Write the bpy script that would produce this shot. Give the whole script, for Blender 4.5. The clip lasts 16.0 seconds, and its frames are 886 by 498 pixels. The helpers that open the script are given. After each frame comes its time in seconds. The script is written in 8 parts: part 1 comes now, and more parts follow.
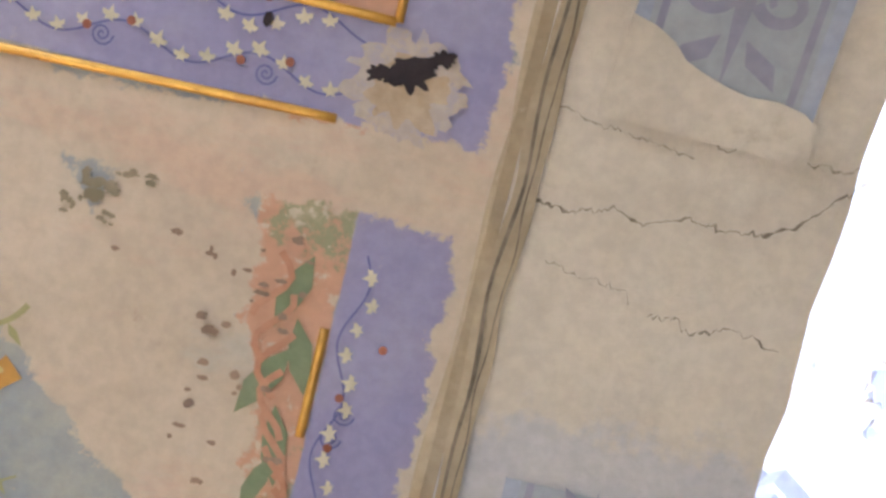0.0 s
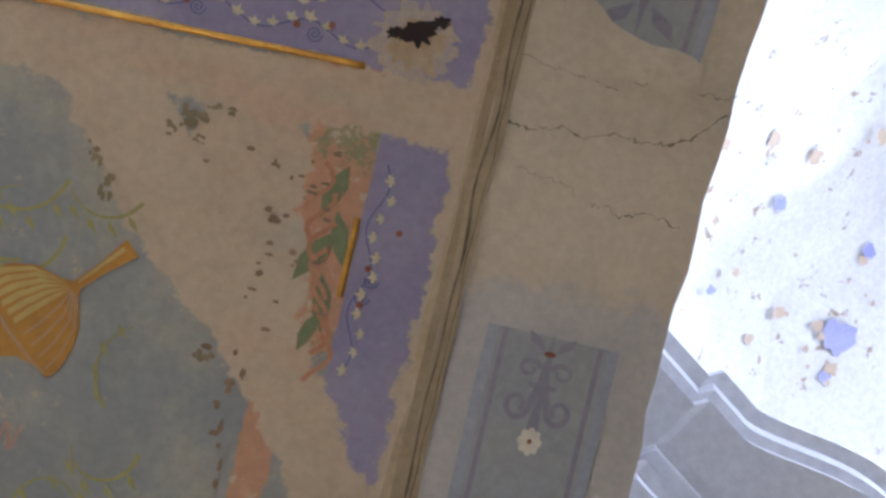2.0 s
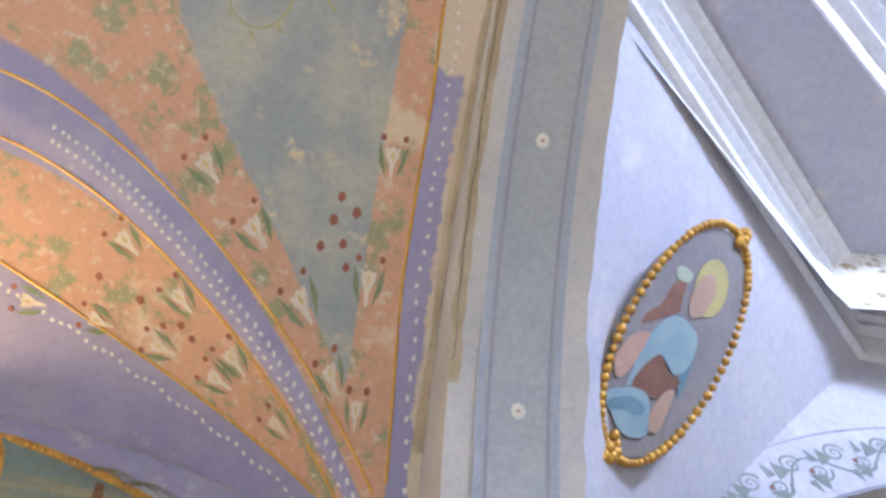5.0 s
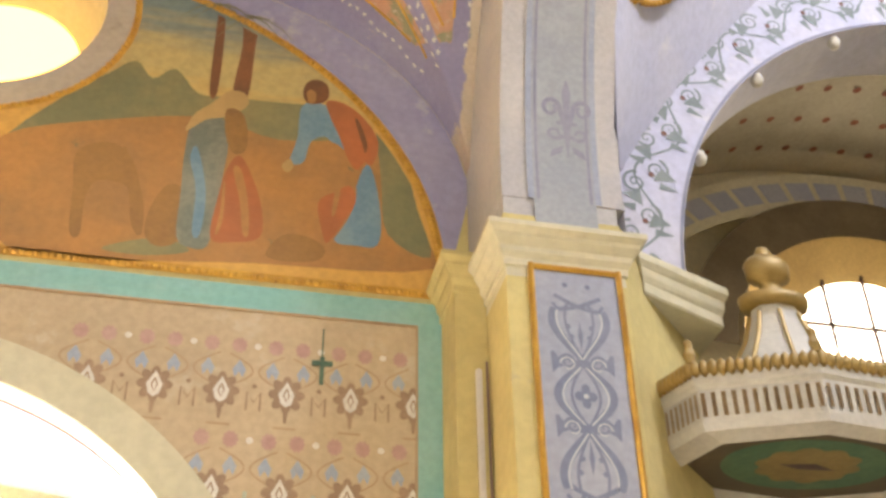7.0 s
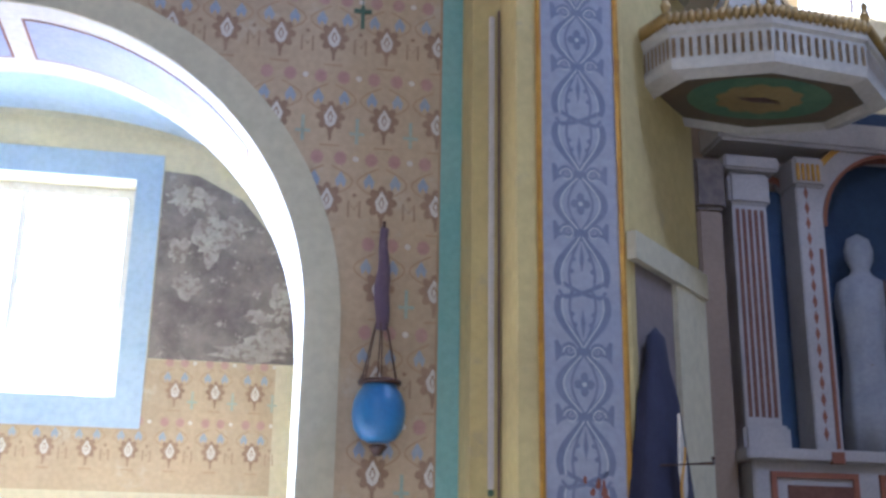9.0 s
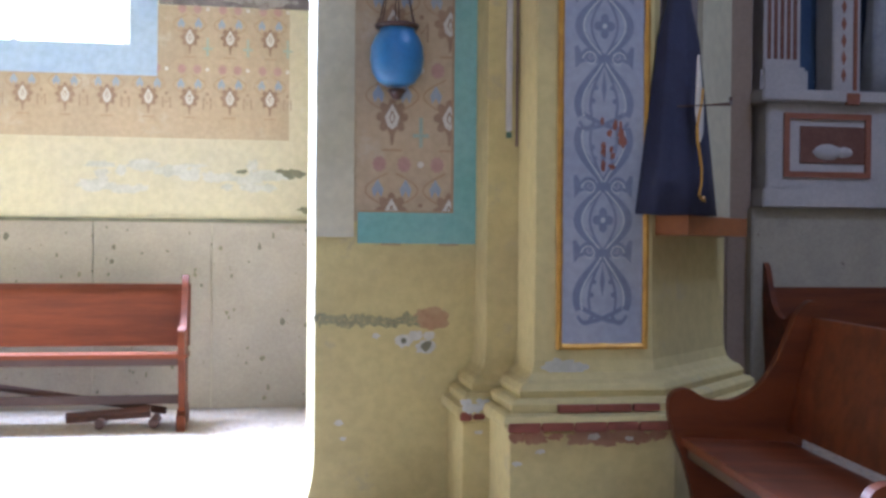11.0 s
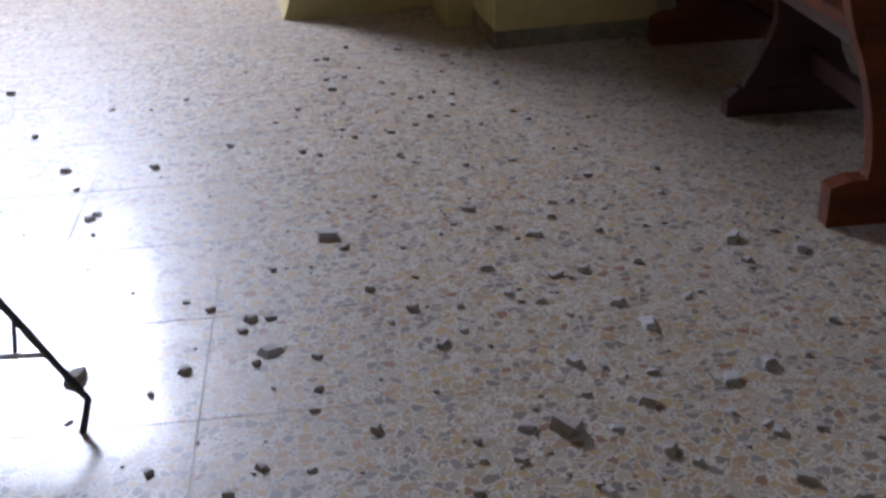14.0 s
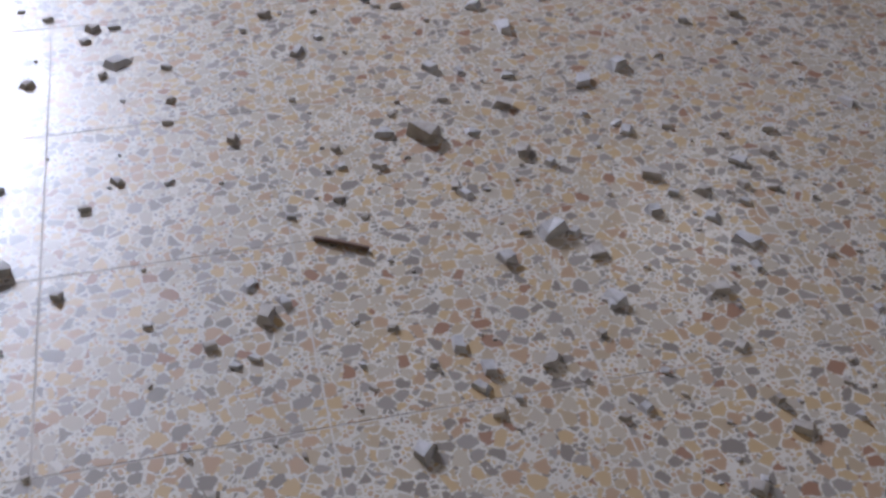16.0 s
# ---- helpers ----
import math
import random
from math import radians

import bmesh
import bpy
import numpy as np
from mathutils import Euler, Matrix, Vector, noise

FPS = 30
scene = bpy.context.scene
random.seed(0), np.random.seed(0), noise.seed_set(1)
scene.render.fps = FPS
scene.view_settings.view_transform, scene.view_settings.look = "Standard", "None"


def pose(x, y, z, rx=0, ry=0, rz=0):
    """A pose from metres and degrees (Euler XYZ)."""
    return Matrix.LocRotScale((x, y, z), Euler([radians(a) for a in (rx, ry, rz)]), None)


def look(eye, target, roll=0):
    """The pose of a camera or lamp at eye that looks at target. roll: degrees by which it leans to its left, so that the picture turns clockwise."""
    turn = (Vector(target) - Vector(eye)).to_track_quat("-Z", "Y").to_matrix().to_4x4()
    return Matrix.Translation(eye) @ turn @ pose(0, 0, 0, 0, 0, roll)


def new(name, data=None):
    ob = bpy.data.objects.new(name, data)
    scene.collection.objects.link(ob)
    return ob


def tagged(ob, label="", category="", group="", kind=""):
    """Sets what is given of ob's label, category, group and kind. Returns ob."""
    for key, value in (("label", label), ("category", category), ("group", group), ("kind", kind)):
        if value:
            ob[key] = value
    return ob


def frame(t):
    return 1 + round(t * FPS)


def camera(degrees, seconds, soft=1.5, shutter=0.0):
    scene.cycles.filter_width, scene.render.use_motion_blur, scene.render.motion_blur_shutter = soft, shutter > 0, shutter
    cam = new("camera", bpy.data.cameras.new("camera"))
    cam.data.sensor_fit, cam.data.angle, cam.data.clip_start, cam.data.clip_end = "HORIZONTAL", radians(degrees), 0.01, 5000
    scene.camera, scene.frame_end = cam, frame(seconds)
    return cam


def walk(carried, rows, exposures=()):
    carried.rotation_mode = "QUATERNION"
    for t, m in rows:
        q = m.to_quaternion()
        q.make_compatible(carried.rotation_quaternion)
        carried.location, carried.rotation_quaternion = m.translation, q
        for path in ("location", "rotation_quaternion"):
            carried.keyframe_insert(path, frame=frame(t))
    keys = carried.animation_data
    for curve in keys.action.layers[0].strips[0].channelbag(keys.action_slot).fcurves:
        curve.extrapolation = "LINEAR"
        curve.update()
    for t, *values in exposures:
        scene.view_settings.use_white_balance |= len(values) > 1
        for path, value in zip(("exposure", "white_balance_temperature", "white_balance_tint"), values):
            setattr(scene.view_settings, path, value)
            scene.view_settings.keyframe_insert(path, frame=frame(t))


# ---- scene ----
from mathutils.geometry import tessellate_polygon

LENS = 42.81
cam = camera(LENS, 16.0, soft=3.0)
PATH = [
    (0, 1.141, 1.400, 5.976, 178.001, -0.101, -13.774),
    (0.5, 1.170, 1.436, 5.776, 177.666, -0.041, -13.705),
    (1, 1.178, 1.483, 5.570, 177.801, 0.189, -13.874),
    (1.5, 1.177, 1.520, 5.359, 177.962, 0.280, -13.664),
    (2, 1.177, 1.600, 5.128, 177.937, 0.203, -13.309),
    (2.5, 1.155, 1.694, 4.895, 177.102, -0.143, -12.528),
    (3, 1.166, 1.850, 4.646, 176.064, -0.642, -11.801),
    (3.2, 1.154, 1.883, 4.543, 174.750, -0.705, -11.492),
    (5.3, 0.433, 1.680, 2.727, 143.208, 1.394, -12.257),
    (5.5, 0.390, 1.617, 2.646, 140.541, 1.334, -11.907),
    (6, 0.278, 1.415, 2.414, 134.276, 1.263, -11.694),
    (6.5, 0.162, 1.234, 2.163, 128.936, 1.369, -12.106),
    (7, 0.086, 1.016, 1.986, 125.000, 0.713, -12.159),
    (7.5, -0.037, 0.798, 1.821, 121.136, 1.034, -12.476),
    (8, 0.008, 0.537, 1.661, 116.490, 0.273, -11.468),
    (8.5, 0.013, 0.246, 1.534, 111.682, -0.205, -10.529),
    (9, 0.026, 0.003, 1.413, 107.458, -0.856, -10.216),
    (9.2, 0.028, -0.025, 1.391, 105.919, -0.757, -9.827),
    (11.3, 0.000, 0.000, 1.400, 86.696, -0.133, -9.394),
    (11.5, 0.000, 0.000, 1.400, 84.755, 0.225, -9.282),
    (12.0, 0.000, 0.000, 1.400, 80.344, 0.796, -9.271),
    (12.5, 0.000, 0.000, 1.400, 76.153, 1.513, -9.361),
    (13.0, 0.000, 0.000, 1.400, 72.399, 1.733, -9.697),
    (13.5, 0.000, 0.000, 1.400, 68.109, 1.935, -10.378),
    (14.0, 0.000, 0.000, 1.400, 63.960, 2.190, -10.907),
    (14.5, 0.000, 0.000, 1.400, 59.865, 1.359, -11.889),
    (15.0, 0.000, 0.000, 1.400, 55.428, 0.529, -13.379),
    (15.5, 0.000, 0.000, 1.400, 52.101, -0.062, -15.172),
    (16.0, 0.000, 0.000, 1.400, 49.092, -0.632, -17.689),
]

EXPO = [(0.0, 0.42), (0.5, 0.08), (1.0, -0.25), (1.5, -0.58), (2.0, -0.66), (2.5, -0.64), (3.2, -0.5), (5.3, 0.45), (6.0, 0.3), (7.0, 0.65), (7.5, 0.45), (8.0, 0.1), (9.0, -0.42), (11.3, -0.72), (12.0, -1.45), (12.5, -1.97), (13.0, -2.55), (14.0, -2.9), (14.5, -2.78), (15.0, -2.45), (15.5, -2.15), (16.0, -1.92)]
K = 0.84                       # metres to one unit of the plan below
EXPOSURES = [(t, e, {5.3: 5250, 6.0: 6300, 7.0: 6600, 7.5: 5900, 8.0: 5200, 9.0: 4550, 11.3: 4700, 12.0: 5050, 12.5: 5300}.get(t, (5150 if t < 1 else 5350) if t < 4 else (4850 if t < 12 else 5300)), 12 if t < 8 else 20) for t, e in EXPO]
walk(cam, [(t, pose(K * x, K * y, K * z, rx, ry, rz)) for t, x, y, z, rx, ry, rz in PATH], EXPOSURES)

# ---- plan ----
YW, YP = 5.6, 4.95            # face of the nave wall, face of the pilasters
XA, XB = 1.25, 1.84           # the crossing arch and its pilaster
SPRING, RA, YC = 5.15, 2.95, 2.0
YS = 2 * YC - YW              # the opposite nave wall
BAYX, HALF = -1.35, 2.62      # middle and half length of the bay
CROWN_A, CROWN_B, ZV = 3.6, 3.02, 5.12
YF = 9.6                      # far wall of the side chapel
TX, TR, TZ = 4.85, 2.42, 5.2  # transept arch

# ---- world and light ----
world = bpy.data.worlds.new("sky")
scene.world = world
world.use_nodes = True
wn = world.node_tree.nodes
sky = wn.new("ShaderNodeTexSky")
sky.sky_type, sky.sun_disc, sky.sun_elevation, sky.sun_rotation = "NISHITA", False, radians(48), radians(-15)
wn["Background"].inputs[1].default_value = 0.12
world.node_tree.links.new(sky.outputs[0], wn["Background"].inputs[0])


def area(name, m, sx, sy, watts, colour=(1, 1, 1), spread=180):
    d = bpy.data.lights.new(name, "AREA")
    d.shape, d.size, d.size_y, d.energy, d.color, d.spread = "RECTANGLE", sx, sy, watts, colour, radians(spread)
    ob = new(name, d)
    m = m.copy()
    m.translation *= K
    d.size, d.size_y = sx * K, sy * K
    ob.matrix_world = m
    return ob


sun = bpy.data.lights.new("sun", "SUN")
sun.energy, sun.angle, sun.color = 3.0, radians(0.5), (1, 0.95, 0.86)
new("sun", sun).matrix_world = look((0, 30, 34), (0, 0, 0))
area("chapel_window_light", look((-2.0, 9.5, 4.0), (-1.6, 5.5, 0.0)), 1.7, 1.7, 1150, (0.97, 0.97, 0.97), 104)
# Two added lamps under the dome; no opening is built for them.
area("drum_light", look((4.85, 2.0, 12.6), (4.85, 2.0, 0)), 2.4, 2.4, 150, (0.86, 0.9, 1.0))
area("drum_side_fill", look((6.6, 0.4, 10.9), (4.0, 3.4, 9.9)), 1.2, 1.0, 180, (0.86, 0.9, 1.0), 150)
area("oculus_light", look((-1.35, 5.5, 6.55), (-1.35, 0, 5.6)), 1.0, 0.8, 36, (1.0, 0.62, 0.22))
area("transept_light", look((6.6, 9.9, 8.2), (4.6, 4.0, 3.0)), 1.6, 0.9, 68, (1.0, 0.86, 0.66))
# Unseen fill before the windowless south wall, added to light the vault.
area("nave_south_fill", look((-1.35, -1.45, 6.4), (-1.0, 3.0, 5.5)), 1.6, 1.0, 54, (0.96, 0.95, 0.95))
# Weak fill added at the nave's west end, where no door stands.
area("nave_west_fill", look((-7.5, 2.0, 2.2), (0, 2.4, 1.4)), 2.4, 3.6, 2.5, (0.95, 0.97, 1.0))


# ---- materials ----
def nodes(name):
    m = bpy.data.materials.new(name)
    m.use_nodes = True
    return m, m.node_tree.nodes, m.node_tree.links, m.node_tree.nodes["Principled BSDF"]


def noise_node(n, l, scale, detail=6, rough=0.6, coord="Object", stretch=None):
    tc = n.new("ShaderNodeTexCoord")
    t = n.new("ShaderNodeTexNoise")
    t.inputs["Scale"].default_value, t.inputs["Detail"].default_value, t.inputs["Roughness"].default_value = scale, detail, rough
    if stretch:
        mp = n.new("ShaderNodeMapping")
        mp.inputs["Scale"].default_value = stretch
        l.new(tc.outputs[coord], mp.inputs[0])
        l.new(mp.outputs[0], t.inputs["Vector"])
    else:
        l.new(tc.outputs[coord], t.inputs["Vector"])
    return t


def ramp(n, l, src, a, b, lo=0.0, hi=1.0):
    r = n.new("ShaderNodeMapRange")
    r.interpolation_type = "SMOOTHSTEP"
    r.inputs[1].default_value, r.inputs[2].default_value, r.inputs[3].default_value, r.inputs[4].default_value = a, b, lo, hi
    l.new(src, r.inputs[0])
    return r.outputs[0]


def mix(n, l, fac, a, b, mode="MIX"):
    m = n.new("ShaderNodeMix")
    m.data_type, m.blend_type = "RGBA", mode
    for sock, v in ((m.inputs[0], fac), (m.inputs[6], a), (m.inputs[7], b)):
        if isinstance(v, (int, float)):
            sock.default_value = v
        elif isinstance(v, tuple):
            sock.default_value = (*v, 1)
        else:
            l.new(v, sock)
    return m.outputs[2]


def bump(n, l, p, src, strength, dist=0.01):
    b = n.new("ShaderNodeBump")
    b.inputs["Strength"].default_value, b.inputs["Distance"].default_value = strength, dist
    l.new(src, b.inputs["Height"])
    l.new(b.outputs[0], p.inputs["Normal"])


def surface(name, base, other, rough=0.8, big=1.3, fine=24.0, spot=None, amount=0.22, rel=0.35, metal=0.0, stretch=None, spot_at=(0.62, 0.7)):
    """A worn surface: two tones in large clouds, a fine grain, and patches of a third tone."""
    m, n, l, p = nodes(name)
    a = noise_node(n, l, big, 5, 0.65, stretch=stretch)
    b = noise_node(n, l, fine, 4, 0.6, stretch=stretch)
    c = mix(n, l, ramp(n, l, a.outputs[0], 0.36, 0.66), base, other)
    g = ramp(n, l, b.outputs[0], 0.3, 0.7, 1 - amount * 0.35, 1 + amount * 0.25)
    c = mix(n, l, 1.0, c, g, "MULTIPLY")
    if spot:
        s = noise_node(n, l, big * 3.1, 8, 0.72)
        c = mix(n, l, ramp(n, l, s.outputs[0], *spot_at), c, spot)
    l.new(c, p.inputs["Base Color"])
    p.inputs["Roughness"].default_value, p.inputs["Metallic"].default_value = rough, metal
    bump(n, l, p, b.outputs[0], rel, 0.004)
    return m


def glow(name, colour, strength):
    m, n, l, p = nodes(name)
    p.inputs["Base Color"].default_value = (*colour, 1)
    p.inputs["Emission Color"].default_value = (*colour, 1)
    p.inputs["Emission Strength"].default_value = strength
    return m


PLASTER = surface("bare_plaster", (0.50, 0.44, 0.36), (0.42, 0.37, 0.30), 0.9, 0.9, 30, (0.33, 0.29, 0.23))
CREAM = surface("cream_limewash", (0.56, 0.52, 0.38), (0.50, 0.47, 0.34), 0.8, 1.1, 22, (0.43, 0.41, 0.31))
YELLOW = surface("ochre_yellow_limewash", (0.555, 0.465, 0.20), (0.48, 0.395, 0.175), 0.8, 1.4, 20, (0.43, 0.365, 0.20), spot_at=(0.58, 0.70))
PALE = surface("pale_yellow_wash", (0.60, 0.54, 0.36), (0.55, 0.50, 0.36), 0.8, 0.9, 20, (0.58, 0.54, 0.45))
TEAL = surface("teal_paint", (0.21, 0.42, 0.39), (0.26, 0.45, 0.42), 0.7, 1.6, 30)
TAN = surface("tan_stencil_ground", (0.48, 0.375, 0.245), (0.43, 0.335, 0.22), 0.8, 1.2, 30, (0.5, 0.43, 0.32), spot_at=(0.56, 0.70))
LILAC = surface("lilac_wash", (0.29, 0.275, 0.42), (0.345, 0.33, 0.45), 0.85, 1.2, 26, (0.42, 0.40, 0.45), spot_at=(0.54, 0.66))
LILACWHITE = surface("lilac_white_wash", (0.47, 0.475, 0.60), (0.54, 0.53, 0.61), 0.85, 1.0, 26, (0.60, 0.58, 0.62), spot_at=(0.56, 0.68))
WHITE = surface("white_limewash", (0.72, 0.70, 0.68), (0.66, 0.64, 0.63), 0.85, 1.0, 26)
CORNICEWHITE = surface("bluish_white_limewash", (0.80, 0.81, 0.88), (0.74, 0.75, 0.82), 0.85, 1.0, 26)
BLUE = surface("sky_blue_paint", (0.36, 0.46, 0.62), (0.42, 0.51, 0.64), 0.8, 1.2, 22)
GOLD = surface("gilded_moulding", (0.62, 0.36, 0.06), (0.48, 0.26, 0.05), 0.38, 9, 60, (0.25, 0.13, 0.04), metal=0.55)
STONE = surface("dado_stone", (0.42, 0.37, 0.28), (0.36, 0.32, 0.25), 0.75, 3.0, 40, (0.17, 0.14, 0.11), spot_at=(0.66, 0.69))
WOOD = surface("red_brown_varnished_wood", (0.155, 0.036, 0.007), (0.09, 0.022, 0.005), 0.52, 2.0, 30, None, rel=0.15, stretch=(0.5, 6, 6))
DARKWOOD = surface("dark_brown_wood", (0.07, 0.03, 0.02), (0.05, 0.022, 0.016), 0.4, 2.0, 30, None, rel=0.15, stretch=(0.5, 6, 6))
WOOD.node_tree.nodes["Principled BSDF"].inputs["Specular IOR Level"].default_value = 0.28
SKYGLOW = glow("bright_daylight", (0.93, 0.97, 1.0), 9.0)
AMBERGLOW = glow("amber_daylight", (1.0, 0.55, 0.10), 5.0)
WARMGLOW = glow("warm_daylight", (1.0, 0.9, 0.72), 6.0)


# ---- mesh helpers ----
def link(name, bm, mats, parent=None, label="", smooth=False):
    me = bpy.data.meshes.new(name)
    bmesh.ops.recalc_face_normals(bm, faces=bm.faces)
    for v in bm.verts:
        v.co *= K
    if smooth:
        for f in bm.faces:
            f.smooth = True
    bm.to_mesh(me)
    bm.free()
    for m in mats if isinstance(mats, (list, tuple)) else [mats]:
        me.materials.append(m)
    ob = new(name, me)
    if parent:
        ob.parent = parent
    if label:
        ob["label"] = label
    return ob


def part(name, bm, material, parent, label="", smooth=False):
    return link(name, bm, material, parent, label, smooth)


def thing(name, label, category, group="", at=(0, 0, 0)):
    ob = new(name)
    ob.location = Vector(at) * K
    ob.empty_display_size = 0.1
    return tagged(ob, label, category, group)


def struct(ob, label, category="wall"):
    return tagged(ob, label, category, kind="structure")


def box(bm, x0, x1, y0, y1, z0, z1, bev=0.0):
    vs = [bm.verts.new((x, y, z)) for x in (x0, x1) for y in (y0, y1) for z in (z0, z1)]
    fs = [bm.faces.new([vs[i] for i in f]) for f in ((0, 1, 3, 2), (4, 6, 7, 5), (0, 4, 5, 1), (2, 3, 7, 6), (0, 2, 6, 4), (1, 5, 7, 3))]
    if bev:
        bmesh.ops.bevel(bm, geom=list({e for f in fs for e in f.edges}), offset=bev, segments=2, affect="EDGES")
    return bm


def prism(bm, pts, to3, depth):
    """A flat outline pts, set into the world by to3(u, v, w), with w from 0 to depth."""
    a = [bm.verts.new(to3(u, v, 0)) for u, v in pts]
    b = [bm.verts.new(to3(u, v, depth)) for u, v in pts]
    k = len(pts)
    bm.faces.new(a)
    bm.faces.new(b[::-1])
    for i in range(k):
        bm.faces.new((a[i], b[i], b[(i + 1) % k], a[(i + 1) % k]))
    return bm


def ribbon(bm, line, width, to3, w=0.0):
    """A flat strip along a line in the plane."""
    pair = []
    for i, (u, v) in enumerate(line):
        (ua, va), (ub, vb) = line[max(i - 1, 0)], line[min(i + 1, len(line) - 1)]
        d = math.hypot(ub - ua, vb - va) or 1
        nx, ny = -(vb - va) / d, (ub - ua) / d
        h = (width(i / max(len(line) - 1, 1)) if callable(width) else width) / 2
        pair.append((bm.verts.new(to3(u + nx * h, v + ny * h, w)), bm.verts.new(to3(u - nx * h, v - ny * h, w))))
    for p, q in zip(pair, pair[1:]):
        bm.faces.new((p[0], p[1], q[1], q[0]))
    return bm


def flat(bm, pts, to3, w=0.0):
    vs = [bm.verts.new(to3(u, v, w)) for u, v in pts]
    if len(pts) < 5:
        bm.faces.new(vs)
    else:
        for t in tessellate_polygon([[Vector((u, v, 0)) for u, v in pts]]):
            bm.faces.new([vs[i] for i in t])
    return bm


def disc(u, v, ru, rv=None, k=20, a=0.0):
    rv = rv or ru
    return [(u + ru * math.cos(a + 2 * math.pi * i / k), v + rv * math.sin(a + 2 * math.pi * i / k)) for i in range(k)]


def arc(cx, cz, r, a0, a1, k=32, rz=None):
    return [(cx + r * math.cos(radians(a0 + (a1 - a0) * i / k)), cz + (rz or r) * math.sin(radians(a0 + (a1 - a0) * i / k))) for i in range(k + 1)]


def tube(bm, path, r, k=8, taper=None):
    """A round bar along a line in space."""
    rings = []
    for i, p in enumerate(path):
        p = Vector(p)
        d = (Vector(path[min(i + 1, len(path) - 1)]) - Vector(path[max(i - 1, 0)])).normalized()
        a = d.orthogonal().normalized() if abs(d.z) < 0.9 else Vector((1, 0, 0))
        a = (a - d * a.dot(d)).normalized()
        b = d.cross(a)
        rr = r if taper is None else r * taper(i / (len(path) - 1))
        rings.append([bm.verts.new(p + rr * (math.cos(2 * math.pi * j / k) * a + math.sin(2 * math.pi * j / k) * b)) for j in range(k)])
    for s, t in zip(rings, rings[1:]):
        for j in range(k):
            bm.faces.new((s[j], s[(j + 1) % k], t[(j + 1) % k], t[j]))
    bm.faces.new(rings[0])
    bm.faces.new(rings[-1][::-1])
    return bm


def lathe(bm, prof, cx, cy, k=24, start=0.0, sides=None):
    """Profile (r, z) turned round a plumb axis; with few sides it is faceted."""
    k = sides or k
    rings = [[bm.verts.new((cx + r * math.cos(start + 2 * math.pi * j / k), cy + r * math.sin(start + 2 * math.pi * j / k), z)) for j in range(k)] for r, z in prof]
    for s, t in zip(rings, rings[1:]):
        for j in range(k):
            bm.faces.new((s[j], s[(j + 1) % k], t[(j + 1) % k], t[j]))
    bm.faces.new(rings[0])
    bm.faces.new(rings[-1])
    return bm


def on_wall(y):
    return lambda u, v, w: (u, y - w, v)


# ---- nave wall with the chapel arch ----
ARCH_X, ARCH_R, ARCH_Z = BAYX, 1.65, 2.75
OC_Z, OC_R = 6.6, 0.62
wall_to = lambda u, v, w: (u, YW + w, v)


def lunette_z(x, grow=1.95):
    u = min(abs(x - BAYX) / 2.66, 1.0)
    return ZV + grow * (1 - u ** 2.6) ** (1 / 2.6)


def barrel_z(y):
    return ZV + CROWN_B * math.sqrt(max(1 - ((y - YC) / CROWN_A) ** 2, 0))


def ceiling_z(x, y):
    d = min(YW - y, y - YS)
    return max(barrel_z(y), lunette_z(x, 1.95 + 0.32 * max(d, 0)))


bm = bmesh.new()
a = arc(ARCH_X, ARCH_Z, ARCH_R, 180, 0, 48)
o = arc(ARCH_X, OC_Z, OC_R, 90, -90, 24)
prism(bm, [(ARCH_X + ARCH_R, 0), (XB - 0.2, 0), (XB - 0.2, 7.6), (ARCH_X, 7.6), *o, *a[24:]], wall_to, 0.86)
o = arc(ARCH_X, OC_Z, OC_R, 270, 90, 24)
prism(bm, [(-6.2, 0), (ARCH_X - ARCH_R, 0), *a[:25], *o, (ARCH_X, 7.6), (-6.2, 7.6)], wall_to, 0.86)
wall_north = struct(link("wall_north", bm, YELLOW), "ochre yellow limewashed nave wall with a round arch and an oculus")
bm = bmesh.new()
box(bm, -8.0, 8.4, YS - 0.5, YS, 0, 8.2)
wall_south = struct(link("wall_south", bm, PALE), "pale limewashed nave wall")
bm = bmesh.new()
box(bm, -8.0, -7.6, YS, YW + 0.6, 0, 8.2)
wall_west = struct(link("wall_west", bm, PALE), "pale limewashed end wall of the nave")

# vault of the bay, with how far each point lies inside the painted fields
NX, NY = 210, 300
xs = [-3.97 + 5.24 * (1 - (1 - i / NX) ** 1.6) for i in range(NX + 1)]
ys = [YC - 3.6 * math.cos(math.pi * j / NY) for j in range(NY + 1)]


def seg_dist(x, y, x0, y0, x1, y1):
    dx, dy = x1 - x0, y1 - y0
    s = max(0, min(1, ((x - x0) * dx + (y - y0) * dy) / (dx * dx + dy * dy)))
    return math.hypot(x - x0 - s * dx, y - y0 - s * dy)


def groin_gap(x, y):
    """Height of the barrel over the lunette: nought on the groin, above it in the barrel's own cell."""
    d = max(min(YW - y, y - YS), 0)
    return barrel_z(y) - lunette_z(x, 1.95 + 0.32 * d)


PATCHED = [(0.24, 1.46, 0.10), (0.36, 1.60, 0.12), (0.50, 1.76, 0.135), (0.66, 1.92, 0.12), (0.80, 2.06, 0.11), (0.95, 2.25, 0.10), (1.05, 2.40, 0.085), (1.11, 2.62, 0.08)]


def bead_y(x):
    """The line of white beads round the lunette, in plan."""
    return max(5.46 - 0.2 * (max(0.95 - x, 0) / 0.95) ** 1.5, 4.9)


def gilt_x(y):
    """The gilt edge of the lilac band beside the arch, in plan."""
    return 0.985 + 0.07 * max(0, min(1, (y - 2.7) / 1.2)) + 0.05 * max(0, min(1, (y - 4.6) / 0.6))


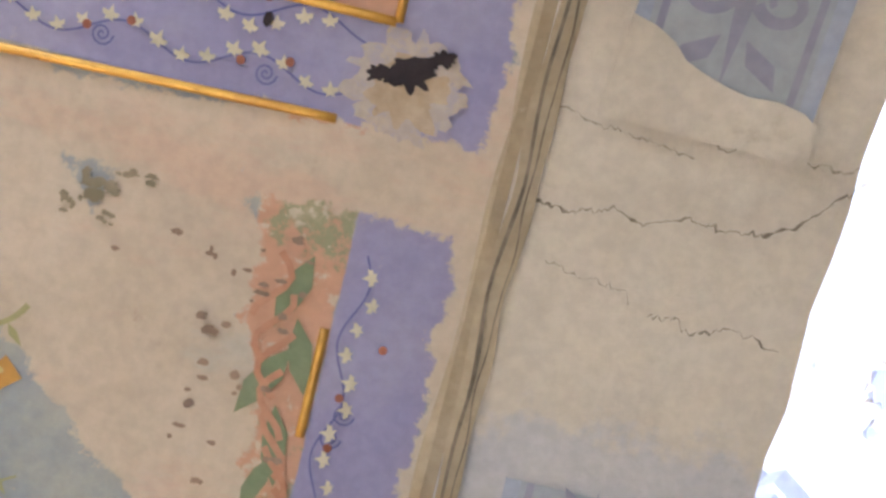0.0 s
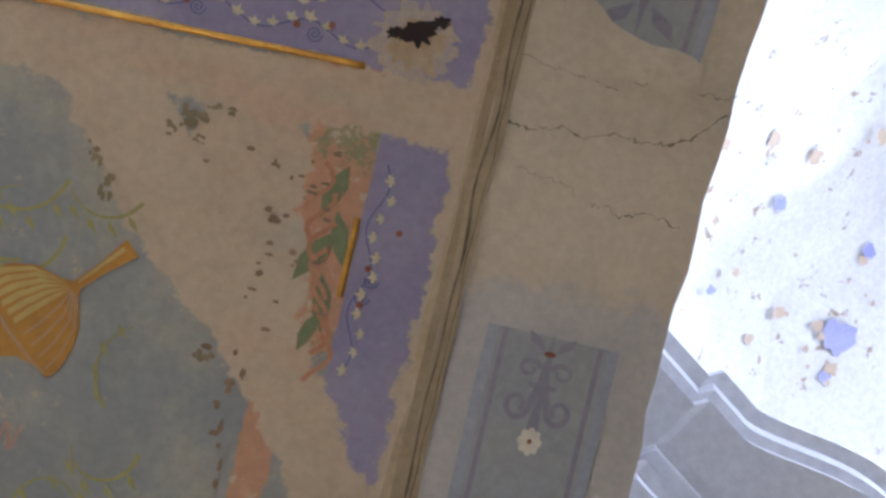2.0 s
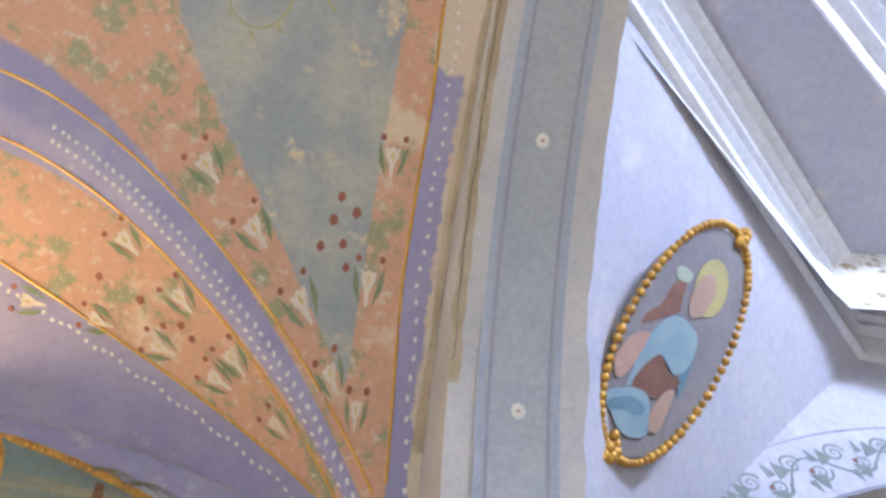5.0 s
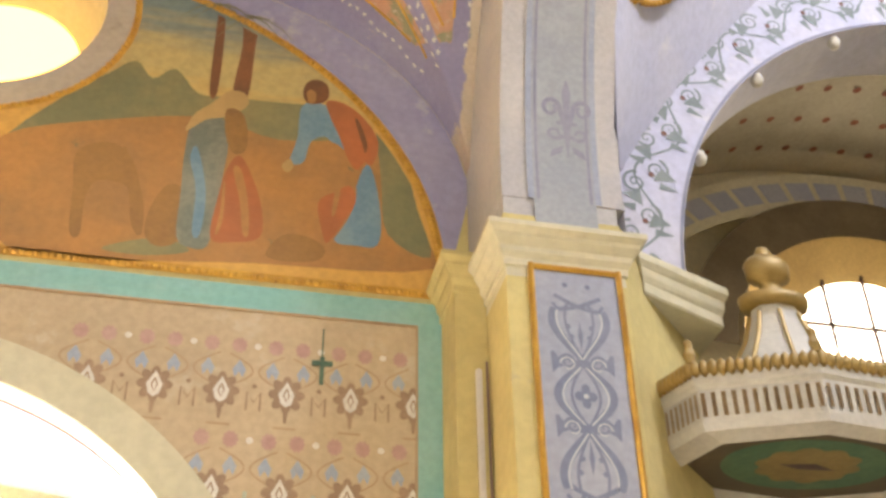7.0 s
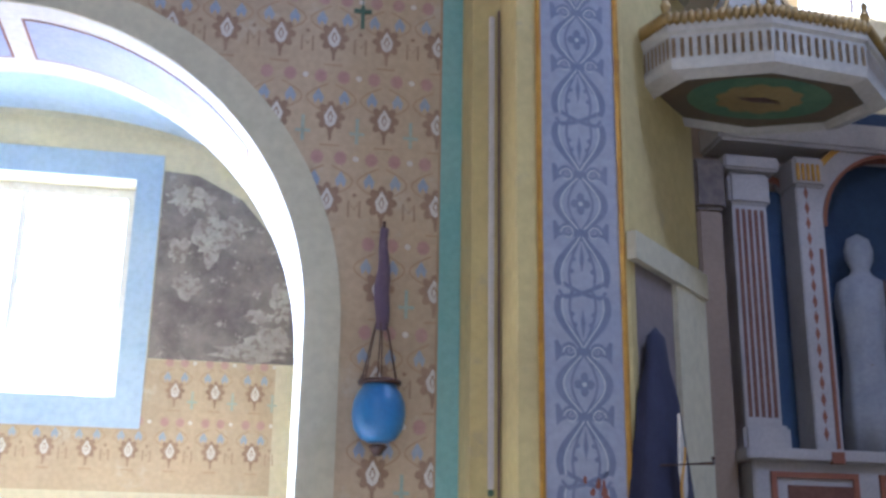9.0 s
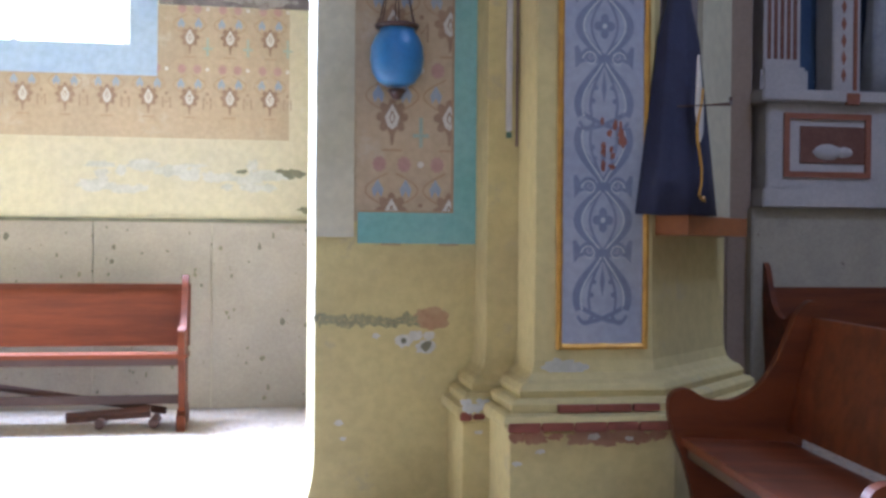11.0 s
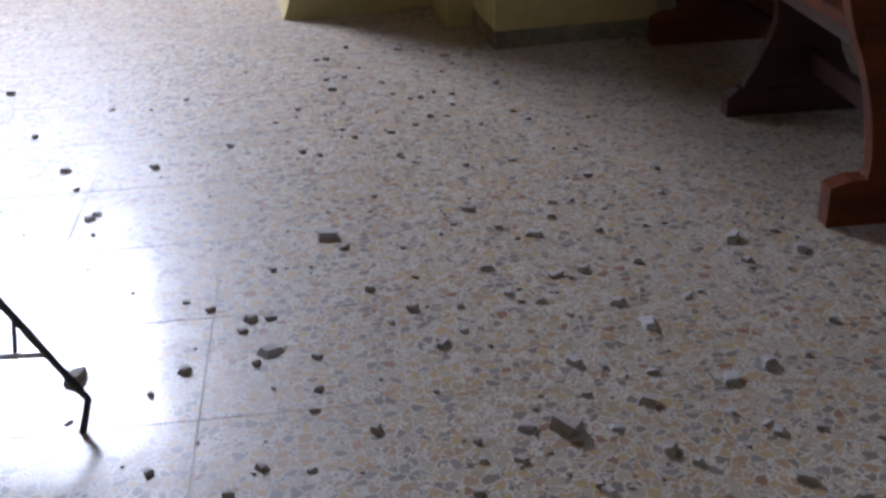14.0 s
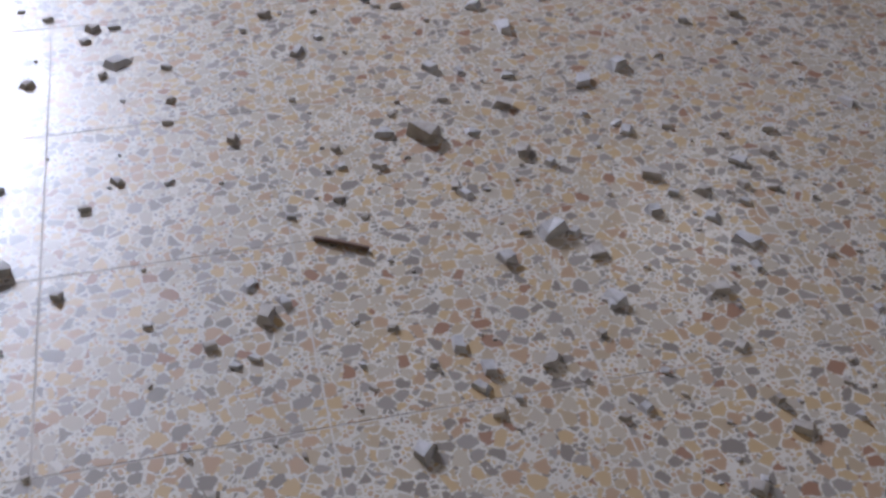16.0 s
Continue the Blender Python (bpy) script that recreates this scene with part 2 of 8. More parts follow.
def fields(x, y):
    """Signed distances, above nought inside: lilac bands, painted borders, sky field, bare repairs."""
    g = groin_gap(x, y)
    lil = min(x - gilt_x(y), 1.195 - x)                               # band beside the arch
    lil = max(lil, min(y - 1.09, 1.288 - y, 1.0 - x))                 # band across the crown
    lil = max(lil, 0.055 - abs(g) * 0.8 if y > 2.6 else -1)           # groin band
    lil = max(lil, min(y - bead_y(x) + 0.09, x + 3) if g < 0 else -1)
    lil = max(lil, 0.16 - math.hypot(x - 1.08, y - 5.42))
    bord = min(gilt_x(y) - x - (0.09 if 2.05 < y < 3.3 else 0.0), x - (0.80 if y < 3.5 else 0.87)) if g > 0 else -1               # border beside the arch band
    bord = max(bord, min(abs(g) * 0.8 - 0.05, (0.19 if g > 0 else 0.28) - abs(g) * 0.8) if y > 2.9 and x < 0.985 else -1)
    bord = max(bord, min(bead_y(x) - 0.09 - y, y - bead_y(x) + 0.34) if g < 0 else -1)
    repair = -1.0
    for (xa, ya, ra), (xb, yb, rb) in zip(PATCHED, PATCHED[1:]):      # the broad mended streak
        repair = max(repair, (ra + rb) / 2 - seg_dist(x, y, xa, ya, xb, yb))
    repair = max(repair, 0.085 - seg_dist(x, y, -0.1, 1.42, 1.2, 1.36))
    repair = max(repair, 0.16 - math.hypot((x - 0.66) * 0.9, y - 1.60))
    repair = max(repair, 0.09 - seg_dist(x, y, 0.66, 1.55, 0.80, 1.9))
    repair = max(repair, 0.09 - seg_dist(x, y, 1.08, 2.6, 1.12, 3.7))
    repair = max(repair, 0.22 - math.hypot((x + 1.35) * 0.5, y - 5.35))
    repair = max(repair, 0.05 - abs(x - 1.235))
    return lil, bord, repair


bm = bmesh.new()
lay = [bm.verts.layers.float.new(k) for k in ("lilac", "border", "repair")]
grid = []
for x in xs:
    row = []
    for y in ys:
        v = bm.verts.new((x, y, ceiling_z(x, y)))
        for k, d in zip(lay, fields(x, y)):
            v[k] = max(-0.3, min(0.3, d))
        row.append(v)
    grid.append(row)
for i in range(NX):
    for j in range(NY):
        bm.faces.new((grid[i][j], grid[i][j + 1], grid[i + 1][j + 1], grid[i + 1][j]))


def vault_paint():
    """Sky-blue field, flowered border, lilac bands and bare repairs, each with a ragged worn edge."""
    m, n, l, p = nodes("painted_vault")

    def mask(name, scale, amp, edge):
        at = n.new("ShaderNodeAttribute")
        at.attribute_name = name
        t = noise_node(n, l, scale, 8, 0.72)
        ad = n.new("ShaderNodeMath")
        ad.operation = "MULTIPLY_ADD"
        l.new(t.outputs[0], ad.inputs[0])
        ad.inputs[1].default_value, ad.inputs[2].default_value = amp, -amp * 0.5
        sm = n.new("ShaderNodeMath")
        l.new(at.outputs["Fac"], sm.inputs[0])
        l.new(ad.outputs[0], sm.inputs[1])
        return ramp(n, l, sm.outputs[0], -edge, edge)

    cloud, grain, wear = noise_node(n, l, 2.2, 8, 0.7), noise_node(n, l, 42, 5, 0.6), noise_node(n, l, 5.5, 9, 0.75)
    field = mix(n, l, ramp(n, l, cloud.outputs[0], 0.42, 0.62), (0.245, 0.265, 0.29), (0.34, 0.335, 0.30))
    field = mix(n, l, ramp(n, l, wear.outputs[0], 0.55, 0.66), field, (0.50, 0.40, 0.27))
    bord = mix(n, l, ramp(n, l, wear.outputs[0], 0.52, 0.58), (0.46, 0.27, 0.18), (0.25, 0.25, 0.15))
    bord = mix(n, l, ramp(n, l, cloud.outputs[0], 0.53, 0.64), bord, (0.52, 0.42, 0.31))
    lil = mix(n, l, ramp(n, l, cloud.outputs[0], 0.4, 0.62), (0.25, 0.235, 0.385), (0.30, 0.285, 0.41))
    lil = mix(n, l, ramp(n, l, wear.outputs[0], 0.62, 0.7), lil, (0.44, 0.38, 0.36))
    rep = mix(n, l, ramp(n, l, cloud.outputs[0], 0.36, 0.66), (0.50, 0.42, 0.33), (0.43, 0.355, 0.275))
    rep = mix(n, l, ramp(n, l, wear.outputs[0], 0.62, 0.74), rep, (0.36, 0.27, 0.20))
    blush = noise_node(n, l, 1.7, 7, 0.7, stretch=(1.0, 2.6, 1.0))
    rep = mix(n, l, ramp(n, l, blush.outputs[0], 0.52, 0.66, 0.0, 0.7), rep, (0.49, 0.35, 0.265))
    rep = mix(n, l, ramp(n, l, blush.outputs[0], 0.30, 0.42, 0.6, 0.0), rep, (0.40, 0.385, 0.345))
    flecks = noise_node(n, l, 19, 8, 0.78)
    rep = mix(n, l, ramp(n, l, flecks.outputs[0], 0.66, 0.70), rep, (0.36, 0.365, 0.37))
    bord = mix(n, l, ramp(n, l, flecks.outputs[0], 0.56, 0.60, 0.0, 0.85), bord, (0.50, 0.42, 0.33))
    c = mix(n, l, mask("border", 14, 0.05, 0.004), field, bord)
    c = mix(n, l, mask("lilac", 30, 0.009, 0.003), c, lil)
    c = mix(n, l, mask("repair", 9, 0.17, 0.006), c, rep)
    c = mix(n, l, 1.0, c, ramp(n, l, grain.outputs[0], 0.3, 0.7, 0.93, 1.05), "MULTIPLY")
    l.new(c, p.inputs["Base Color"])
    p.inputs["Roughness"].default_value = 0.9
    bump(n, l, p, wear.outputs[0], 0.35, 0.012)
    return m


VAULT = vault_paint()
ceiling = struct(link("ceiling", bm, VAULT, smooth=True), "groined vault with worn painted lilac bands and bare repairs", "ceiling")


def soffit_paint():
    """Bare plaster arch with remains of a blue-grey wash lower down."""
    m, n, l, p = nodes("crossing_arch_plaster")
    tc, sep = n.new("ShaderNodeTexCoord"), n.new("ShaderNodeSeparateXYZ")
    l.new(tc.outputs["Object"], sep.inputs[0])
    cloud, grain, wear = noise_node(n, l, 2.6, 7, 0.68), noise_node(n, l, 45, 5, 0.6), noise_node(n, l, 6, 9, 0.72)
    bare = mix(n, l, ramp(n, l, cloud.outputs[0], 0.36, 0.66), (0.56, 0.50, 0.42), (0.47, 0.42, 0.35))
    bare = mix(n, l, ramp(n, l, wear.outputs[0], 0.58, 0.72, 0.0, 0.6), bare, (0.36, 0.31, 0.23))
    wash = mix(n, l, ramp(n, l, cloud.outputs[0], 0.36, 0.66), (0.47, 0.45, 0.45), (0.41, 0.40, 0.42))
    ad = n.new("ShaderNodeMath")
    ad.operation = "MULTIPLY_ADD"
    l.new(wear.outputs[0], ad.inputs[0])
    ad.inputs[1].default_value = 0.5
    l.new(sep.outputs[1], ad.inputs[2])
    c = mix(n, l, ramp(n, l, ad.outputs[0], 1.98 * K, 2.08 * K), bare, wash)
    c = mix(n, l, 1.0, c, ramp(n, l, grain.outputs[0], 0.3, 0.7, 0.93, 1.05), "MULTIPLY")
    l.new(c, p.inputs["Base Color"])
    p.inputs["Roughness"].default_value = 0.9
    bump(n, l, p, wear.outputs[0], 0.5, 0.014)
    return m


SOFFIT = soffit_paint()


def arch_band(x0, x1, name, r_in=RA, r_out=RA + 0.75):
    """A transverse arch: its soffit is a half ring over the nave, its far arris worn uneven."""
    bm = bmesh.new()
    k = 96
    rows = []
    for x in (x0, x0 + 0.2, x0 + 0.4, x1):
        ring = []
        for i in range(k + 1):
            a = math.pi * i / k
            jog = 0.0
            if x == x1:
                jog = 0.018 * noise.noise(Vector((a * 9, 3.1, 0))) + 0.016 * noise.noise(Vector((a * 31, 1.7, 0)))
            r = r_in + 0.006 * noise.noise(Vector((a * 6, x * 4, 0)))
            ring.append(bm.verts.new((x + jog, YC + r * math.cos(a), SPRING + r * math.sin(a))))
        rows.append(ring)
    outer = [[bm.verts.new((x, YC + r_out * math.cos(math.pi * i / k), SPRING + r_out * math.sin(math.pi * i / k))) for i in range(k + 1)] for x in (x1, x0)]
    loop = rows + outer
    for s, t in zip(loop, loop[1:] + loop[:1]):
        for i in range(k):
            bm.faces.new((s[i], s[i + 1], t[i + 1], t[i]))
    bm.faces.new([r[0] for r in loop])
    bm.faces.new([r[k] for r in loop][::-1])
    return link(name, bm, SOFFIT)


arch_east = struct(arch_band(XA, XB, "arch_east"), "broad bare plaster crossing arch with cracks on its soffit", "arch")
arch_west = struct(arch_band(-4.55, -3.95, "arch_west"), "broad plaster nave arch", "arch")
bm = bmesh.new()
box(bm, -7.7, -4.5, YS, YW + 0.3, 7.6, 7.9)
box(bm, -4.6, 1.3, YS - 0.3, YW + 0.7, 8.4, 8.6)
struct(link("ceiling_west", bm, PLASTER), "plain plaster ceiling of the next bay", "ceiling")


def moulding(bm, foot, prof):
    """Stacked slabs round a plan outline: foot(d) gives the outline grown by d, prof lists (d, z)."""
    rings = [[bm.verts.new((x, y, z)) for x, y in foot(d)] for d, z in prof]
    k = len(rings[0])
    for s, t in zip(rings, rings[1:]):
        for j in range(k):
            bm.faces.new((s[j], s[(j + 1) % k], t[(j + 1) % k], t[j]))
    bm.faces.new(rings[0])
    bm.faces.new(rings[-1])
    return bm


def main_foot(sign):
    def foot(d):
        pts = [(XA, 4.95), (1.80, 4.95), (2.43, 5.6), (2.43, YW + 0.6), (XA, YW + 0.6)]
        out = [(XA - d, 4.95 - d * 1.4), (1.80 + d * 0.2, 4.95 - d * 1.4), (2.43 + d, 5.6 - d * 0.4), (2.43 + d, YW + 0.61), (XA - d, YW + 0.61)]
        return [(x, y if sign > 0 else 2 * YC - y) for x, y in (out if d else pts)]
    return foot


def side_foot(sign):
    def foot(d):
        out = [(1.10 - d, 5.3 - d), (XA + 0.1, 5.3 - d), (XA + 0.1, YW + 0.3), (1.10 - d, YW + 0.3)]
        return [(x, y if sign > 0 else 2 * YC - y) for x, y in out]
    return foot


DAMP = surface("damp_stained_limewash", (0.22, 0.19, 0.12), (0.15, 0.13, 0.09), 0.85, 3.0, 30, (0.33, 0.28, 0.14), spot_at=(0.5, 0.62))
BASE = [(0.16, 0.0), (0.16, 0.575), (0.152, 0.585), (0.19, 0.60), (0.20, 0.63), (0.19, 0.655), (0.15, 0.665), (0.15, 0.70), (0.13, 0.715), (0.095, 0.72), (0.10, 0.75), (0.08, 0.775), (0.045, 0.79), (0.018, 0.82), (0.005, 0.87), (0.0, 0.95)]
HEAD = [(0.0, 4.6), (0.0, 4.66), (0.02, 4.67), (0.02, 4.72), (0.05, 4.76), (0.055, 4.80), (0.10, 4.85), (0.105, 4.88), (0.15, 4.91), (0.15, 4.95)]
HEAD = [(d * 0.62, 4.95 - (4.95 - z) * 0.66) for d, z in HEAD]
for sign, side in ((1, "north"), (-1, "south")):
    bm = moulding(bmesh.new(), main_foot(sign), BASE + [(0.0, 5.05)])
    ob = struct(link("pier_" + side, bm, YELLOW), "ochre yellow crossing pier with a moulded base", "pier")
    bm = moulding(bmesh.new(), lambda d: [(x, y if sign > 0 else 2 * YC - y) for x, y in ((XA - d, 4.95 - d), (1.80 + d, 4.95 - d), (1.80 + d, 5.02), (1.80 + d, YW), (XA - d, YW))], [(0.002, 4.71), *HEAD[1:]])
    part("capital", bm, CREAM, ob, "moulded cream capital")
    bm = moulding(bmesh.new(), lambda d: [(x, y if sign > 0 else 2 * YC - y) for x, y in ((1.96 - d * 0.5, 5.11 - d), (2.44 + d * 0.6, 5.34 - d), (2.44 + d * 0.6, YW + 0.6), (1.7, YW + 0.6))], [(0.003, 4.80), (0.012, 4.81), (0.012, 4.86), (0.03, 4.89), (0.036, 4.93), (0.06, 4.96), (0.06, 5.0)])
    part("impost", bm, CREAM, ob, "cream impost of the transept arch")
    bm = moulding(bmesh.new(), side_foot(sign), [(d * 0.85, z - 0.02) for d, z in BASE] + [(d * 0.8, z + 0.06) for d, z in HEAD])
    bd = moulding(bmesh.new(), lambda d: main_foot(sign)(0.16 + d), [(0.004, 0.0), (0.004, 0.05), (0.002, 0.08)])
    part("damp_band", bd, DAMP, ob, "dark damp stain along the foot")
    struct(link("half_pilaster_" + side, bm, YELLOW), "narrow ochre half pilaster beside the crossing pier", "pilaster")
bm = bmesh.new()
box(bm, XA + 0.004, 1.80, 4.955, 5.6, 4.95, 5.2)
struct(link("arch_springer", bm, SOFFIT), "plastered springing of the crossing arch", "arch")

# ---- side chapel ----
bm = bmesh.new()
WX0, WX1, WZ0, WZ1 = -2.95, -1.02, 3.0, 4.92
for x0, x1, z0, z1 in ((-4.6, WX0, 0, 7), (WX1, 0.62, 0, 7), (WX0, WX1, 0, WZ0), (WX0, WX1, WZ1, 7)):
    box(bm, x0, x1, YF, YF + 0.5, z0, z1)
struct(link("wall_chapel_north", bm, PALE), "pale yellow chapel wall with a square window")
bm = bmesh.new()
box(bm, 0.62, 1.2, YW + 0.62, YF + 0.5, 0, 7)
struct(link("wall_chapel_east", bm, PALE), "pale yellow chapel side wall")
bm = bmesh.new()
box(bm, -5.2, -4.6, YW + 0.62, YF + 0.5, 0, 7)
struct(link("wall_chapel_west", bm, PALE), "pale yellow chapel side wall")
bm = bmesh.new()   # shallow vault across the chapel
prof = arc(-1.95, 4.55, 2.62, 0, 180, 32, 1.15)
for i in range(32):
    (xa, za), (xb, zb) = prof[i], prof[i + 1]
    vs = [bm.verts.new(q) for q in ((xa, YW + 0.6, za), (xb, YW + 0.6, zb), (xb, YF + 0.1, zb), (xa, YF + 0.1, za))]
    bm.faces.new(vs)
bmesh.ops.remove_doubles(bm, verts=bm.verts, dist=1e-4)
bmesh.ops.solidify(bm, geom=bm.faces[:], thickness=-0.2)
struct(link("ceiling_chapel", bm, BLUE), "sky blue chapel vault with clouds", "ceiling")
bm = bmesh.new()
box(bm, -5.2, 1.2, YW + 0.62, YF + 0.5, 6.9, 7.1)
struct(link("roof_chapel", bm, PLASTER), "flat roof over the chapel", "roof")
bm = bmesh.new()
box(bm, -4.5, 0.5, YF + 1.2, YF + 1.25, 2.0, 6.5)
struct(link("backdrop", bm, SKYGLOW), "overexposed daylight outside the window", "backdrop")

# ---- crossing and transept ----
bm = bmesh.new()
a = arc(TX, TZ, TR, 180, 0, 48)
prism(bm, [(XB - 0.3, TZ - 0.3), (TX - TR, TZ - 0.3), *a[:25], (TX, 10.5), (XB - 0.3, 10.5)], wall_to, 0.5)
prism(bm, [*a[24:], (TX + TR, TZ - 0.3), (8.4, TZ - 0.3), (8.4, 10.5), (TX, 10.5)], wall_to, 0.5)
struct(link("wall_crossing_north", bm, LILACWHITE), "lilac white crossing wall over the transept arch")


def pend(z):
    s = max((z - SPRING) / 3.54, 0)
    return 4.95 - 1.55 * s ** 1.7, 1.84 + 2.45 * s ** 1.4


bm = bmesh.new()   # pendentive
rows = []
for i in range(25):
    z = SPRING - 0.2 + 3.76 * i / 24
    yz, xz = pend(max(z, SPRING))
    rows.append([bm.verts.new((XB + (xz - XB) * j / 12, yz + 0.01 + (YW - yz) * j / 12, z)) for j in range(13)])
for s, t in zip(rows, rows[1:]):
    for j in range(12):
        bm.faces.new((s[j], s[j + 1], t[j + 1], t[j]))
struct(link("pendentive", bm, LILACWHITE, smooth=True), "lilac white pendentive above the crossing pier")
OCT = [(4.29, 5.6), (1.84, 3.4), (1.84, -0.6), (2.9, -1.6), (5.41, -1.6), (7.86, 0.6), (7.86, 3.4), (5.41, 5.6)]
DOME_C = Vector((4.85, 2.0, 0))


def oct_ring(d):
    """The crossing's octagon drawn in by d."""
    out = []
    for x, y in OCT:
        v = Vector((x, y, 0)) - DOME_C
        out.append(((DOME_C + v * (1 - d / v.length)).x, (DOME_C + v * (1 - d / v.length)).y))
    return out


def ring_mesh(prof, material, name, label):
    bm = bmesh.new()
    rings = [[bm.verts.new((x, y, z + 0.53)) for x, y in (oct_ring(d))] for d, z in prof]
    for s, t in zip(rings, rings[1:]):
        for j in range(8):
            if j != 1:      # the side over the nave arch has no cornice
                bm.faces.new((s[j], s[(j + 1) % 8], t[(j + 1) % 8], t[j]))
    return struct(link(name, bm, material), label, "cornice")


ring_mesh([(-0.02, 8.16), (0.05, 8.17), (0.06, 8.36), (0.13, 8.39), (0.13, 8.44), (0.18, 8.45), (0.19, 8.56), (0.27, 8.58), (0.27, 8.64), (0.36, 8.66), (0.36, 8.72)], CORNICEWHITE, "cornice_lower", "white stepped octagonal cornice under the dome")
ring_mesh([(0.36, 8.72), (0.32, 8.76), (0.32, 8.95), (0.45, 9.05)], LILACWHITE, "drum_frieze", "pale frieze above the octagonal cornice")


def dome_ring(prof, material, name, label, wave=0.0, category="cornice", sector=None):
    bm = bmesh.new()
    k = 96
    rings = []
    for r, z in prof:
        ring = []
        for j in range(k):
            a = 2 * math.pi * j / k
            b = (a - radians(128)) % (math.pi / 4)
            b = min(b, math.pi / 4 - b)
            rr = r / math.cos(b)
            if wave:
                s = math.sin(4 * (a - radians(105)))
                rr -= wave * max(0, min(1, s * 3))
            ring.append(bm.verts.new((DOME_C.x + rr * math.cos(a), DOME_C.y + rr * math.sin(a), z)))
        rings.append(ring)
    for s, t in zip(rings, rings[1:]):
        for j in range(k):
            if sector is None or sector[0] <= 360 * j / k < sector[1]:
                bm.faces.new((s[j], s[(j + 1) % k], t[(j + 1) % k], t[j]))
    return struct(link(name, bm, material), label, category)


DRUMWHITE = surface("flaking_white_limewash", (0.80, 0.78, 0.75), (0.74, 0.71, 0.68), 0.85, 1.9, 30, (0.40, 0.29, 0.19), spot_at=(0.59, 0.64))
LILACFLAKE = surface("lilac_paint_remnant", (0.36, 0.36, 0.66), (0.42, 0.42, 0.70), 0.85, 4, 40)
OCHREFLAKE = surface("ochre_paint_remnant", (0.64, 0.48, 0.34), (0.56, 0.44, 0.33), 0.85, 4, 40)
DD, DN = Vector((0.82, 0.572, 0)), Vector((-0.572, 0.82, 0))


def straight_cornice(prof, name, label, cut, material=CORNICEWHITE):
    """A run of mouldings across the north-west of the dome; cut(s) draws it in along its length."""
    bm = bmesh.new()
    ss = [-2.7 + 0.03 * i for i in range(160)]
    rows = []
    for s in ss:
        rows.append([bm.verts.new(Vector((DOME_C.x, DOME_C.y, z)) + DN * (r - cut(s) - (0.37 if 0 < k < len(prof) - 1 else 0)) + DD * (s - 0.2)) for k, (r, z) in enumerate(prof)])
    for a_, b_ in zip(rows, rows[1:]):
        for j_ in range(len(prof) - 1):
            bm.faces.new((a_[j_], a_[j_ + 1], b_[j_ + 1], b_[j_]))
    return struct(link(name, bm, material), label, "cornice")


def blocks(s):
    return 0.07 if -1.75 < s < -1.2 or -0.7 < s < -0.2 else 0.0


def swell(s):
    if -1.5 < s < -0.82:
        return 0.06 + 0.24 * math.sin(math.pi * (s + 1.5) / 1.36) ** 1.3
    return 0.06 if -1.72 < s < -1.5 or -0.82 <= s < -0.3 else 0.0


straight_cornice([(3.05, 9.22), (2.62, 9.30), (2.52, 9.30), (2.50, 9.36)], "dome_shelf", "plain plaster shelf under the dome cornice", lambda s: 0, LILACWHITE)
straight_cornice([(2.66, 9.32), (2.50, 9.34), (2.44, 9.46), (2.40, 9.46), (2.40, 9.50), (2.34, 9.50), (2.33, 9.56), (2.27, 9.57), (2.27, 9.63), (2.21, 9.63), (2.20, 9.70), (2.05, 9.705)], "cornice_steps", "white stepped mouldings of the dome cornice", blocks)
straight_cornice([(2.50, 9.685), (2.14, 9.70), (1.90, 9.74), (1.90, 9.80), (1.85, 9.82), (1.83, 9.90), (1.76, 9.92), (1.76, 9.98), (3.0, 10.02)], "cornice_crown", "white curving crown moulding of the dome cornice", swell)
dome_ring([(3.04, 8.6), (3.02, 9.4), (2.95, 10.4), (2.7, 11.4), (2.1, 12.3), (1.2, 13.0), (0.05, 13.3)], DRUMWHITE, "dome_upper", "brightly lit flaking white dome", 0, "dome")

def on_dome(u, v, w):
    """Degrees round the dome and distance from its crown, just under the shell."""
    prof = ((0.05, 13.3), (1.2, 13.0), (2.1, 12.3), (2.7, 11.4))
    r = max(0.06, min(v, 2.69))
    (ra, za), (rb, zb) = next(p for p in zip(prof, prof[1:]) if p[0][0] <= r <= p[1][0])
    return (DOME_C.x + r * math.cos(radians(u)), DOME_C.y + r * math.sin(radians(u)), za + (zb - za) * (r - ra) / (rb - ra) - 0.025 - w * 0.3)


def dome_flake(bm, u, v, size, seed):
    pts = []
    for q in range(22):
        t = 2 * math.pi * q / 22
        r = size * (1 + 0.6 * noise.noise(Vector((math.cos(t) * 1.8 + seed, math.sin(t) * 1.8, seed))))
        pts.append((u + math.degrees(r * math.cos(t) / v), v + r * math.sin(t)))
    return flat(bm, pts, on_dome, 0.002 * (seed % 5))


flakes = random.Random(31)
dome_up = bpy.data.objects["dome_upper"]
bm = dome_flake(bmesh.new(), 193, 0.72, 0.12, 1)
for q, (u, v, r) in enumerate(((212, 1.78, 0.05), (189, 1.85, 0.035), (230, 1.05, 0.05), (170, 0.75, 0.04))):
    dome_flake(bm, u, v, r, q + 2)
part("lilac_remnant", bm, LILACFLAKE, dome_up)["kind"] = "stuff"
bm = bmesh.new()
for q in range(34):
    dome_flake(bm, flakes.uniform(165, 245), flakes.uniform(0.5, 2.5), 0.012 + 0.04 * flakes.random() ** 2, q)
part("ochre_remnant", bm, OCHREFLAKE, dome_up)["kind"] = "stuff"

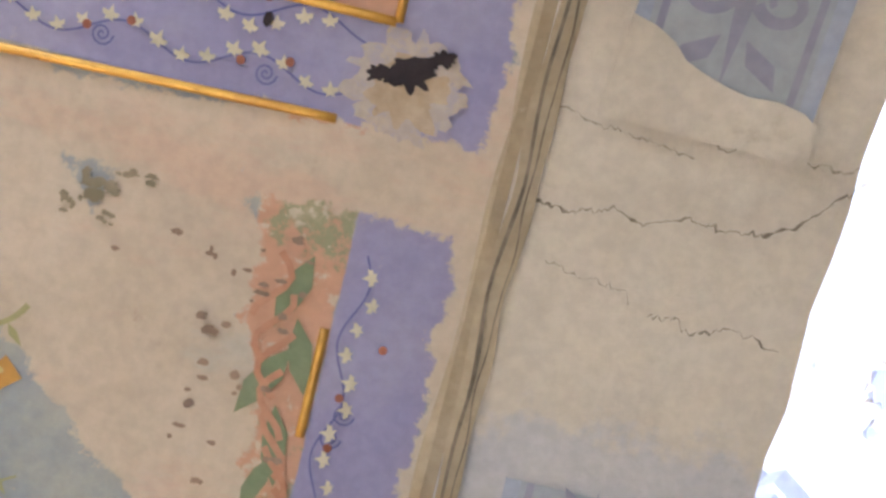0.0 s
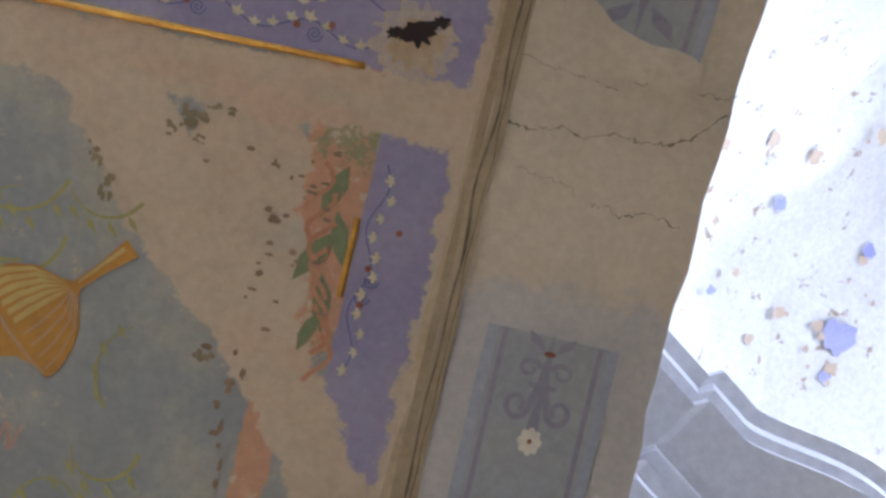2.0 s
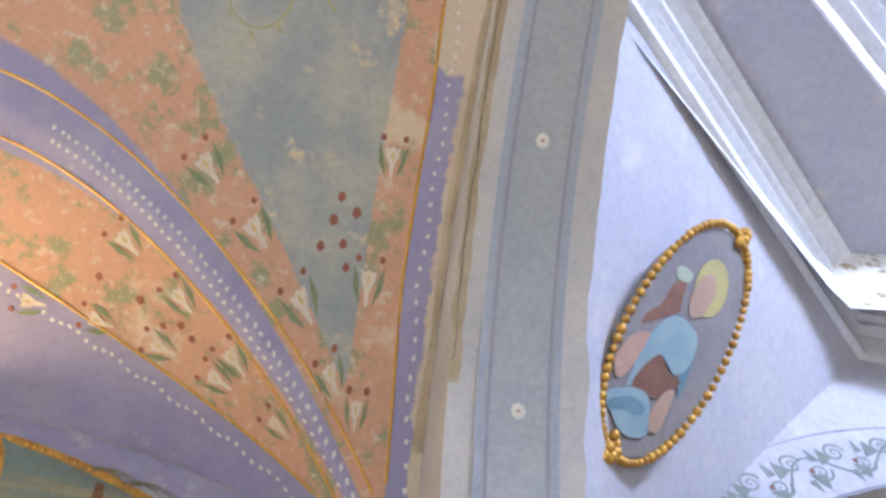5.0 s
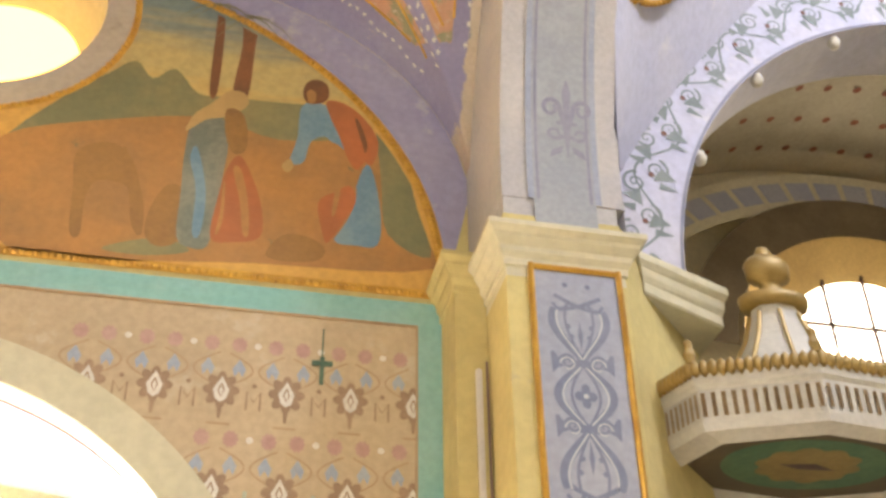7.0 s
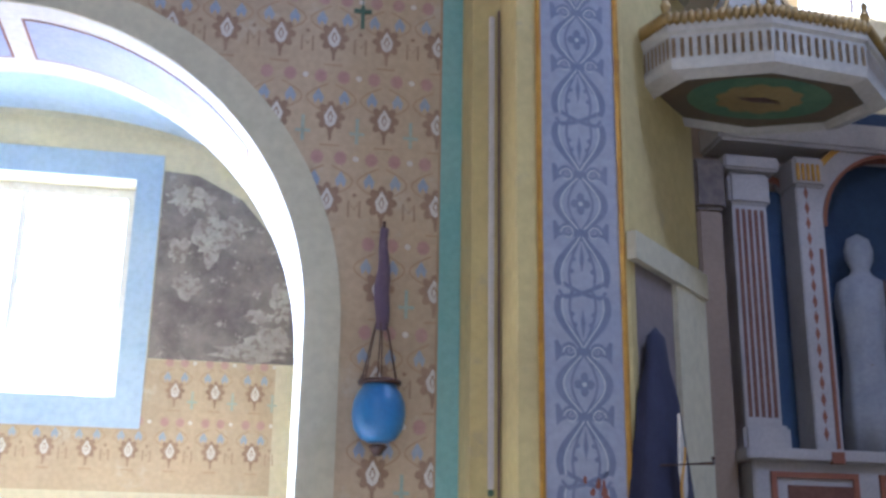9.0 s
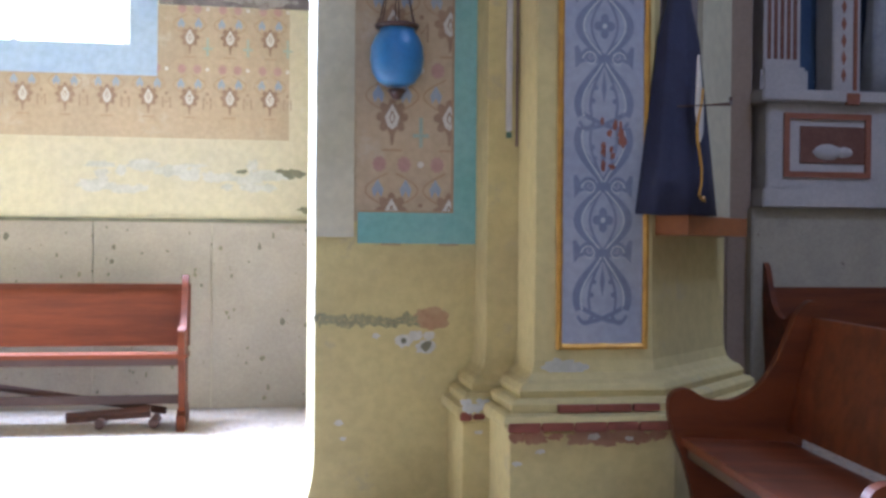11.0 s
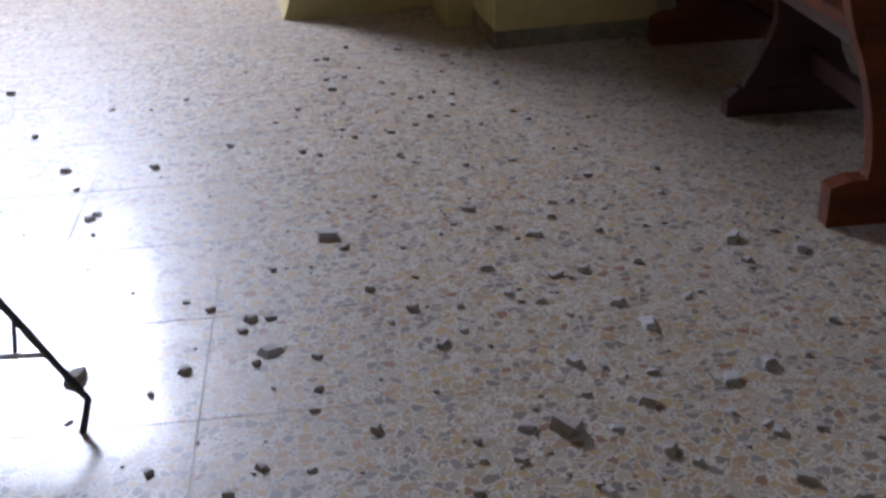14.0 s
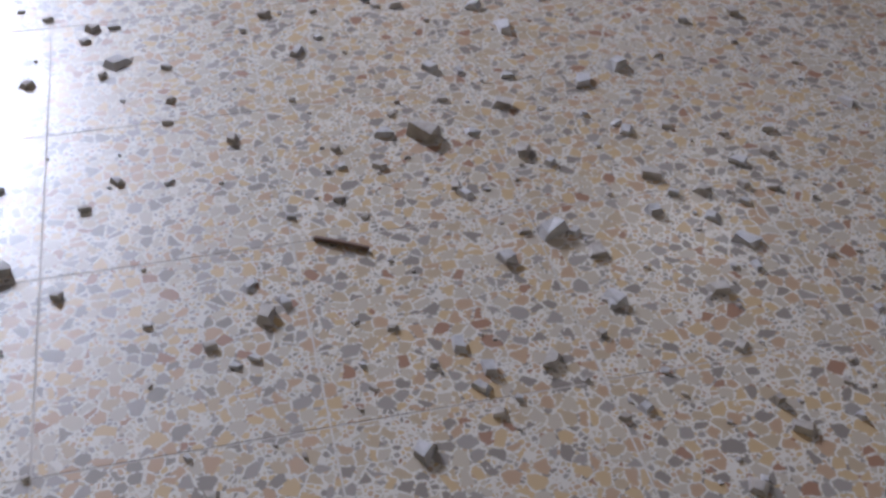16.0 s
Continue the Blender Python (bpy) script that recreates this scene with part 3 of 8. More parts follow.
bm = bmesh.new()
box(bm, 2.0, 8.4, 10.3, 10.6, 0, 10.6)
wall_tn = struct(link("wall_transept_north", bm, PALE), "transept end wall with a lunette window")
bm = bmesh.new()
box(bm, 1.3, 2.4, YW + 0.6, 10.6, 0, 10.5)
box(bm, 8.0, 8.5, YS, 10.6, 0, 10.5)
struct(link("wall_transept_side", bm, CREAM), "cream transept side wall")
bm = bmesh.new()
VAULTDOT = surface("olive_brown_vault", (0.38, 0.34, 0.26), (0.32, 0.29, 0.22), 0.85, 1.2, 26)
prof = arc(6.9, 6.75, 4.6, 72, 180, 40, 3.6)
for i in range(40):
    (xa, za), (xb, zb) = prof[i], prof[i + 1]
    bm.faces.new([bm.verts.new(q) for q in ((xa, YW + 0.5, za), (xb, YW + 0.5, zb), (xb, 10.4, zb), (xa, 10.4, za))])
bmesh.ops.remove_doubles(bm, verts=bm.verts, dist=1e-4)
struct(link("ceiling_transept", bm, VAULTDOT, smooth=True), "olive brown transept vault with painted dots", "ceiling")


# ---- floor ----
def terrazzo():
    m, n, l, p = nodes("terrazzo")
    pos = n.new("ShaderNodeNewGeometry")

    def cells(scale, seed):
        mp = n.new("ShaderNodeMapping")
        mp.inputs["Location"].default_value = (seed, seed * 0.7, 0)
        wob = n.new("ShaderNodeTexNoise")
        wob.inputs["Scale"].default_value = scale * 1.1
        l.new(pos.outputs["Position"], wob.inputs["Vector"])
        add = n.new("ShaderNodeVectorMath")
        add.operation = "MULTIPLY_ADD"
        l.new(wob.outputs["Color"], add.inputs[0])
        add.inputs[1].default_value = (0.35 / scale,) * 3
        l.new(pos.outputs["Position"], add.inputs[2])
        l.new(add.outputs[0], mp.inputs[0])
        v = n.new("ShaderNodeTexVoronoi")
        v.inputs["Scale"].default_value = scale
        e = n.new("ShaderNodeTexVoronoi")
        e.feature = "DISTANCE_TO_EDGE"
        e.inputs["Scale"].default_value = scale
        l.new(mp.outputs[0], v.inputs["Vector"])
        l.new(mp.outputs[0], e.inputs["Vector"])
        return v, e

    big, bige = cells(46, 0.0)
    small, smalle = cells(110, 3.0)

    def chips(v):
        r = n.new("ShaderNodeValToRGB")
        stops = [(0.0, (0.20, 0.17, 0.14)), (0.16, (0.36, 0.28, 0.18)), (0.30, (0.36, 0.24, 0.145)), (0.46, (0.38, 0.325, 0.25)), (0.60, (0.42, 0.30, 0.155)), (0.76, (0.25, 0.22, 0.19)), (0.88, (0.39, 0.33, 0.245)), (0.96, (0.25, 0.135, 0.08))]
        while len(r.color_ramp.elements) < len(stops):
            r.color_ramp.elements.new(0.5)
        for el, (at, c) in zip(r.color_ramp.elements, stops):
            el.position, el.color = at, (*c, 1)
        r.color_ramp.interpolation = "CONSTANT"
        sep = n.new("ShaderNodeSeparateColor")
        l.new(v.outputs["Color"], sep.inputs[0])
        l.new(sep.outputs[0], r.inputs[0])
        return r.outputs[0], sep

    cb, sb = chips(big)
    cs, ss = chips(small)
    cloud = noise_node(n, l, 1.4, 6, 0.65)
    l.new(pos.outputs["Position"], cloud.inputs["Vector"])
    cement = mix(n, l, ramp(n, l, cloud.outputs[0], 0.35, 0.65), (0.56, 0.52, 0.45), (0.48, 0.445, 0.385))
    c = mix(n, l, ramp(n, l, smalle.outputs["Distance"], 0.10, 0.16), cement, cs)
    keep = n.new("ShaderNodeMath")
    keep.operation = "MULTIPLY"
    l.new(ramp(n, l, bige.outputs["Distance"], 0.07, 0.10), keep.inputs[0])
    l.new(ramp(n, l, sb.outputs[1], 0.16, 0.17), keep.inputs[1])
    c = mix(n, l, keep.outputs[0], c, cb)
    dust = noise_node(n, l, 6, 8, 0.7)
    l.new(pos.outputs["Position"], dust.inputs["Vector"])
    c = mix(n, l, ramp(n, l, dust.outputs[0], 0.5, 0.78, 0.0, 0.22), c, (0.37, 0.34, 0.295))
    l.new(c, p.inputs["Base Color"])
    l.new(ramp(n, l, dust.outputs[0], 0.3, 0.7, 0.36, 0.50), p.inputs["Roughness"])
    p.inputs["Coat Weight"].default_value, p.inputs["Coat Roughness"].default_value = 0.24, 0.15
    p.inputs["Specular IOR Level"].default_value = 0.4
    return m


TERRAZZO = terrazzo()
JOINT = surface("pale_tile_joint", (0.48, 0.44, 0.385), (0.40, 0.365, 0.315), 0.8, 2, 40)
bm = bmesh.new()
box(bm, -9, 12, -3, 12, -0.2, -0.0006)
floor = struct(link("floor", bm, JOINT), "polished terrazzo tile floor with pale joints", "floor")
TILE, TURN = 0.462, radians(4.4)
tile_mesh = bpy.data.meshes.new("tile")
bm = bmesh.new()
box(bm, -TILE / 2 + 0.002, TILE / 2 - 0.002, -TILE / 2 + 0.002, TILE / 2 - 0.002, -0.012, 0.0)
for v in bm.verts:
    v.co *= K
bm.to_mesh(tile_mesh)
bm.free()
tile_mesh.materials.append(TERRAZZO)
ux, uy = Vector((math.cos(TURN), -math.sin(TURN), 0)), Vector((math.sin(TURN), math.cos(TURN), 0))
T0 = Vector((0.29 + 0.231, 2.075 + 0.231, 0))
rest = bmesh.new()
for i in range(-16, 18):
    for j in range(-8, 17):
        c = T0 + ux * (i * TILE) + uy * (j * TILE)
        if not (-6 < c.x < 7.6 and -1.4 < c.y < 10.2):
            continue
        if -2.6 < c.x < 2.3 and 0.3 < c.y < 6.3:
            ob = new("tile", tile_mesh)
            ob.parent = floor
            ob.matrix_world = Matrix.Translation(c * K) @ Matrix.Rotation(-TURN, 4, "Z")
        else:
            h = TILE / 2 - 0.002
            rest.faces.new([rest.verts.new(c + ux * a * h + uy * b * h) for a, b in ((-1, -1), (1, -1), (1, 1), (-1, 1))])
tiles = part("far_tiles", rest, TERRAZZO, floor)
tiles["kind"] = "stuff"

# ---- painted decoration of the nave wall ----
BROWN = surface("brown_stencil", (0.28, 0.19, 0.125), (0.34, 0.235, 0.155), 0.85, 6, 50)
OFFWHITE = surface("white_stencil", (0.66, 0.63, 0.57), (0.58, 0.55, 0.50), 0.85, 6, 50)
ROSE = surface("rose_stencil", (0.41, 0.25, 0.22), (0.45, 0.30, 0.25), 0.85, 9, 50)
PALEBLUE = surface("pale_blue_stencil", (0.29, 0.34, 0.44), (0.34, 0.38, 0.45), 0.85, 9, 50)
SEAGREEN = surface("sea_green_stencil", (0.32, 0.40, 0.35), (0.38, 0.42, 0.34), 0.85, 9, 50)
UMBER = surface("umber_line", (0.36, 0.24, 0.14), (0.40, 0.28, 0.17), 0.85, 9, 50)


def petal(u, v, r, k=8, depth=0.35):
    return [(u + r * (1 - depth + depth * abs(math.cos(k / 2 * t))) * math.cos(t), v + r * 1.15 * (1 - depth + depth * abs(math.cos(k / 2 * t))) * math.sin(t)) for t in (2 * math.pi * i / 48 for i in range(48))]


def stencil(x_cols, z_rows, to3, parent, inside, s=1.0, letters=True):
    """The repeating wall stencil: medallions, rosette pairs, leaf pairs, crosses and initials."""
    col = {k: bmesh.new() for k in ("medallion", "diamond", "rosette", "leaf", "cross", "ogee")}
    for r, z in enumerate(z_rows):
        for i, x in enumerate(x_cols):
            if not inside(x, z):
                continue
            j = lambda a: random.uniform(-a, a) * s
            flat(col["medallion"], petal(x, z, 0.082 * s + j(0.002), 8, 0.3), to3, 0.005)
            flat(col["medallion"], [(x - 0.012 * s, z - 0.08 * s), (x + 0.012 * s, z - 0.08 * s), (x + 0.006 * s, z - 0.14 * s), (x - 0.006 * s, z - 0.14 * s)], to3, 0.0052)
            flat(col["diamond"], [(x, z + 0.066 * s), (x + 0.036 * s, z + 0.0 * s), (x + 0.024 * s, z - 0.045 * s), (x, z - 0.062 * s), (x - 0.024 * s, z - 0.045 * s), (x - 0.036 * s, z)], to3, 0.0065)
            ribbon(col["medallion"], [(x, z + 0.03 * s), (x + 0.013 * s, z - 0.005 * s), (x, z - 0.034 * s), (x - 0.013 * s, z - 0.005 * s), (x, z + 0.03 * s)], 0.007 * s, to3, 0.0075)
            for sg in (-1, 1):
                flat(col["rosette"], petal(x + sg * 0.062 * s, z + 0.235 * s, 0.036 * s, 10, 0.25), to3, 0.005)
                lx = x + sg * 0.07 * s
                flat(col["leaf"], [(lx, z + 0.16 * s), (lx + 0.03 * s, z + 0.11 * s), (lx + 0.018 * s, z + 0.07 * s), (lx, z + 0.1 * s), (lx - 0.018 * s, z + 0.07 * s), (lx - 0.03 * s, z + 0.11 * s)], to3, 0.005)
                ribbon(col["ogee"], [(x + sg * (0.02 + 0.112 * math.sin(math.pi * q / 12)) * s, z + (0.19 - 0.17 * q / 12) * s) for q in range(13)], 0.007 * s, to3, 0.0045)
            ribbon(col["ogee"], [(x - 0.05 * s, z - 0.165 * s), (x + 0.05 * s, z - 0.165 * s)], 0.008 * s, to3, 0.0045)
            flat(col["diamond"], disc(x + 0.145 * s, z + 0.235 * s, 0.016 * s, k=10), to3, 0.005)
            mx = x + 0.145 * s
            if letters and r % 2 == 0:
                w, h = 0.03 * s, 0.042 * s
                ribbon(col["medallion"], [(mx - w, z - 2.2 * h), (mx - w, z), (mx, z - 1.2 * h), (mx + w, z), (mx + w, z - 2.2 * h)], 0.009 * s, to3, 0.006)
                flat(col["medallion"], disc(mx, z + 0.03 * s, 0.012 * s, k=8), to3, 0.006)
            else:
                for a, b, c, d in ((-0.009, 0.009, -0.15, 0.0), (-0.04, 0.04, -0.10, -0.082)):
                    flat(col["cross"], [(mx + a * s, z + c * s), (mx + b * s, z + c * s), (mx + b * s, z + d * s), (mx + a * s, z + d * s)], to3, 0.005)
    mats = {"medallion": BROWN, "diamond": OFFWHITE, "rosette": ROSE, "leaf": PALEBLUE, "cross": SEAGREEN, "ogee": UMBER}
    for k, bm in col.items():
        ob = part("stencil_" + k, bm, mats[k], parent)
        ob["kind"] = "stuff"


nw = on_wall(YW)
bm = bmesh.new()
a = arc(ARCH_X, ARCH_Z, ARCH_R + 0.1, 90, 0, 24)
flat(bm, [*a, (ARCH_X + ARCH_R + 0.1, 1.5), (1.05, 1.5), (1.05, 4.85), (ARCH_X, 4.85)], nw, 0.003)
a = arc(ARCH_X, ARCH_Z, ARCH_R + 0.1, 180, 90, 24)
flat(bm, [*a, (ARCH_X, 4.85), (-3.8, 4.85), (-3.8, 1.5), (ARCH_X - ARCH_R - 0.1, 1.5)], nw, 0.003)
part("stencil_ground", bm, TAN, wall_north)
stencil([0.963 - 0.29 * i for i in range(17)], [2.02 + 0.47 * k for k in range(-1, 7)], nw, wall_north,
        lambda x, z: z < 4.72 and not (math.hypot(x - ARCH_X, max(z - ARCH_Z, 0)) < ARCH_R + 0.1) and x > -3.8)
bm = bmesh.new()
for r0, r1, w in ((ARCH_R - 0.002, ARCH_R + 0.185, 0.014),):
    ia, oa = arc(ARCH_X, ARCH_Z, r0, 0, 180, 64), arc(ARCH_X, ARCH_Z, r1, 180, 0, 64)
    prism(bm, [(ARCH_X + r0, 1.42), *ia, (ARCH_X - r0, 1.42), (ARCH_X - r1, 1.42), *oa, (ARCH_X + r1, 1.42)], nw, w)
part("arch_band", bm, CREAM, wall_north, "cream painted band round the arch")
bm = bmesh.new()
for x0, x1, z0, z1 in ((0.985, 1.14, 1.39, 4.93), (0.505, 0.985, 1.39, 1.545), (-3.9, 0.985, 4.80, 4.93)):
    prism(bm, [(x0, z0), (x1, z0), (x1, z1), (x0, z1)], nw, 0.010)
part("teal_border", bm, TEAL, wall_north, "teal painted border of the wall panel")
bm = bmesh.new()
for x0, x1, z0, z1 in ((0.974, 0.985, 1.545, 4.80), (0.505, 0.985, 1.545, 1.553), (-3.9, 0.985, 4.789, 4.80)):
    prism(bm, [(x0, z0), (x1, z0), (x1, z1), (x0, z1)], nw, 0.0115)
part("ochre_line", bm, UMBER, wall_north)
# flared foot of the jamb and the damp stain line
bm = bmesh.new()
JX = ARCH_X + ARCH_R
rows = []
for i in range(9):
    s = i / 8
    d = 0.085 * (1 - s) ** 2
    rows.append([bm.verts.new(q) for q in ((JX - d, YW + 0.5, 0.36 * s), (JX - d, YW - 0.01 - d * 0.5, 0.36 * s), (JX + 0.5, YW - 0.008 - d * 0.4, 0.36 * s), (JX + 0.5, YW + 0.3, 0.36 * s))])
for s, t in zip(rows, rows[1:]):
    for j in range(3):
        bm.faces.new((s[j], s[j + 1], t[j + 1], t[j]))
part("flared_foot", bm, YELLOW, wall_north)
SMUDGE = surface("grey_damp_stain", (0.16, 0.155, 0.11), (0.24, 0.23, 0.14), 0.9, 8, 40)
SALMON = surface("salmon_scar", (0.40, 0.24, 0.13), (0.46, 0.33, 0.17), 0.9, 8, 40)
LIME = surface("white_lime_scar", (0.58, 0.56, 0.50), (0.48, 0.47, 0.40), 0.9, 8, 40)


def blot(bm, u, v, ru, rv, to3, w, seed, k=40, rag=0.35):
    pts = []
    for i in range(k):
        t = 2 * math.pi * i / k
        r = 1 + rag * noise.noise(Vector((math.cos(t) * 2.2 + seed, math.sin(t) * 2.2, seed * 1.7))) + rag * 0.3 * noise.noise(Vector((math.cos(t) * 6 + seed, math.sin(t) * 6, seed)))
        pts.append((u + ru * r * math.cos(t), v + rv * r * math.sin(t)))
    return flat(bm, pts, to3, w)


FAINT = surface("faint_damp_stain", (0.30, 0.28, 0.15), (0.24, 0.23, 0.13), 0.9, 14, 60, (0.44, 0.37, 0.17), spot_at=(0.5, 0.6))
bm = bmesh.new()
for k in range(12):
    blot(bm, 0.33 + 0.04 * k, 1.0 + random.uniform(-0.012, 0.012) + (0.02 if k < 2 else 0), random.uniform(0.03, 0.06), random.uniform(0.012, 0.034), nw, 0.003 + 0.0002 * k, k * 3.3, rag=0.8)
part("damp_stain", bm, FAINT, wall_north)
bm = blot(bmesh.new(), 0.88, 1.02, 0.09, 0.055, nw, 0.0025, 2.0)
part("salmon_scar", bm, SALMON, wall_north)
bm = bmesh.new()
for k, (u, v, r) in enumerate(((0.74, 0.905, 0.045), (0.80, 0.93, 0.035), (0.85, 0.875, 0.05), (0.87, 0.93, 0.03), (0.42, 0.5, 0.02), (0.44, 0.42, 0.014), (0.60, 0.93, 0.02))):
    blot(bm, u, v, r, r * 0.7, nw, 0.004 + 0.0003 * k, k * 7.1)
part("lime_scar", bm, LIME, wall_north)
bm = bmesh.new()
for k, (u, v, r) in enumerate(((0.74, 0.905, 0.014), (0.85, 0.875, 0.022), (0.868, 0.89, 0.014))):
    blot(bm, u, v, r, r, nw, 0.0075 + 0.0003 * k, k * 5.1)
part("dowel_hole", bm, SMUDGE, wall_north)
bm = bmesh.new()
prism(bm, [(0.525, 4.44), (0.545, 4.44), (0.545, 4.535), (0.583, 4.535), (0.583, 4.558), (0.545, 4.558), (0.545, 4.58), (0.525, 4.58), (0.525, 4.558), (0.487, 4.558), (0.487, 4.535), (0.525, 4.535)], nw, 0.014)
box(bm, 0.531, 0.537, YW - 0.012, YW - 0.004, 4.58, 4.73)
GREENCROSS = surface("dark_green_cross_paint", (0.07, 0.13, 0.09), (0.09, 0.15, 0.10), 0.7, 8, 50)
tagged(link("wall_cross", bm, GREENCROSS), "small dark green cross fixed on the stencilled wall", "cross")

# ---- pilaster: gilt frame with a blue scroll panel ----
pw = on_wall(YP)
PANELBLUE = surface("grey_blue_panel", (0.31, 0.33, 0.42), (0.36, 0.37, 0.44), 0.8, 2.2, 34, (0.27, 0.29, 0.38))
SCROLL = surface("slate_blue_scroll", (0.17, 0.195, 0.285), (0.205, 0.225, 0.305), 0.8, 3, 40)
SCROLLPALE = surface("pale_scroll_edge", (0.46, 0.47, 0.51), (0.50, 0.50, 0.52), 0.8, 3, 40)
scroll_panel = thing("scroll_panel", "blue scroll-painted panel in a gilt frame on the pilaster", "wall panel")
PX0, PX1, PZ0, PZ1 = 1.372, 1.752, 0.945, 4.755
bm = bmesh.new()
prism(bm, [(PX0, PZ0), (PX1, PZ0), (PX1, PZ1), (PX0, PZ1)], pw, 0.004)
part("ground", bm, PANELBLUE, scroll_panel)
mid = (PX0 + PX1) / 2
bs, bp = bmesh.new(), bmesh.new()


def stroke(pts, width=0.028):
    """One painted stem with a pale line on its inner side."""
    ribbon(bs, pts, lambda s: 1.35 * width * (0.75 + 0.35 * math.sin(math.pi * s)), pw, 0.0065)
    ribbon(bs, [(mid + (u - mid) * 0.52, v) for u, v in pts], width * 0.45, pw, 0.0063)
    ribbon(bp, [(mid + (u - mid) * 0.84, v) for u, v in pts], 0.008, pw, 0.0068)


top = PZ1 + 0.12
while top > PZ0:
    fits = lambda a: PZ0 + 0.02 < top + a < PZ1 - 0.02
    for sg in (-1, 1):
        if fits(-0.26) and fits(0.0):    # ogee opening downwards from the boss
            stroke([(mid + sg * 0.122 * math.sin(math.pi * 0.62 * q / 14) ** 1.35, top - 0.26 * q / 14) for q in range(15)])
        if fits(-0.34) and fits(-0.24):  # knot of crossing stems
            ribbon(bs, [(mid + sg * (0.105 - 0.20 * q / 10), top - 0.245 - 0.07 * math.sin(math.pi * 0.5 * q / 10)) for q in range(11)], 0.020, pw, 0.0066 + 0.0002 * sg)
            ribbon(bs, [(mid + sg * (0.115 - 0.07 * q / 8), top - 0.285 - 0.035 * math.sin(math.pi * q / 8)) for q in range(9)], 0.016, pw, 0.0071)
        if fits(-0.57) and fits(-0.31):  # the same ogee turned over
            stroke([(mid + sg * 0.122 * math.sin(math.pi * 0.62 * q / 14) ** 1.35, top - 0.57 + 0.26 * q / 14) for q in range(15)])
        if fits(-0.86) and fits(-0.58):  # small closed loop
            stroke([(mid + sg * 0.118 * math.sin(math.pi * (0.04 + 0.92 * q / 14)) ** 1.25, top - 0.59 - 0.28 * q / 14) for q in range(15)])
        for a, d in ((0.0, 1), (-0.585, 1)):
            if not (fits(a + 0.07) and fits(a - 0.07)):
                continue
            vol = [(mid + sg * (0.066 + 0.036 * (1 - q / 26) * math.cos(4.0 * math.pi * q / 26)), top + a + d * (0.012 + 0.036 * (1 - q / 26) * math.sin(4.0 * math.pi * q / 26))) for q in range(27)]
            ribbon(bs, vol, lambda s: 0.016 * (1.1 - 0.7 * s), pw, 0.0070)
            ribbon(bp, [(u, v - 0.012) for u, v in vol[:12]], 0.006, pw, 0.0073)
            flat(bs, [(mid + sg * 0.085, top + a - 0.01), (mid + sg * 0.125, top + a + 0.06), (mid + sg * 0.140, top + a + 0.055), (mid + sg * 0.135, top + a - 0.045), (mid + sg * 0.112, top + a - 0.02)], pw, 0.0062)
        for a in (-0.13, -0.19, -0.40, -0.45):
            if fits(a):
                flat(bs, disc(mid + sg * (0.052 if a in (-0.19, -0.40) else 0.04), top + a, 0.013, k=8), pw, 0.0066)
    for a in (0.0, -0.578):
        if fits(a - 0.03) and fits(a + 0.03):
            flat(bs, [(mid - 0.05, top + a - 0.018), (mid + 0.05, top + a - 0.018), (mid + 0.026, top + a + 0.02), (mid - 0.026, top + a + 0.02)], pw, 0.0069)
    for a, d in ((-0.05, -1), (-0.52, 1)):
        if fits(a) and fits(a + 0.15 * d):
            flat(bs, [(mid, top + a), (mid + 0.012, top + a + 0.08 * d), (mid, top + a + 0.15 * d), (mid - 0.012, top + a + 0.08 * d)], pw, 0.0067)
    if fits(-0.66) and fits(-0.80):
        flat(bs, petal(mid, top - 0.73, 0.05, 4, 0.5), pw, 0.0067)
        flat(bp, disc(mid, top - 0.73, 0.012, k=8), pw, 0.0072)
    top -= 0.88
part("scrollwork", bs, SCROLL, scroll_panel, "slate blue painted scrolls")["kind"] = "stuff"
part("scroll_edge", bp, SCROLLPALE, scroll_panel, "pale painted scroll edges")


def beaded(bm, pts, r, to3, step=0.03):
    """A gilt rope or bead moulding along a line in a wall."""
    for (ua, va), (ub, vb) in zip(pts, pts[1:]):
        d = math.hypot(ub - ua, vb - va)
        k = max(1, int(d / step))
        for i in range(k):
            s = (i + 0.5) / k
            u, v = ua + (ub - ua) * s, va + (vb - va) * s
            rr = r * random.uniform(0.85, 1.12)
            c = Vector(to3(u, v, 0))
            m = Matrix.Translation(c)
            bmesh.ops.create_icosphere(bm, subdivisions=1, radius=rr, matrix=m)


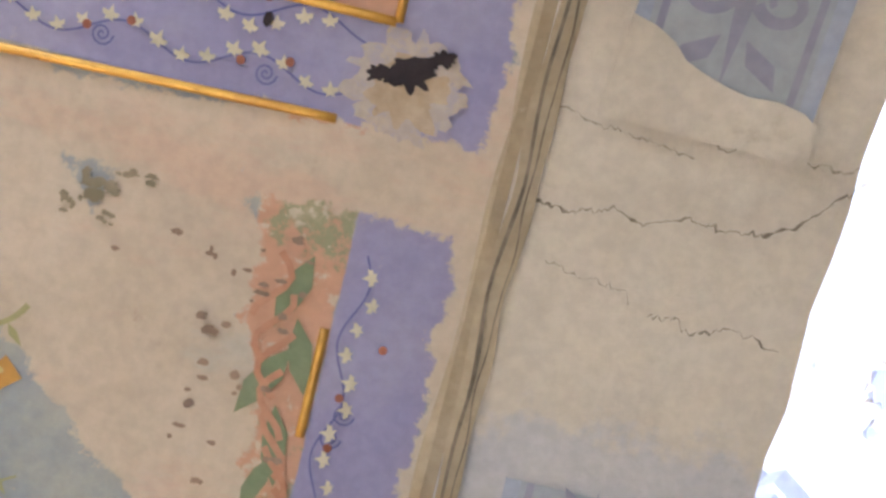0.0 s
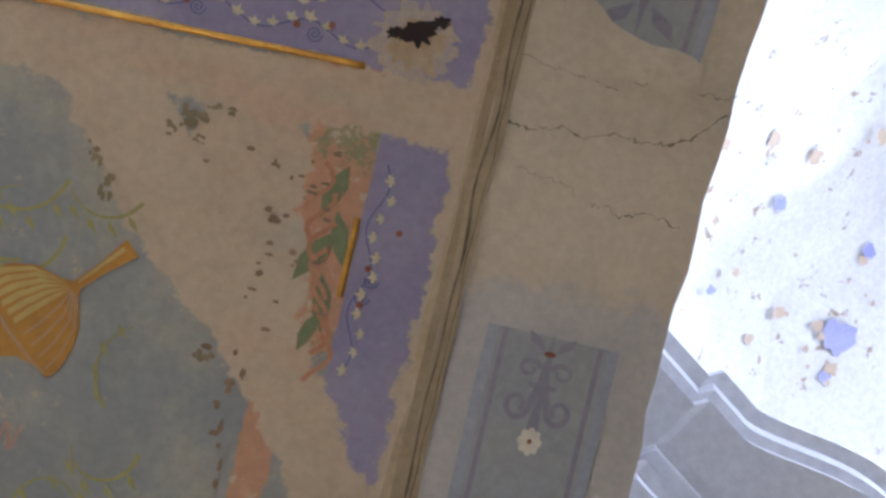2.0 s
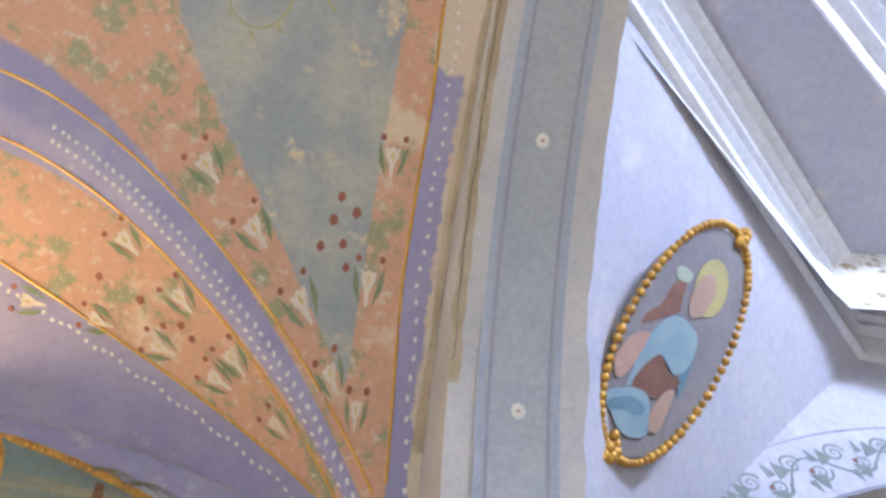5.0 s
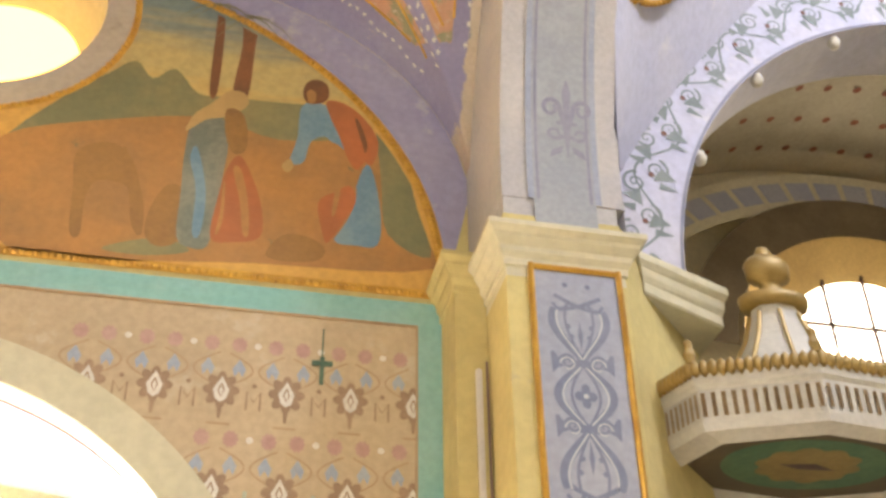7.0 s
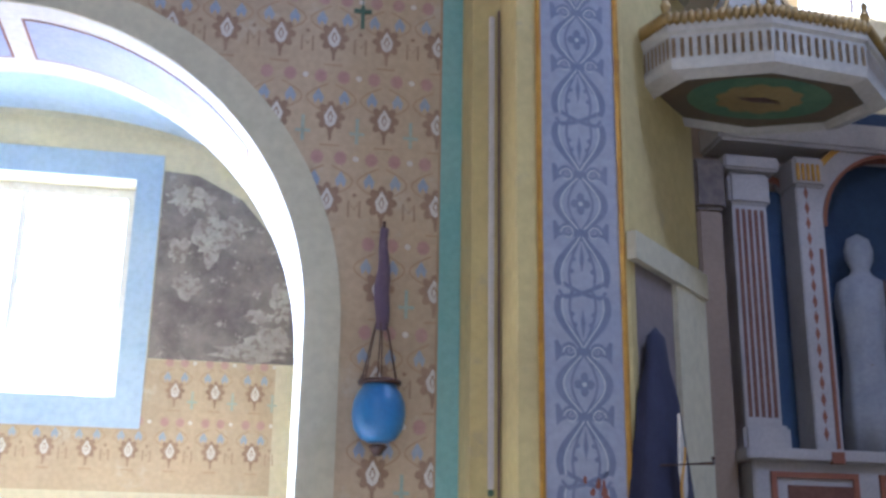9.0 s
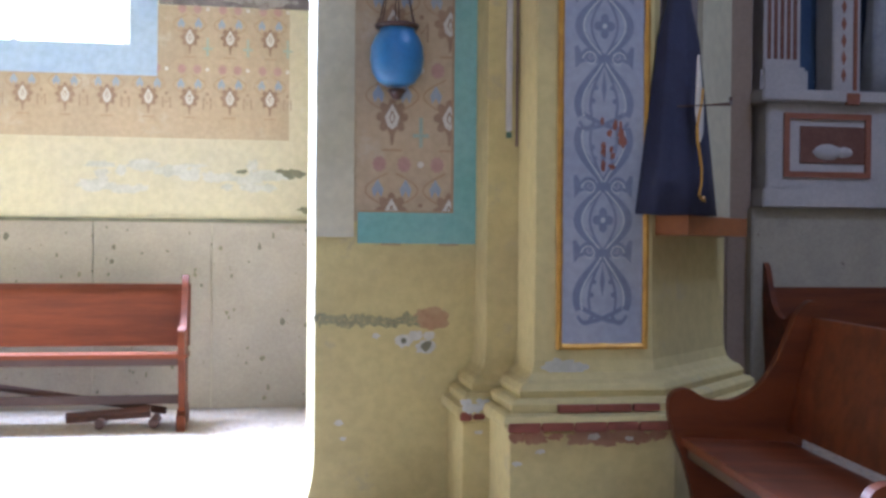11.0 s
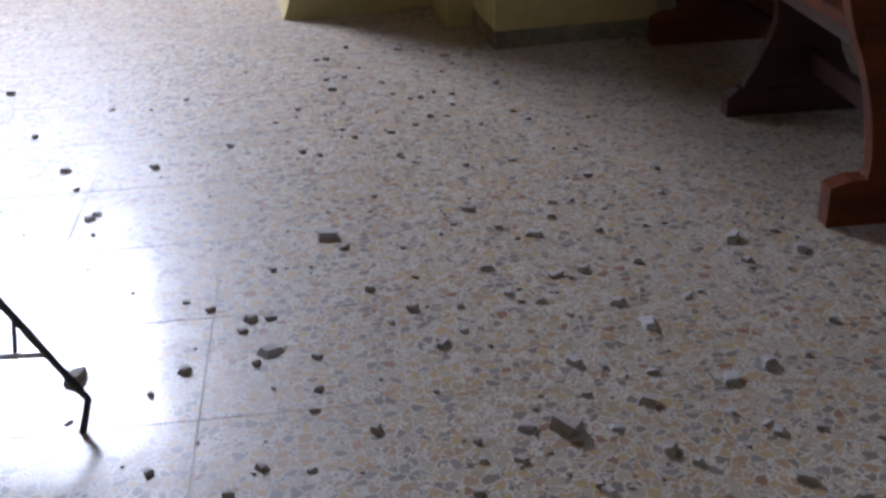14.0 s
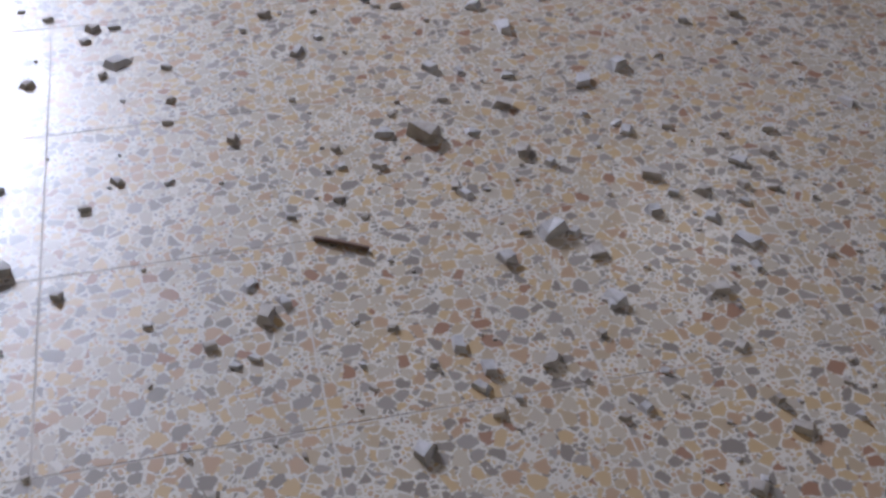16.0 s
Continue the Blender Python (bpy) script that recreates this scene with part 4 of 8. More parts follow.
def strip_frame(name, x0, x1, z0, z1, w, parent, label):
    for nm, a in (("left_rail", (x0 - w, x0, z0 - w, z1 + w)), ("right_rail", (x1, x1 + w, z0 - w, z1 + w)), ("bottom_rail", (x0, x1, z0 - w, z0)), ("top_rail", (x0, x1, z1, z1 + w))):
        bm = bmesh.new()
        k = 40 if "l" in nm[:1] or "r" in nm[:1] else 6
        long_ = a[3] - a[2] > a[1] - a[0]
        rows = []
        for i in range(k + 1):
            s = i / k
            dz = 0.003 * noise.noise(Vector((s * 40, a[0] * 9, a[2])))
            if long_:
                v = a[2] + (a[3] - a[2]) * s
                rows.append([bm.verts.new(pw(u, v, q)) for u, q in ((a[0] + dz, 0), (a[0] + dz, 0.014), ((a[0] + a[1]) / 2, 0.022 + dz), (a[1] + dz, 0.014), (a[1] + dz, 0))])
            else:
                u = a[0] + (a[1] - a[0]) * s
                rows.append([bm.verts.new(pw(u, v, q)) for v, q in ((a[2] + dz, 0), (a[2] + dz, 0.014), ((a[2] + a[3]) / 2, 0.022 + dz), (a[3] + dz, 0.014), (a[3] + dz, 0))])
        for s, t in zip(rows, rows[1:]):
            for j in range(4):
                bm.faces.new((s[j], s[j + 1], t[j + 1], t[j]))
        part(nm, bm, GOLD, parent, label)


strip_frame("frame", PX0, PX1, PZ0, PZ1, 0.026, scroll_panel, "worn gilt frame rail")

# ---- lunette mural ----
mural = thing("mural", "lunette painting of palms and robed shapes in a gilt bead frame", "mural")
def dusk(name):
    """A painted evening sky: dull blue above, sinking through straw to orange, streaked with thin cloud."""
    m, n, l, p = nodes(name)
    tc, sp = n.new("ShaderNodeTexCoord"), n.new("ShaderNodeSeparateXYZ")
    l.new(tc.outputs["Object"], sp.inputs[0])
    st = noise_node(n, l, 2.0, 6, 0.65, stretch=(1.0, 1.0, 7.0))
    gr = noise_node(n, l, 26, 4, 0.6)
    ad = n.new("ShaderNodeMath")
    ad.operation = "MULTIPLY_ADD"
    l.new(st.outputs[0], ad.inputs[0])
    ad.inputs[1].default_value = 0.5
    l.new(sp.outputs[2], ad.inputs[2])
    c = mix(n, l, ramp(n, l, ad.outputs[0], K * 5.95 + 0.25, K * 6.25 + 0.25), (0.60, 0.34, 0.075), (0.46, 0.36, 0.14))
    c = mix(n, l, ramp(n, l, ad.outputs[0], K * 6.25 + 0.25, K * 6.75 + 0.25), c, (0.15, 0.20, 0.19))
    c = mix(n, l, 1.0, c, ramp(n, l, gr.outputs[0], 0.3, 0.7, 0.9, 1.08), "MULTIPLY")
    l.new(c, p.inputs["Base Color"])
    p.inputs["Roughness"].default_value = 0.6
    return m


SKYPAINT = dusk("painted_dusk_sky")
HILLS = surface("painted_grey_green_hills", (0.171, 0.171, 0.085), (0.248, 0.217, 0.093), 0.6, 2.0, 30)
SAND = surface("painted_brown_ground", (0.419, 0.202, 0.054), (0.310, 0.163, 0.054), 0.6, 2.2, 30, (0.217, 0.155, 0.062))
TRUNK = surface("painted_dark_trunk", (0.217, 0.085, 0.028), (0.155, 0.070, 0.028), 0.6, 6, 40)
ROBEBLUE = surface("painted_blue_robe", (0.132, 0.232, 0.310), (0.186, 0.279, 0.326), 0.6, 5, 40)
ROBEGREY = surface("painted_grey_robe", (0.155, 0.171, 0.132), (0.232, 0.232, 0.171), 0.6, 5, 40)
ROBERED = surface("painted_rust_robe", (0.434, 0.132, 0.039), (0.341, 0.116, 0.039), 0.6, 5, 40)
LINEN = surface("painted_linen", (0.48, 0.315, 0.12), (0.40, 0.265, 0.10), 0.6, 5, 40)


def rim(k=36, inset=0.0):
    """The painting's outline from the right foot up to its corner, then round the oculus, and along the foot."""
    pts = []
    for i in range(k + 1):
        t = radians(2 + 71.5 * i / k)
        pts.append((BAYX + (2.46 - inset) * math.cos(t), 5.0 + (1.99 - inset) * math.sin(t) ** 0.95))
    r = 0.77 + inset
    for i in range(14):
        t = radians(17 - 107 * i / 13)
        pts.append((BAYX + r * math.cos(t), OC_Z - 0.02 + r * math.sin(t)))
    return pts


lun = rim()
bm = flat(bmesh.new(), [*lun, (BAYX, 5.0), (1.11, 5.0)], nw, 0.004)
part("sky", bm, SKYPAINT, mural)
BEAST = surface("painted_dun_hide", (0.30, 0.155, 0.042), (0.24, 0.125, 0.04), 0.6, 4, 40)


def smooth_outline(pts):
    """A closed outline drawn smoothly through its corners."""
    out, k = [], len(pts)
    for i in range(k):
        p0, p1, p2, p3 = (Vector(pts[(i + q) % k]) for q in (-1, 0, 1, 2))
        for t in (0, 0.25, 0.5, 0.75):
            c = 0.5 * (2 * p1 + (p2 - p0) * t + (2 * p0 - 5 * p1 + 4 * p2 - p3) * t * t + (3 * p1 - p0 - 3 * p2 + p3) * t ** 3)
            out.append((c.x, c.y))
    return out


def paint(name, material, w, pts):
    """One painted field of the mural, kept inside its frame."""
    keep = lambda x, z: (x, min(z, 5.0 + 1.95 * math.sqrt(max(1 - ((x - BAYX) / 2.44) ** 2, 0))))
    part(name, flat(bmesh.new(), [keep(*p) for p in smooth_outline(pts)], nw, w), material, mural)


paint("hill_range", HILLS, 0.00550, [(-1.08, 5.59), (-0.83, 5.99), (-0.67, 6.15), (-0.54, 6.27), (-0.44, 6.16), (-0.33, 6.25), (-0.20, 6.10), (-0.05, 6.10), (0.26, 6.11), (0.67, 6.13), (0.71, 5.94), (0.37, 5.81), (-0.43, 5.69)])
paint("far_plain", SAND, 0.00570, [(-1.09, 5.66), (-0.59, 5.85), (-0.12, 5.94), (0.25, 5.85), (0.77, 5.91), (0.91, 5.64), (0.13, 5.36), (-1.03, 5.37)])
paint("bare_ground", SAND, 0.00600, [(-1.06, 5.51), (-0.63, 5.62), (-0.16, 5.66), (0.18, 5.78), (0.54, 5.73), (0.83, 5.77), (0.96, 5.47), (1.06, 5.14), (0.16, 5.06), (-0.94, 5.00)])
paint("dark_bank", HILLS, 0.00640, [(0.76, 6.07), (0.91, 5.79), (0.98, 5.51), (1.05, 5.21), (0.83, 5.32), (0.79, 5.66)])
paint("thin_palm", TRUNK, 0.00680, [(-0.14, 6.11), (-0.10, 6.12), (-0.10, 6.48), (-0.12, 6.79), (-0.15, 6.79), (-0.15, 6.45)])
paint("palm", TRUNK, 0.00690, [(-0.02, 6.11), (0.06, 6.12), (0.07, 6.47), (0.07, 6.78), (-0.01, 6.77), (-0.00, 6.48)])
paint("grey_cloak", ROBEGREY, 0.00700, [(-0.20, 5.17), (-0.21, 5.45), (-0.22, 5.65), (-0.20, 5.90), (-0.06, 5.95), (-0.01, 5.79), (-0.02, 5.51), (-0.03, 5.31), (-0.05, 5.13), (-0.13, 5.11)])
paint("rust_skirt", ROBERED, 0.00720, [(-0.04, 5.18), (-0.03, 5.41), (0.00, 5.62), (0.06, 5.71), (0.15, 5.53), (0.20, 5.34), (0.19, 5.21), (0.07, 5.17)])
paint("pale_veil", LINEN, 0.00760, [(-0.23, 5.83), (-0.20, 5.95), (-0.12, 6.04), (-0.04, 6.14), (0.04, 6.14), (0.07, 6.07), (0.02, 6.00), (-0.06, 5.95), (-0.14, 5.92)])
paint("swaddled_shape", BEAST, 0.00790, [(-0.04, 6.01), (0.04, 6.00), (0.08, 5.88), (0.08, 5.75), (0.02, 5.72), (-0.03, 5.84)])
paint("cloak_fold", ROBEBLUE, 0.00730, [(-0.19, 5.66), (-0.16, 5.73), (-0.09, 5.46), (-0.09, 5.20), (-0.13, 5.20), (-0.14, 5.46)])
paint("skirt_fold", SAND, 0.00750, [(0.03, 5.62), (0.07, 5.62), (0.12, 5.43), (0.14, 5.23), (0.11, 5.23), (0.08, 5.42)])
paint("skirt_light", SAND, 0.00755, [(-0.01, 5.51), (0.00, 5.51), (0.01, 5.31), (-0.01, 5.21), (-0.02, 5.22), (-0.01, 5.34)])
paint("blue_tunic", ROBEBLUE, 0.00700, [(0.31, 5.71), (0.34, 5.88), (0.35, 6.10), (0.45, 6.14), (0.53, 6.07), (0.59, 5.85), (0.54, 5.86), (0.48, 5.91), (0.41, 5.86), (0.38, 5.72)])
paint("tunic_hem", ROBEBLUE, 0.00710, [(0.56, 5.25), (0.62, 5.43), (0.69, 5.72), (0.74, 5.72), (0.79, 5.45), (0.78, 5.25), (0.67, 5.23)])
paint("ochre_sash", SAND, 0.00730, [(0.40, 5.82), (0.49, 5.88), (0.59, 5.83), (0.66, 5.60), (0.64, 5.43), (0.55, 5.25), (0.50, 5.29), (0.46, 5.54)])
paint("rust_mantle", ROBERED, 0.00740, [(0.48, 6.16), (0.58, 6.16), (0.70, 6.06), (0.77, 5.91), (0.74, 5.76), (0.70, 5.77), (0.66, 5.71), (0.61, 5.78), (0.56, 5.92), (0.51, 6.04)])
paint("mantle_tail", ROBERED, 0.00745, [(0.47, 5.47), (0.55, 5.55), (0.63, 5.60), (0.66, 5.50), (0.60, 5.36), (0.53, 5.23), (0.50, 5.28)])
paint("mantle_fold", SAND, 0.00770, [(0.53, 5.76), (0.55, 5.77), (0.58, 5.59), (0.56, 5.42), (0.54, 5.41), (0.55, 5.59)])
paint("mantle_shade", TRUNK, 0.00775, [(0.64, 6.05), (0.66, 6.05), (0.71, 5.90), (0.70, 5.83), (0.68, 5.90)])
paint("dark_hood", TRUNK, 0.00780, [(0.35, 6.20), (0.37, 6.28), (0.42, 6.31), (0.48, 6.28), (0.49, 6.19), (0.45, 6.14), (0.38, 6.13)])
paint("warm_oval", SAND, 0.00800, [(0.37, 6.20), (0.39, 6.23), (0.42, 6.21), (0.42, 6.15), (0.39, 6.13)])
paint("sleeve_light", LINEN, 0.00780, [(0.27, 5.68), (0.31, 5.73), (0.33, 5.68), (0.30, 5.64)])
paint("pack_beast", BEAST, 0.00680, [(-0.69, 5.13), (-0.72, 5.41), (-0.74, 5.58), (-0.68, 5.67), (-0.56, 5.69), (-0.47, 5.61), (-0.41, 5.45), (-0.38, 5.17), (-0.42, 5.22), (-0.46, 5.41), (-0.52, 5.45), (-0.62, 5.44), (-0.65, 5.32), (-0.64, 5.12)])
paint("beast_neck", BEAST, 0.00685, [(-0.52, 5.68), (-0.46, 5.58), (-0.38, 5.36), (-0.36, 5.17), (-0.40, 5.18), (-0.46, 5.45)])
paint("scrub", HILLS, 0.00660, [(-0.53, 5.05), (-0.42, 5.11), (-0.25, 5.15), (-0.13, 5.09), (-0.33, 5.04)])
paint("rock", BEAST, 0.00670, [(0.23, 5.12), (0.28, 5.22), (0.35, 5.26), (0.46, 5.24), (0.52, 5.18), (0.47, 5.11), (0.31, 5.09)])
paint("pale_mound", BEAST, 0.00670, [(-0.35, 5.17), (-0.34, 5.33), (-0.28, 5.47), (-0.20, 5.45), (-0.19, 5.25), (-0.20, 5.13), (-0.29, 5.10)])
bm = bmesh.new()
for cx, cz in ((-0.13, 6.78), (0.05, 6.72)):
    for q in range(8):
        t = radians(-35 + 35 * q)
        ribbon(bm, [(cx + 0.22 * s * math.cos(t), cz + 0.10 * s * math.sin(t) - 0.14 * s * s) for s in (0, 0.35, 0.7, 1.0)], lambda s: 0.007 * (1 - s) + 0.002, nw, 0.0080)
part("palm_fronds", bm, HILLS, mural)
bm = bmesh.new()
beaded(bm, lun, 0.019, nw, 0.034)
beaded(bm, [(-3.6, 4.985), (1.12, 4.985)], 0.019, nw, 0.034)
part("bead_frame", bm, GOLD, mural, "gilt beaded frame", smooth=True)["kind"] = "stuff"
bm = bmesh.new()
ribbon(bm, lun, 0.05, nw, 0.006)
ribbon(bm, [(-3.6, 4.985), (1.12, 4.985)], 0.05, nw, 0.006)
part("frame_bed", bm, GOLD, mural, "flat gilt bed of the frame")
# lilac face round the mural and the plain ring round the oculus
bm = bmesh.new()
outer = [(x, lunette_z(x) - 0.006) for x in (1.27 - 2.62 * i / 40 for i in range(41))]
inner = [(BAYX + 2.47 * math.cos(radians(90 * i / 40)), 5.0 + 2.0 * math.sin(radians(90 * i / 40)) ** 0.95) for i in range(41)]
for i in range(40):
    bm.faces.new([bm.verts.new(nw(*q, 0.003)) for q in (outer[i], outer[i + 1], inner[i + 1], inner[i])])
part("lilac_rim", bm, LILAC, wall_north, "lilac painted rim over the mural")
bm = bmesh.new()
ribbon(bm, arc(BAYX, OC_Z - 0.02, 0.685, 90, -90, 40), 0.15, nw, 0.0085)
part("oculus_surround", bm, PLASTER, wall_north, "bare plaster surround of the oculus")
oculus = thing("oculus_window", "round amber glass window glowing with sunlight", "window")
bm = bmesh.new()
flat(bm, disc(BAYX, OC_Z, 0.45, k=48), on_wall(YW + 0.5), 0)
part("pane", bm, AMBERGLOW, oculus, "amber glass pane")
bm = bmesh.new()      # splayed reveal, narrowing towards the glass
rings = [[bm.verts.new((BAYX + r * math.cos(2 * math.pi * q / 48), YW + d, OC_Z + r * math.sin(2 * math.pi * q / 48))) for q in range(48)] for r, d in ((OC_R + 0.002, 0.0), (OC_R - 0.01, 0.03), (0.47, 0.46), (0.44, 0.48), (0.44, 0.51))]
for a, b in zip(rings, rings[1:]):
    for q in range(48):
        bm.faces.new((a[q], a[(q + 1) % 48], b[(q + 1) % 48], b[q]))
part("reveal", bm, CREAM, oculus, "splayed plaster reveal", smooth=True)


# ---- ornament on the vault ----
def on_vault(off=0.0):
    """Plan x, y on the vault; w hangs below it."""
    return lambda u, v, w: (u, v, ceiling_z(u, v) - off - w)


CREAMFLOWER = surface("cream_painted_flower", (0.56, 0.50, 0.36), (0.48, 0.43, 0.31), 0.85, 9, 50)
DEEPBLUE = surface("deep_blue_tendril", (0.10, 0.10, 0.27), (0.14, 0.14, 0.30), 0.85, 9, 50)
RUST = surface("rust_dot", (0.20, 0.075, 0.05), (0.26, 0.10, 0.06), 0.85, 9, 50)
LEAFGREEN = surface("painted_leaf_green", (0.15, 0.19, 0.10), (0.19, 0.22, 0.13), 0.85, 9, 50)
SALMONP = surface("salmon_border_paint", (0.40, 0.20, 0.12), (0.45, 0.25, 0.16), 0.85, 7, 50)
AMBERP = surface("amber_painted_trumpet", (0.42, 0.22, 0.035), (0.34, 0.17, 0.03), 0.7, 7, 50)
AMBERPALE = surface("pale_amber_petal", (0.48, 0.38, 0.14), (0.44, 0.32, 0.10), 0.7, 7, 50)
OLIVE = surface("olive_tendril", (0.32, 0.30, 0.11), (0.27, 0.27, 0.14), 0.85, 9, 50)
NEARBLACK = surface("dark_hole", (0.022, 0.016, 0.02), (0.035, 0.026, 0.028), 0.95, 9, 50)
GREYDUST = surface("grey_brown_stain", (0.20, 0.17, 0.11), (0.27, 0.23, 0.16), 0.95, 12, 60)
OCHREMUD = surface("ochre_mud_plaster", (0.30, 0.20, 0.10), (0.36, 0.26, 0.15), 0.95, 9, 50)
vault_art = struct(new("vault_ornament"), "painted flowers, gilt lines and stains on the vault", "ornament")
vv = on_vault()


def bell(bm, u, v, s, a, to3, w):
    """A three-pointed cream bell flower."""
    pts = [(0, 0.5), (0.16, 0.1), (0.5, 0.12), (0.42, -0.16), (0.2, -0.2), (0.26, -0.42), (0, -0.3), (-0.26, -0.42), (-0.2, -0.2), (-0.42, -0.16), (-0.5, 0.12), (-0.16, 0.1)]
    c, q = math.cos(a), math.sin(a)
    return flat(bm, [(u + s * (x * c - y * q), v + s * (x * q + y * c)) for x, y in pts], to3, w)


bm = bmesh.new()
k = 0
for i in range(22):      # two rows along the crown band
    for row, y0 in ((0, 1.215), (1, 1.135)):
        x = 0.93 - 0.047 * i + 0.02 * row
        wob = 0.022 * math.sin(i * 1.15 + row * 2)
        if math.hypot(x - 1.0, y0 + wob - 1.16) > 0.11:
            bell(bm, x, y0 + wob, random.uniform(0.030, 0.037), random.uniform(-0.4, 0.4) + math.pi, vv, 0.003 + 0.0002 * (k % 3))
            k += 1
for i in range(11):      # down the band beside the arch
    y = 1.56 + 0.052 * i
    bell(bm, 1.035 + 0.014 * math.sin(i * 1.7), y, random.uniform(0.030, 0.037), random.uniform(1.2, 1.9), vv, 0.003)
for i in range(9):
    bell(bm, 1.03 + 0.012 * math.sin(i * 1.7), 0.98 - 0.055 * i, 0.034, 1.5, vv, 0.003)
part("bell_flower", bm, CREAMFLOWER, vault_art)["kind"] = "stuff"
bm = bmesh.new()
for y0, ph in ((1.225, 0), (1.12, 2)):
    ribbon(bm, [(0.93 - 0.01 * i, y0 + 0.022 * math.sin(i * 0.25 + ph)) for i in range(90)], 0.004, vv, 0.0024)
ribbon(bm, [(1.02 + 0.018 * math.sin(i * 0.22), 1.52 + 0.008 * i) for i in range(70)], 0.004, vv, 0.0024)
for cx, cy in ((0.76, 1.235), (0.45, 1.235), (1.03, 1.88), (1.045, 1.83)):
    ribbon(bm, [(cx + 0.022 * (1 - q / 24) * math.cos(q * 0.55), cy + 0.022 * (1 - q / 24) * math.sin(q * 0.55)) for q in range(24)], 0.004, vv, 0.0026)
part("tendril", bm, DEEPBLUE, vault_art)["kind"] = "stuff"
bm = bmesh.new()
for x, y in ((0.80, 1.205), (0.71, 1.222), (0.50, 1.20), (0.42, 1.225), (0.74, 1.10), (1.03, 1.80), (1.03, 1.90), (1.09, 1.69), (0.62, 1.12)):
    flat(bm, disc(x, y, 0.009, k=10), vv, 0.0034)
part("rust_dot", bm, RUST, vault_art)["kind"] = "stuff"


def gilt_line(name, pts, r=0.011, off=0.0, material=GOLD):
    bm = tube(bmesh.new(), [(u, v, ceiling_z(u, v) - off) for u, v in pts], r, 6)
    return part(name, bm, material, vault_art, "thin gilt moulding on the vault", smooth=True)


gilt_line("gilt_line", [(0.905 - 0.05 * i, 1.284 + 0.0015 * i) for i in range(50)], 0.010)
gilt_line("gilt_line", [(0.975 - 0.05 * i, 1.09) for i in range(40)], 0.010)
gilt_line("gilt_line", [(0.978, 1.09 - 0.05 * i) for i in range(12)], 0.010)
gilt_line("gilt_line", [(0.972, 1.675 + 0.027 * i) for i in range(9)], 0.010)
gilt_line("gilt_line", [(gilt_x(2.72 + 2.47 * i / 60), 2.72 + 2.47 * i / 60) for i in range(61)], 0.008)


def groin_y(x):
    """Where the groin runs at x, on the north side."""
    lo, hi = 2.8, YW
    for _ in range(30):
        m_ = (lo + hi) / 2
        lo, hi = (m_, hi) if groin_gap(x, m_) > 0 else (lo, m_)
    return lo


for side in (-1, 1):
    pts = []
    for i in range(40):
        x = 1.02 - 0.06 * i
        y = groin_y(x)
        off = (0.075 + 0.0015 * i)
        pts.append((x + 0.03 * side, y - side * off))
    gilt_line("gilt_line", pts, 0.008, -0.002)
gilt_line("gilt_line", [(0.90 - 0.05 * i, bead_y(0.90 - 0.05 * i) - 0.09) for i in range(50)], 0.008)
bm = bmesh.new()
for i in range(46):     # white beads along the groin and the lunette
    x = 1.04 - 0.036 * i
    y = groin_y(x)
    for d in (-0.025, 0.03):
        bell(bm, x + random.uniform(-0.006, 0.006), y + d, 0.024, random.uniform(0, 6), vv, 0.006)
for i in range(44):
    x = 0.98 - 0.042 * i
    bell(bm, x, bead_y(x) + 0.012 * math.sin(i * 1.3), 0.026, random.uniform(0, 6), vv, 0.006)
for i in range(34):
    y = 5.26 - 0.06 * i
    bell(bm, gilt_x(y) + 0.075 + 0.008 * math.sin(i), y, 0.024, random.uniform(0, 6), vv, 0.006)
part("white_bead", bm, OFFWHITE, vault_art)["kind"] = "stuff"


LILYPALE = surface("faded_lily_white", (0.56, 0.49, 0.42), (0.48, 0.41, 0.35), 0.85, 9, 50)


def lily(u, v, s, a):
    """A white painted lily with a yellow heart, green leaf and stem."""
    c, q = math.cos(a), math.sin(a)
    put = lambda pts: [(u + s * (x * c - y * q), v + s * (x * q + y * c)) for x, y in pts]
    flat(LILY, put([(0, 0.55), (0.2, 0.42), (0.42, 0.5), (0.36, 0.1), (0.16, -0.3), (0.05, -0.9), (-0.08, -0.9), (-0.14, -0.3), (-0.36, 0.1), (-0.40, 0.5), (-0.18, 0.42)]), vv, 0.0065)
    flat(HEART, put([(0, 0.4), (0.09, 0.1), (0, -0.15), (-0.09, 0.1)]), vv, 0.0075)
    for sg in (-1, 1):
        flat(LEAF, put([(sg * 0.3, -0.9), (sg * 0.75, -0.2), (sg * 0.8, 0.7), (sg * 0.5, 0.1)]), vv, 0.0055)
    for sg in (-1, 1):
        flat(DOTS, [(u + s * (sg * 0.62 * c - 0.95 * q) + 0.014 * math.cos(t), v + s * (sg * 0.62 * q + 0.95 * c) + 0.014 * math.sin(t)) for t in (2 * math.pi * i / 10 for i in range(10))], vv, 0.0068)


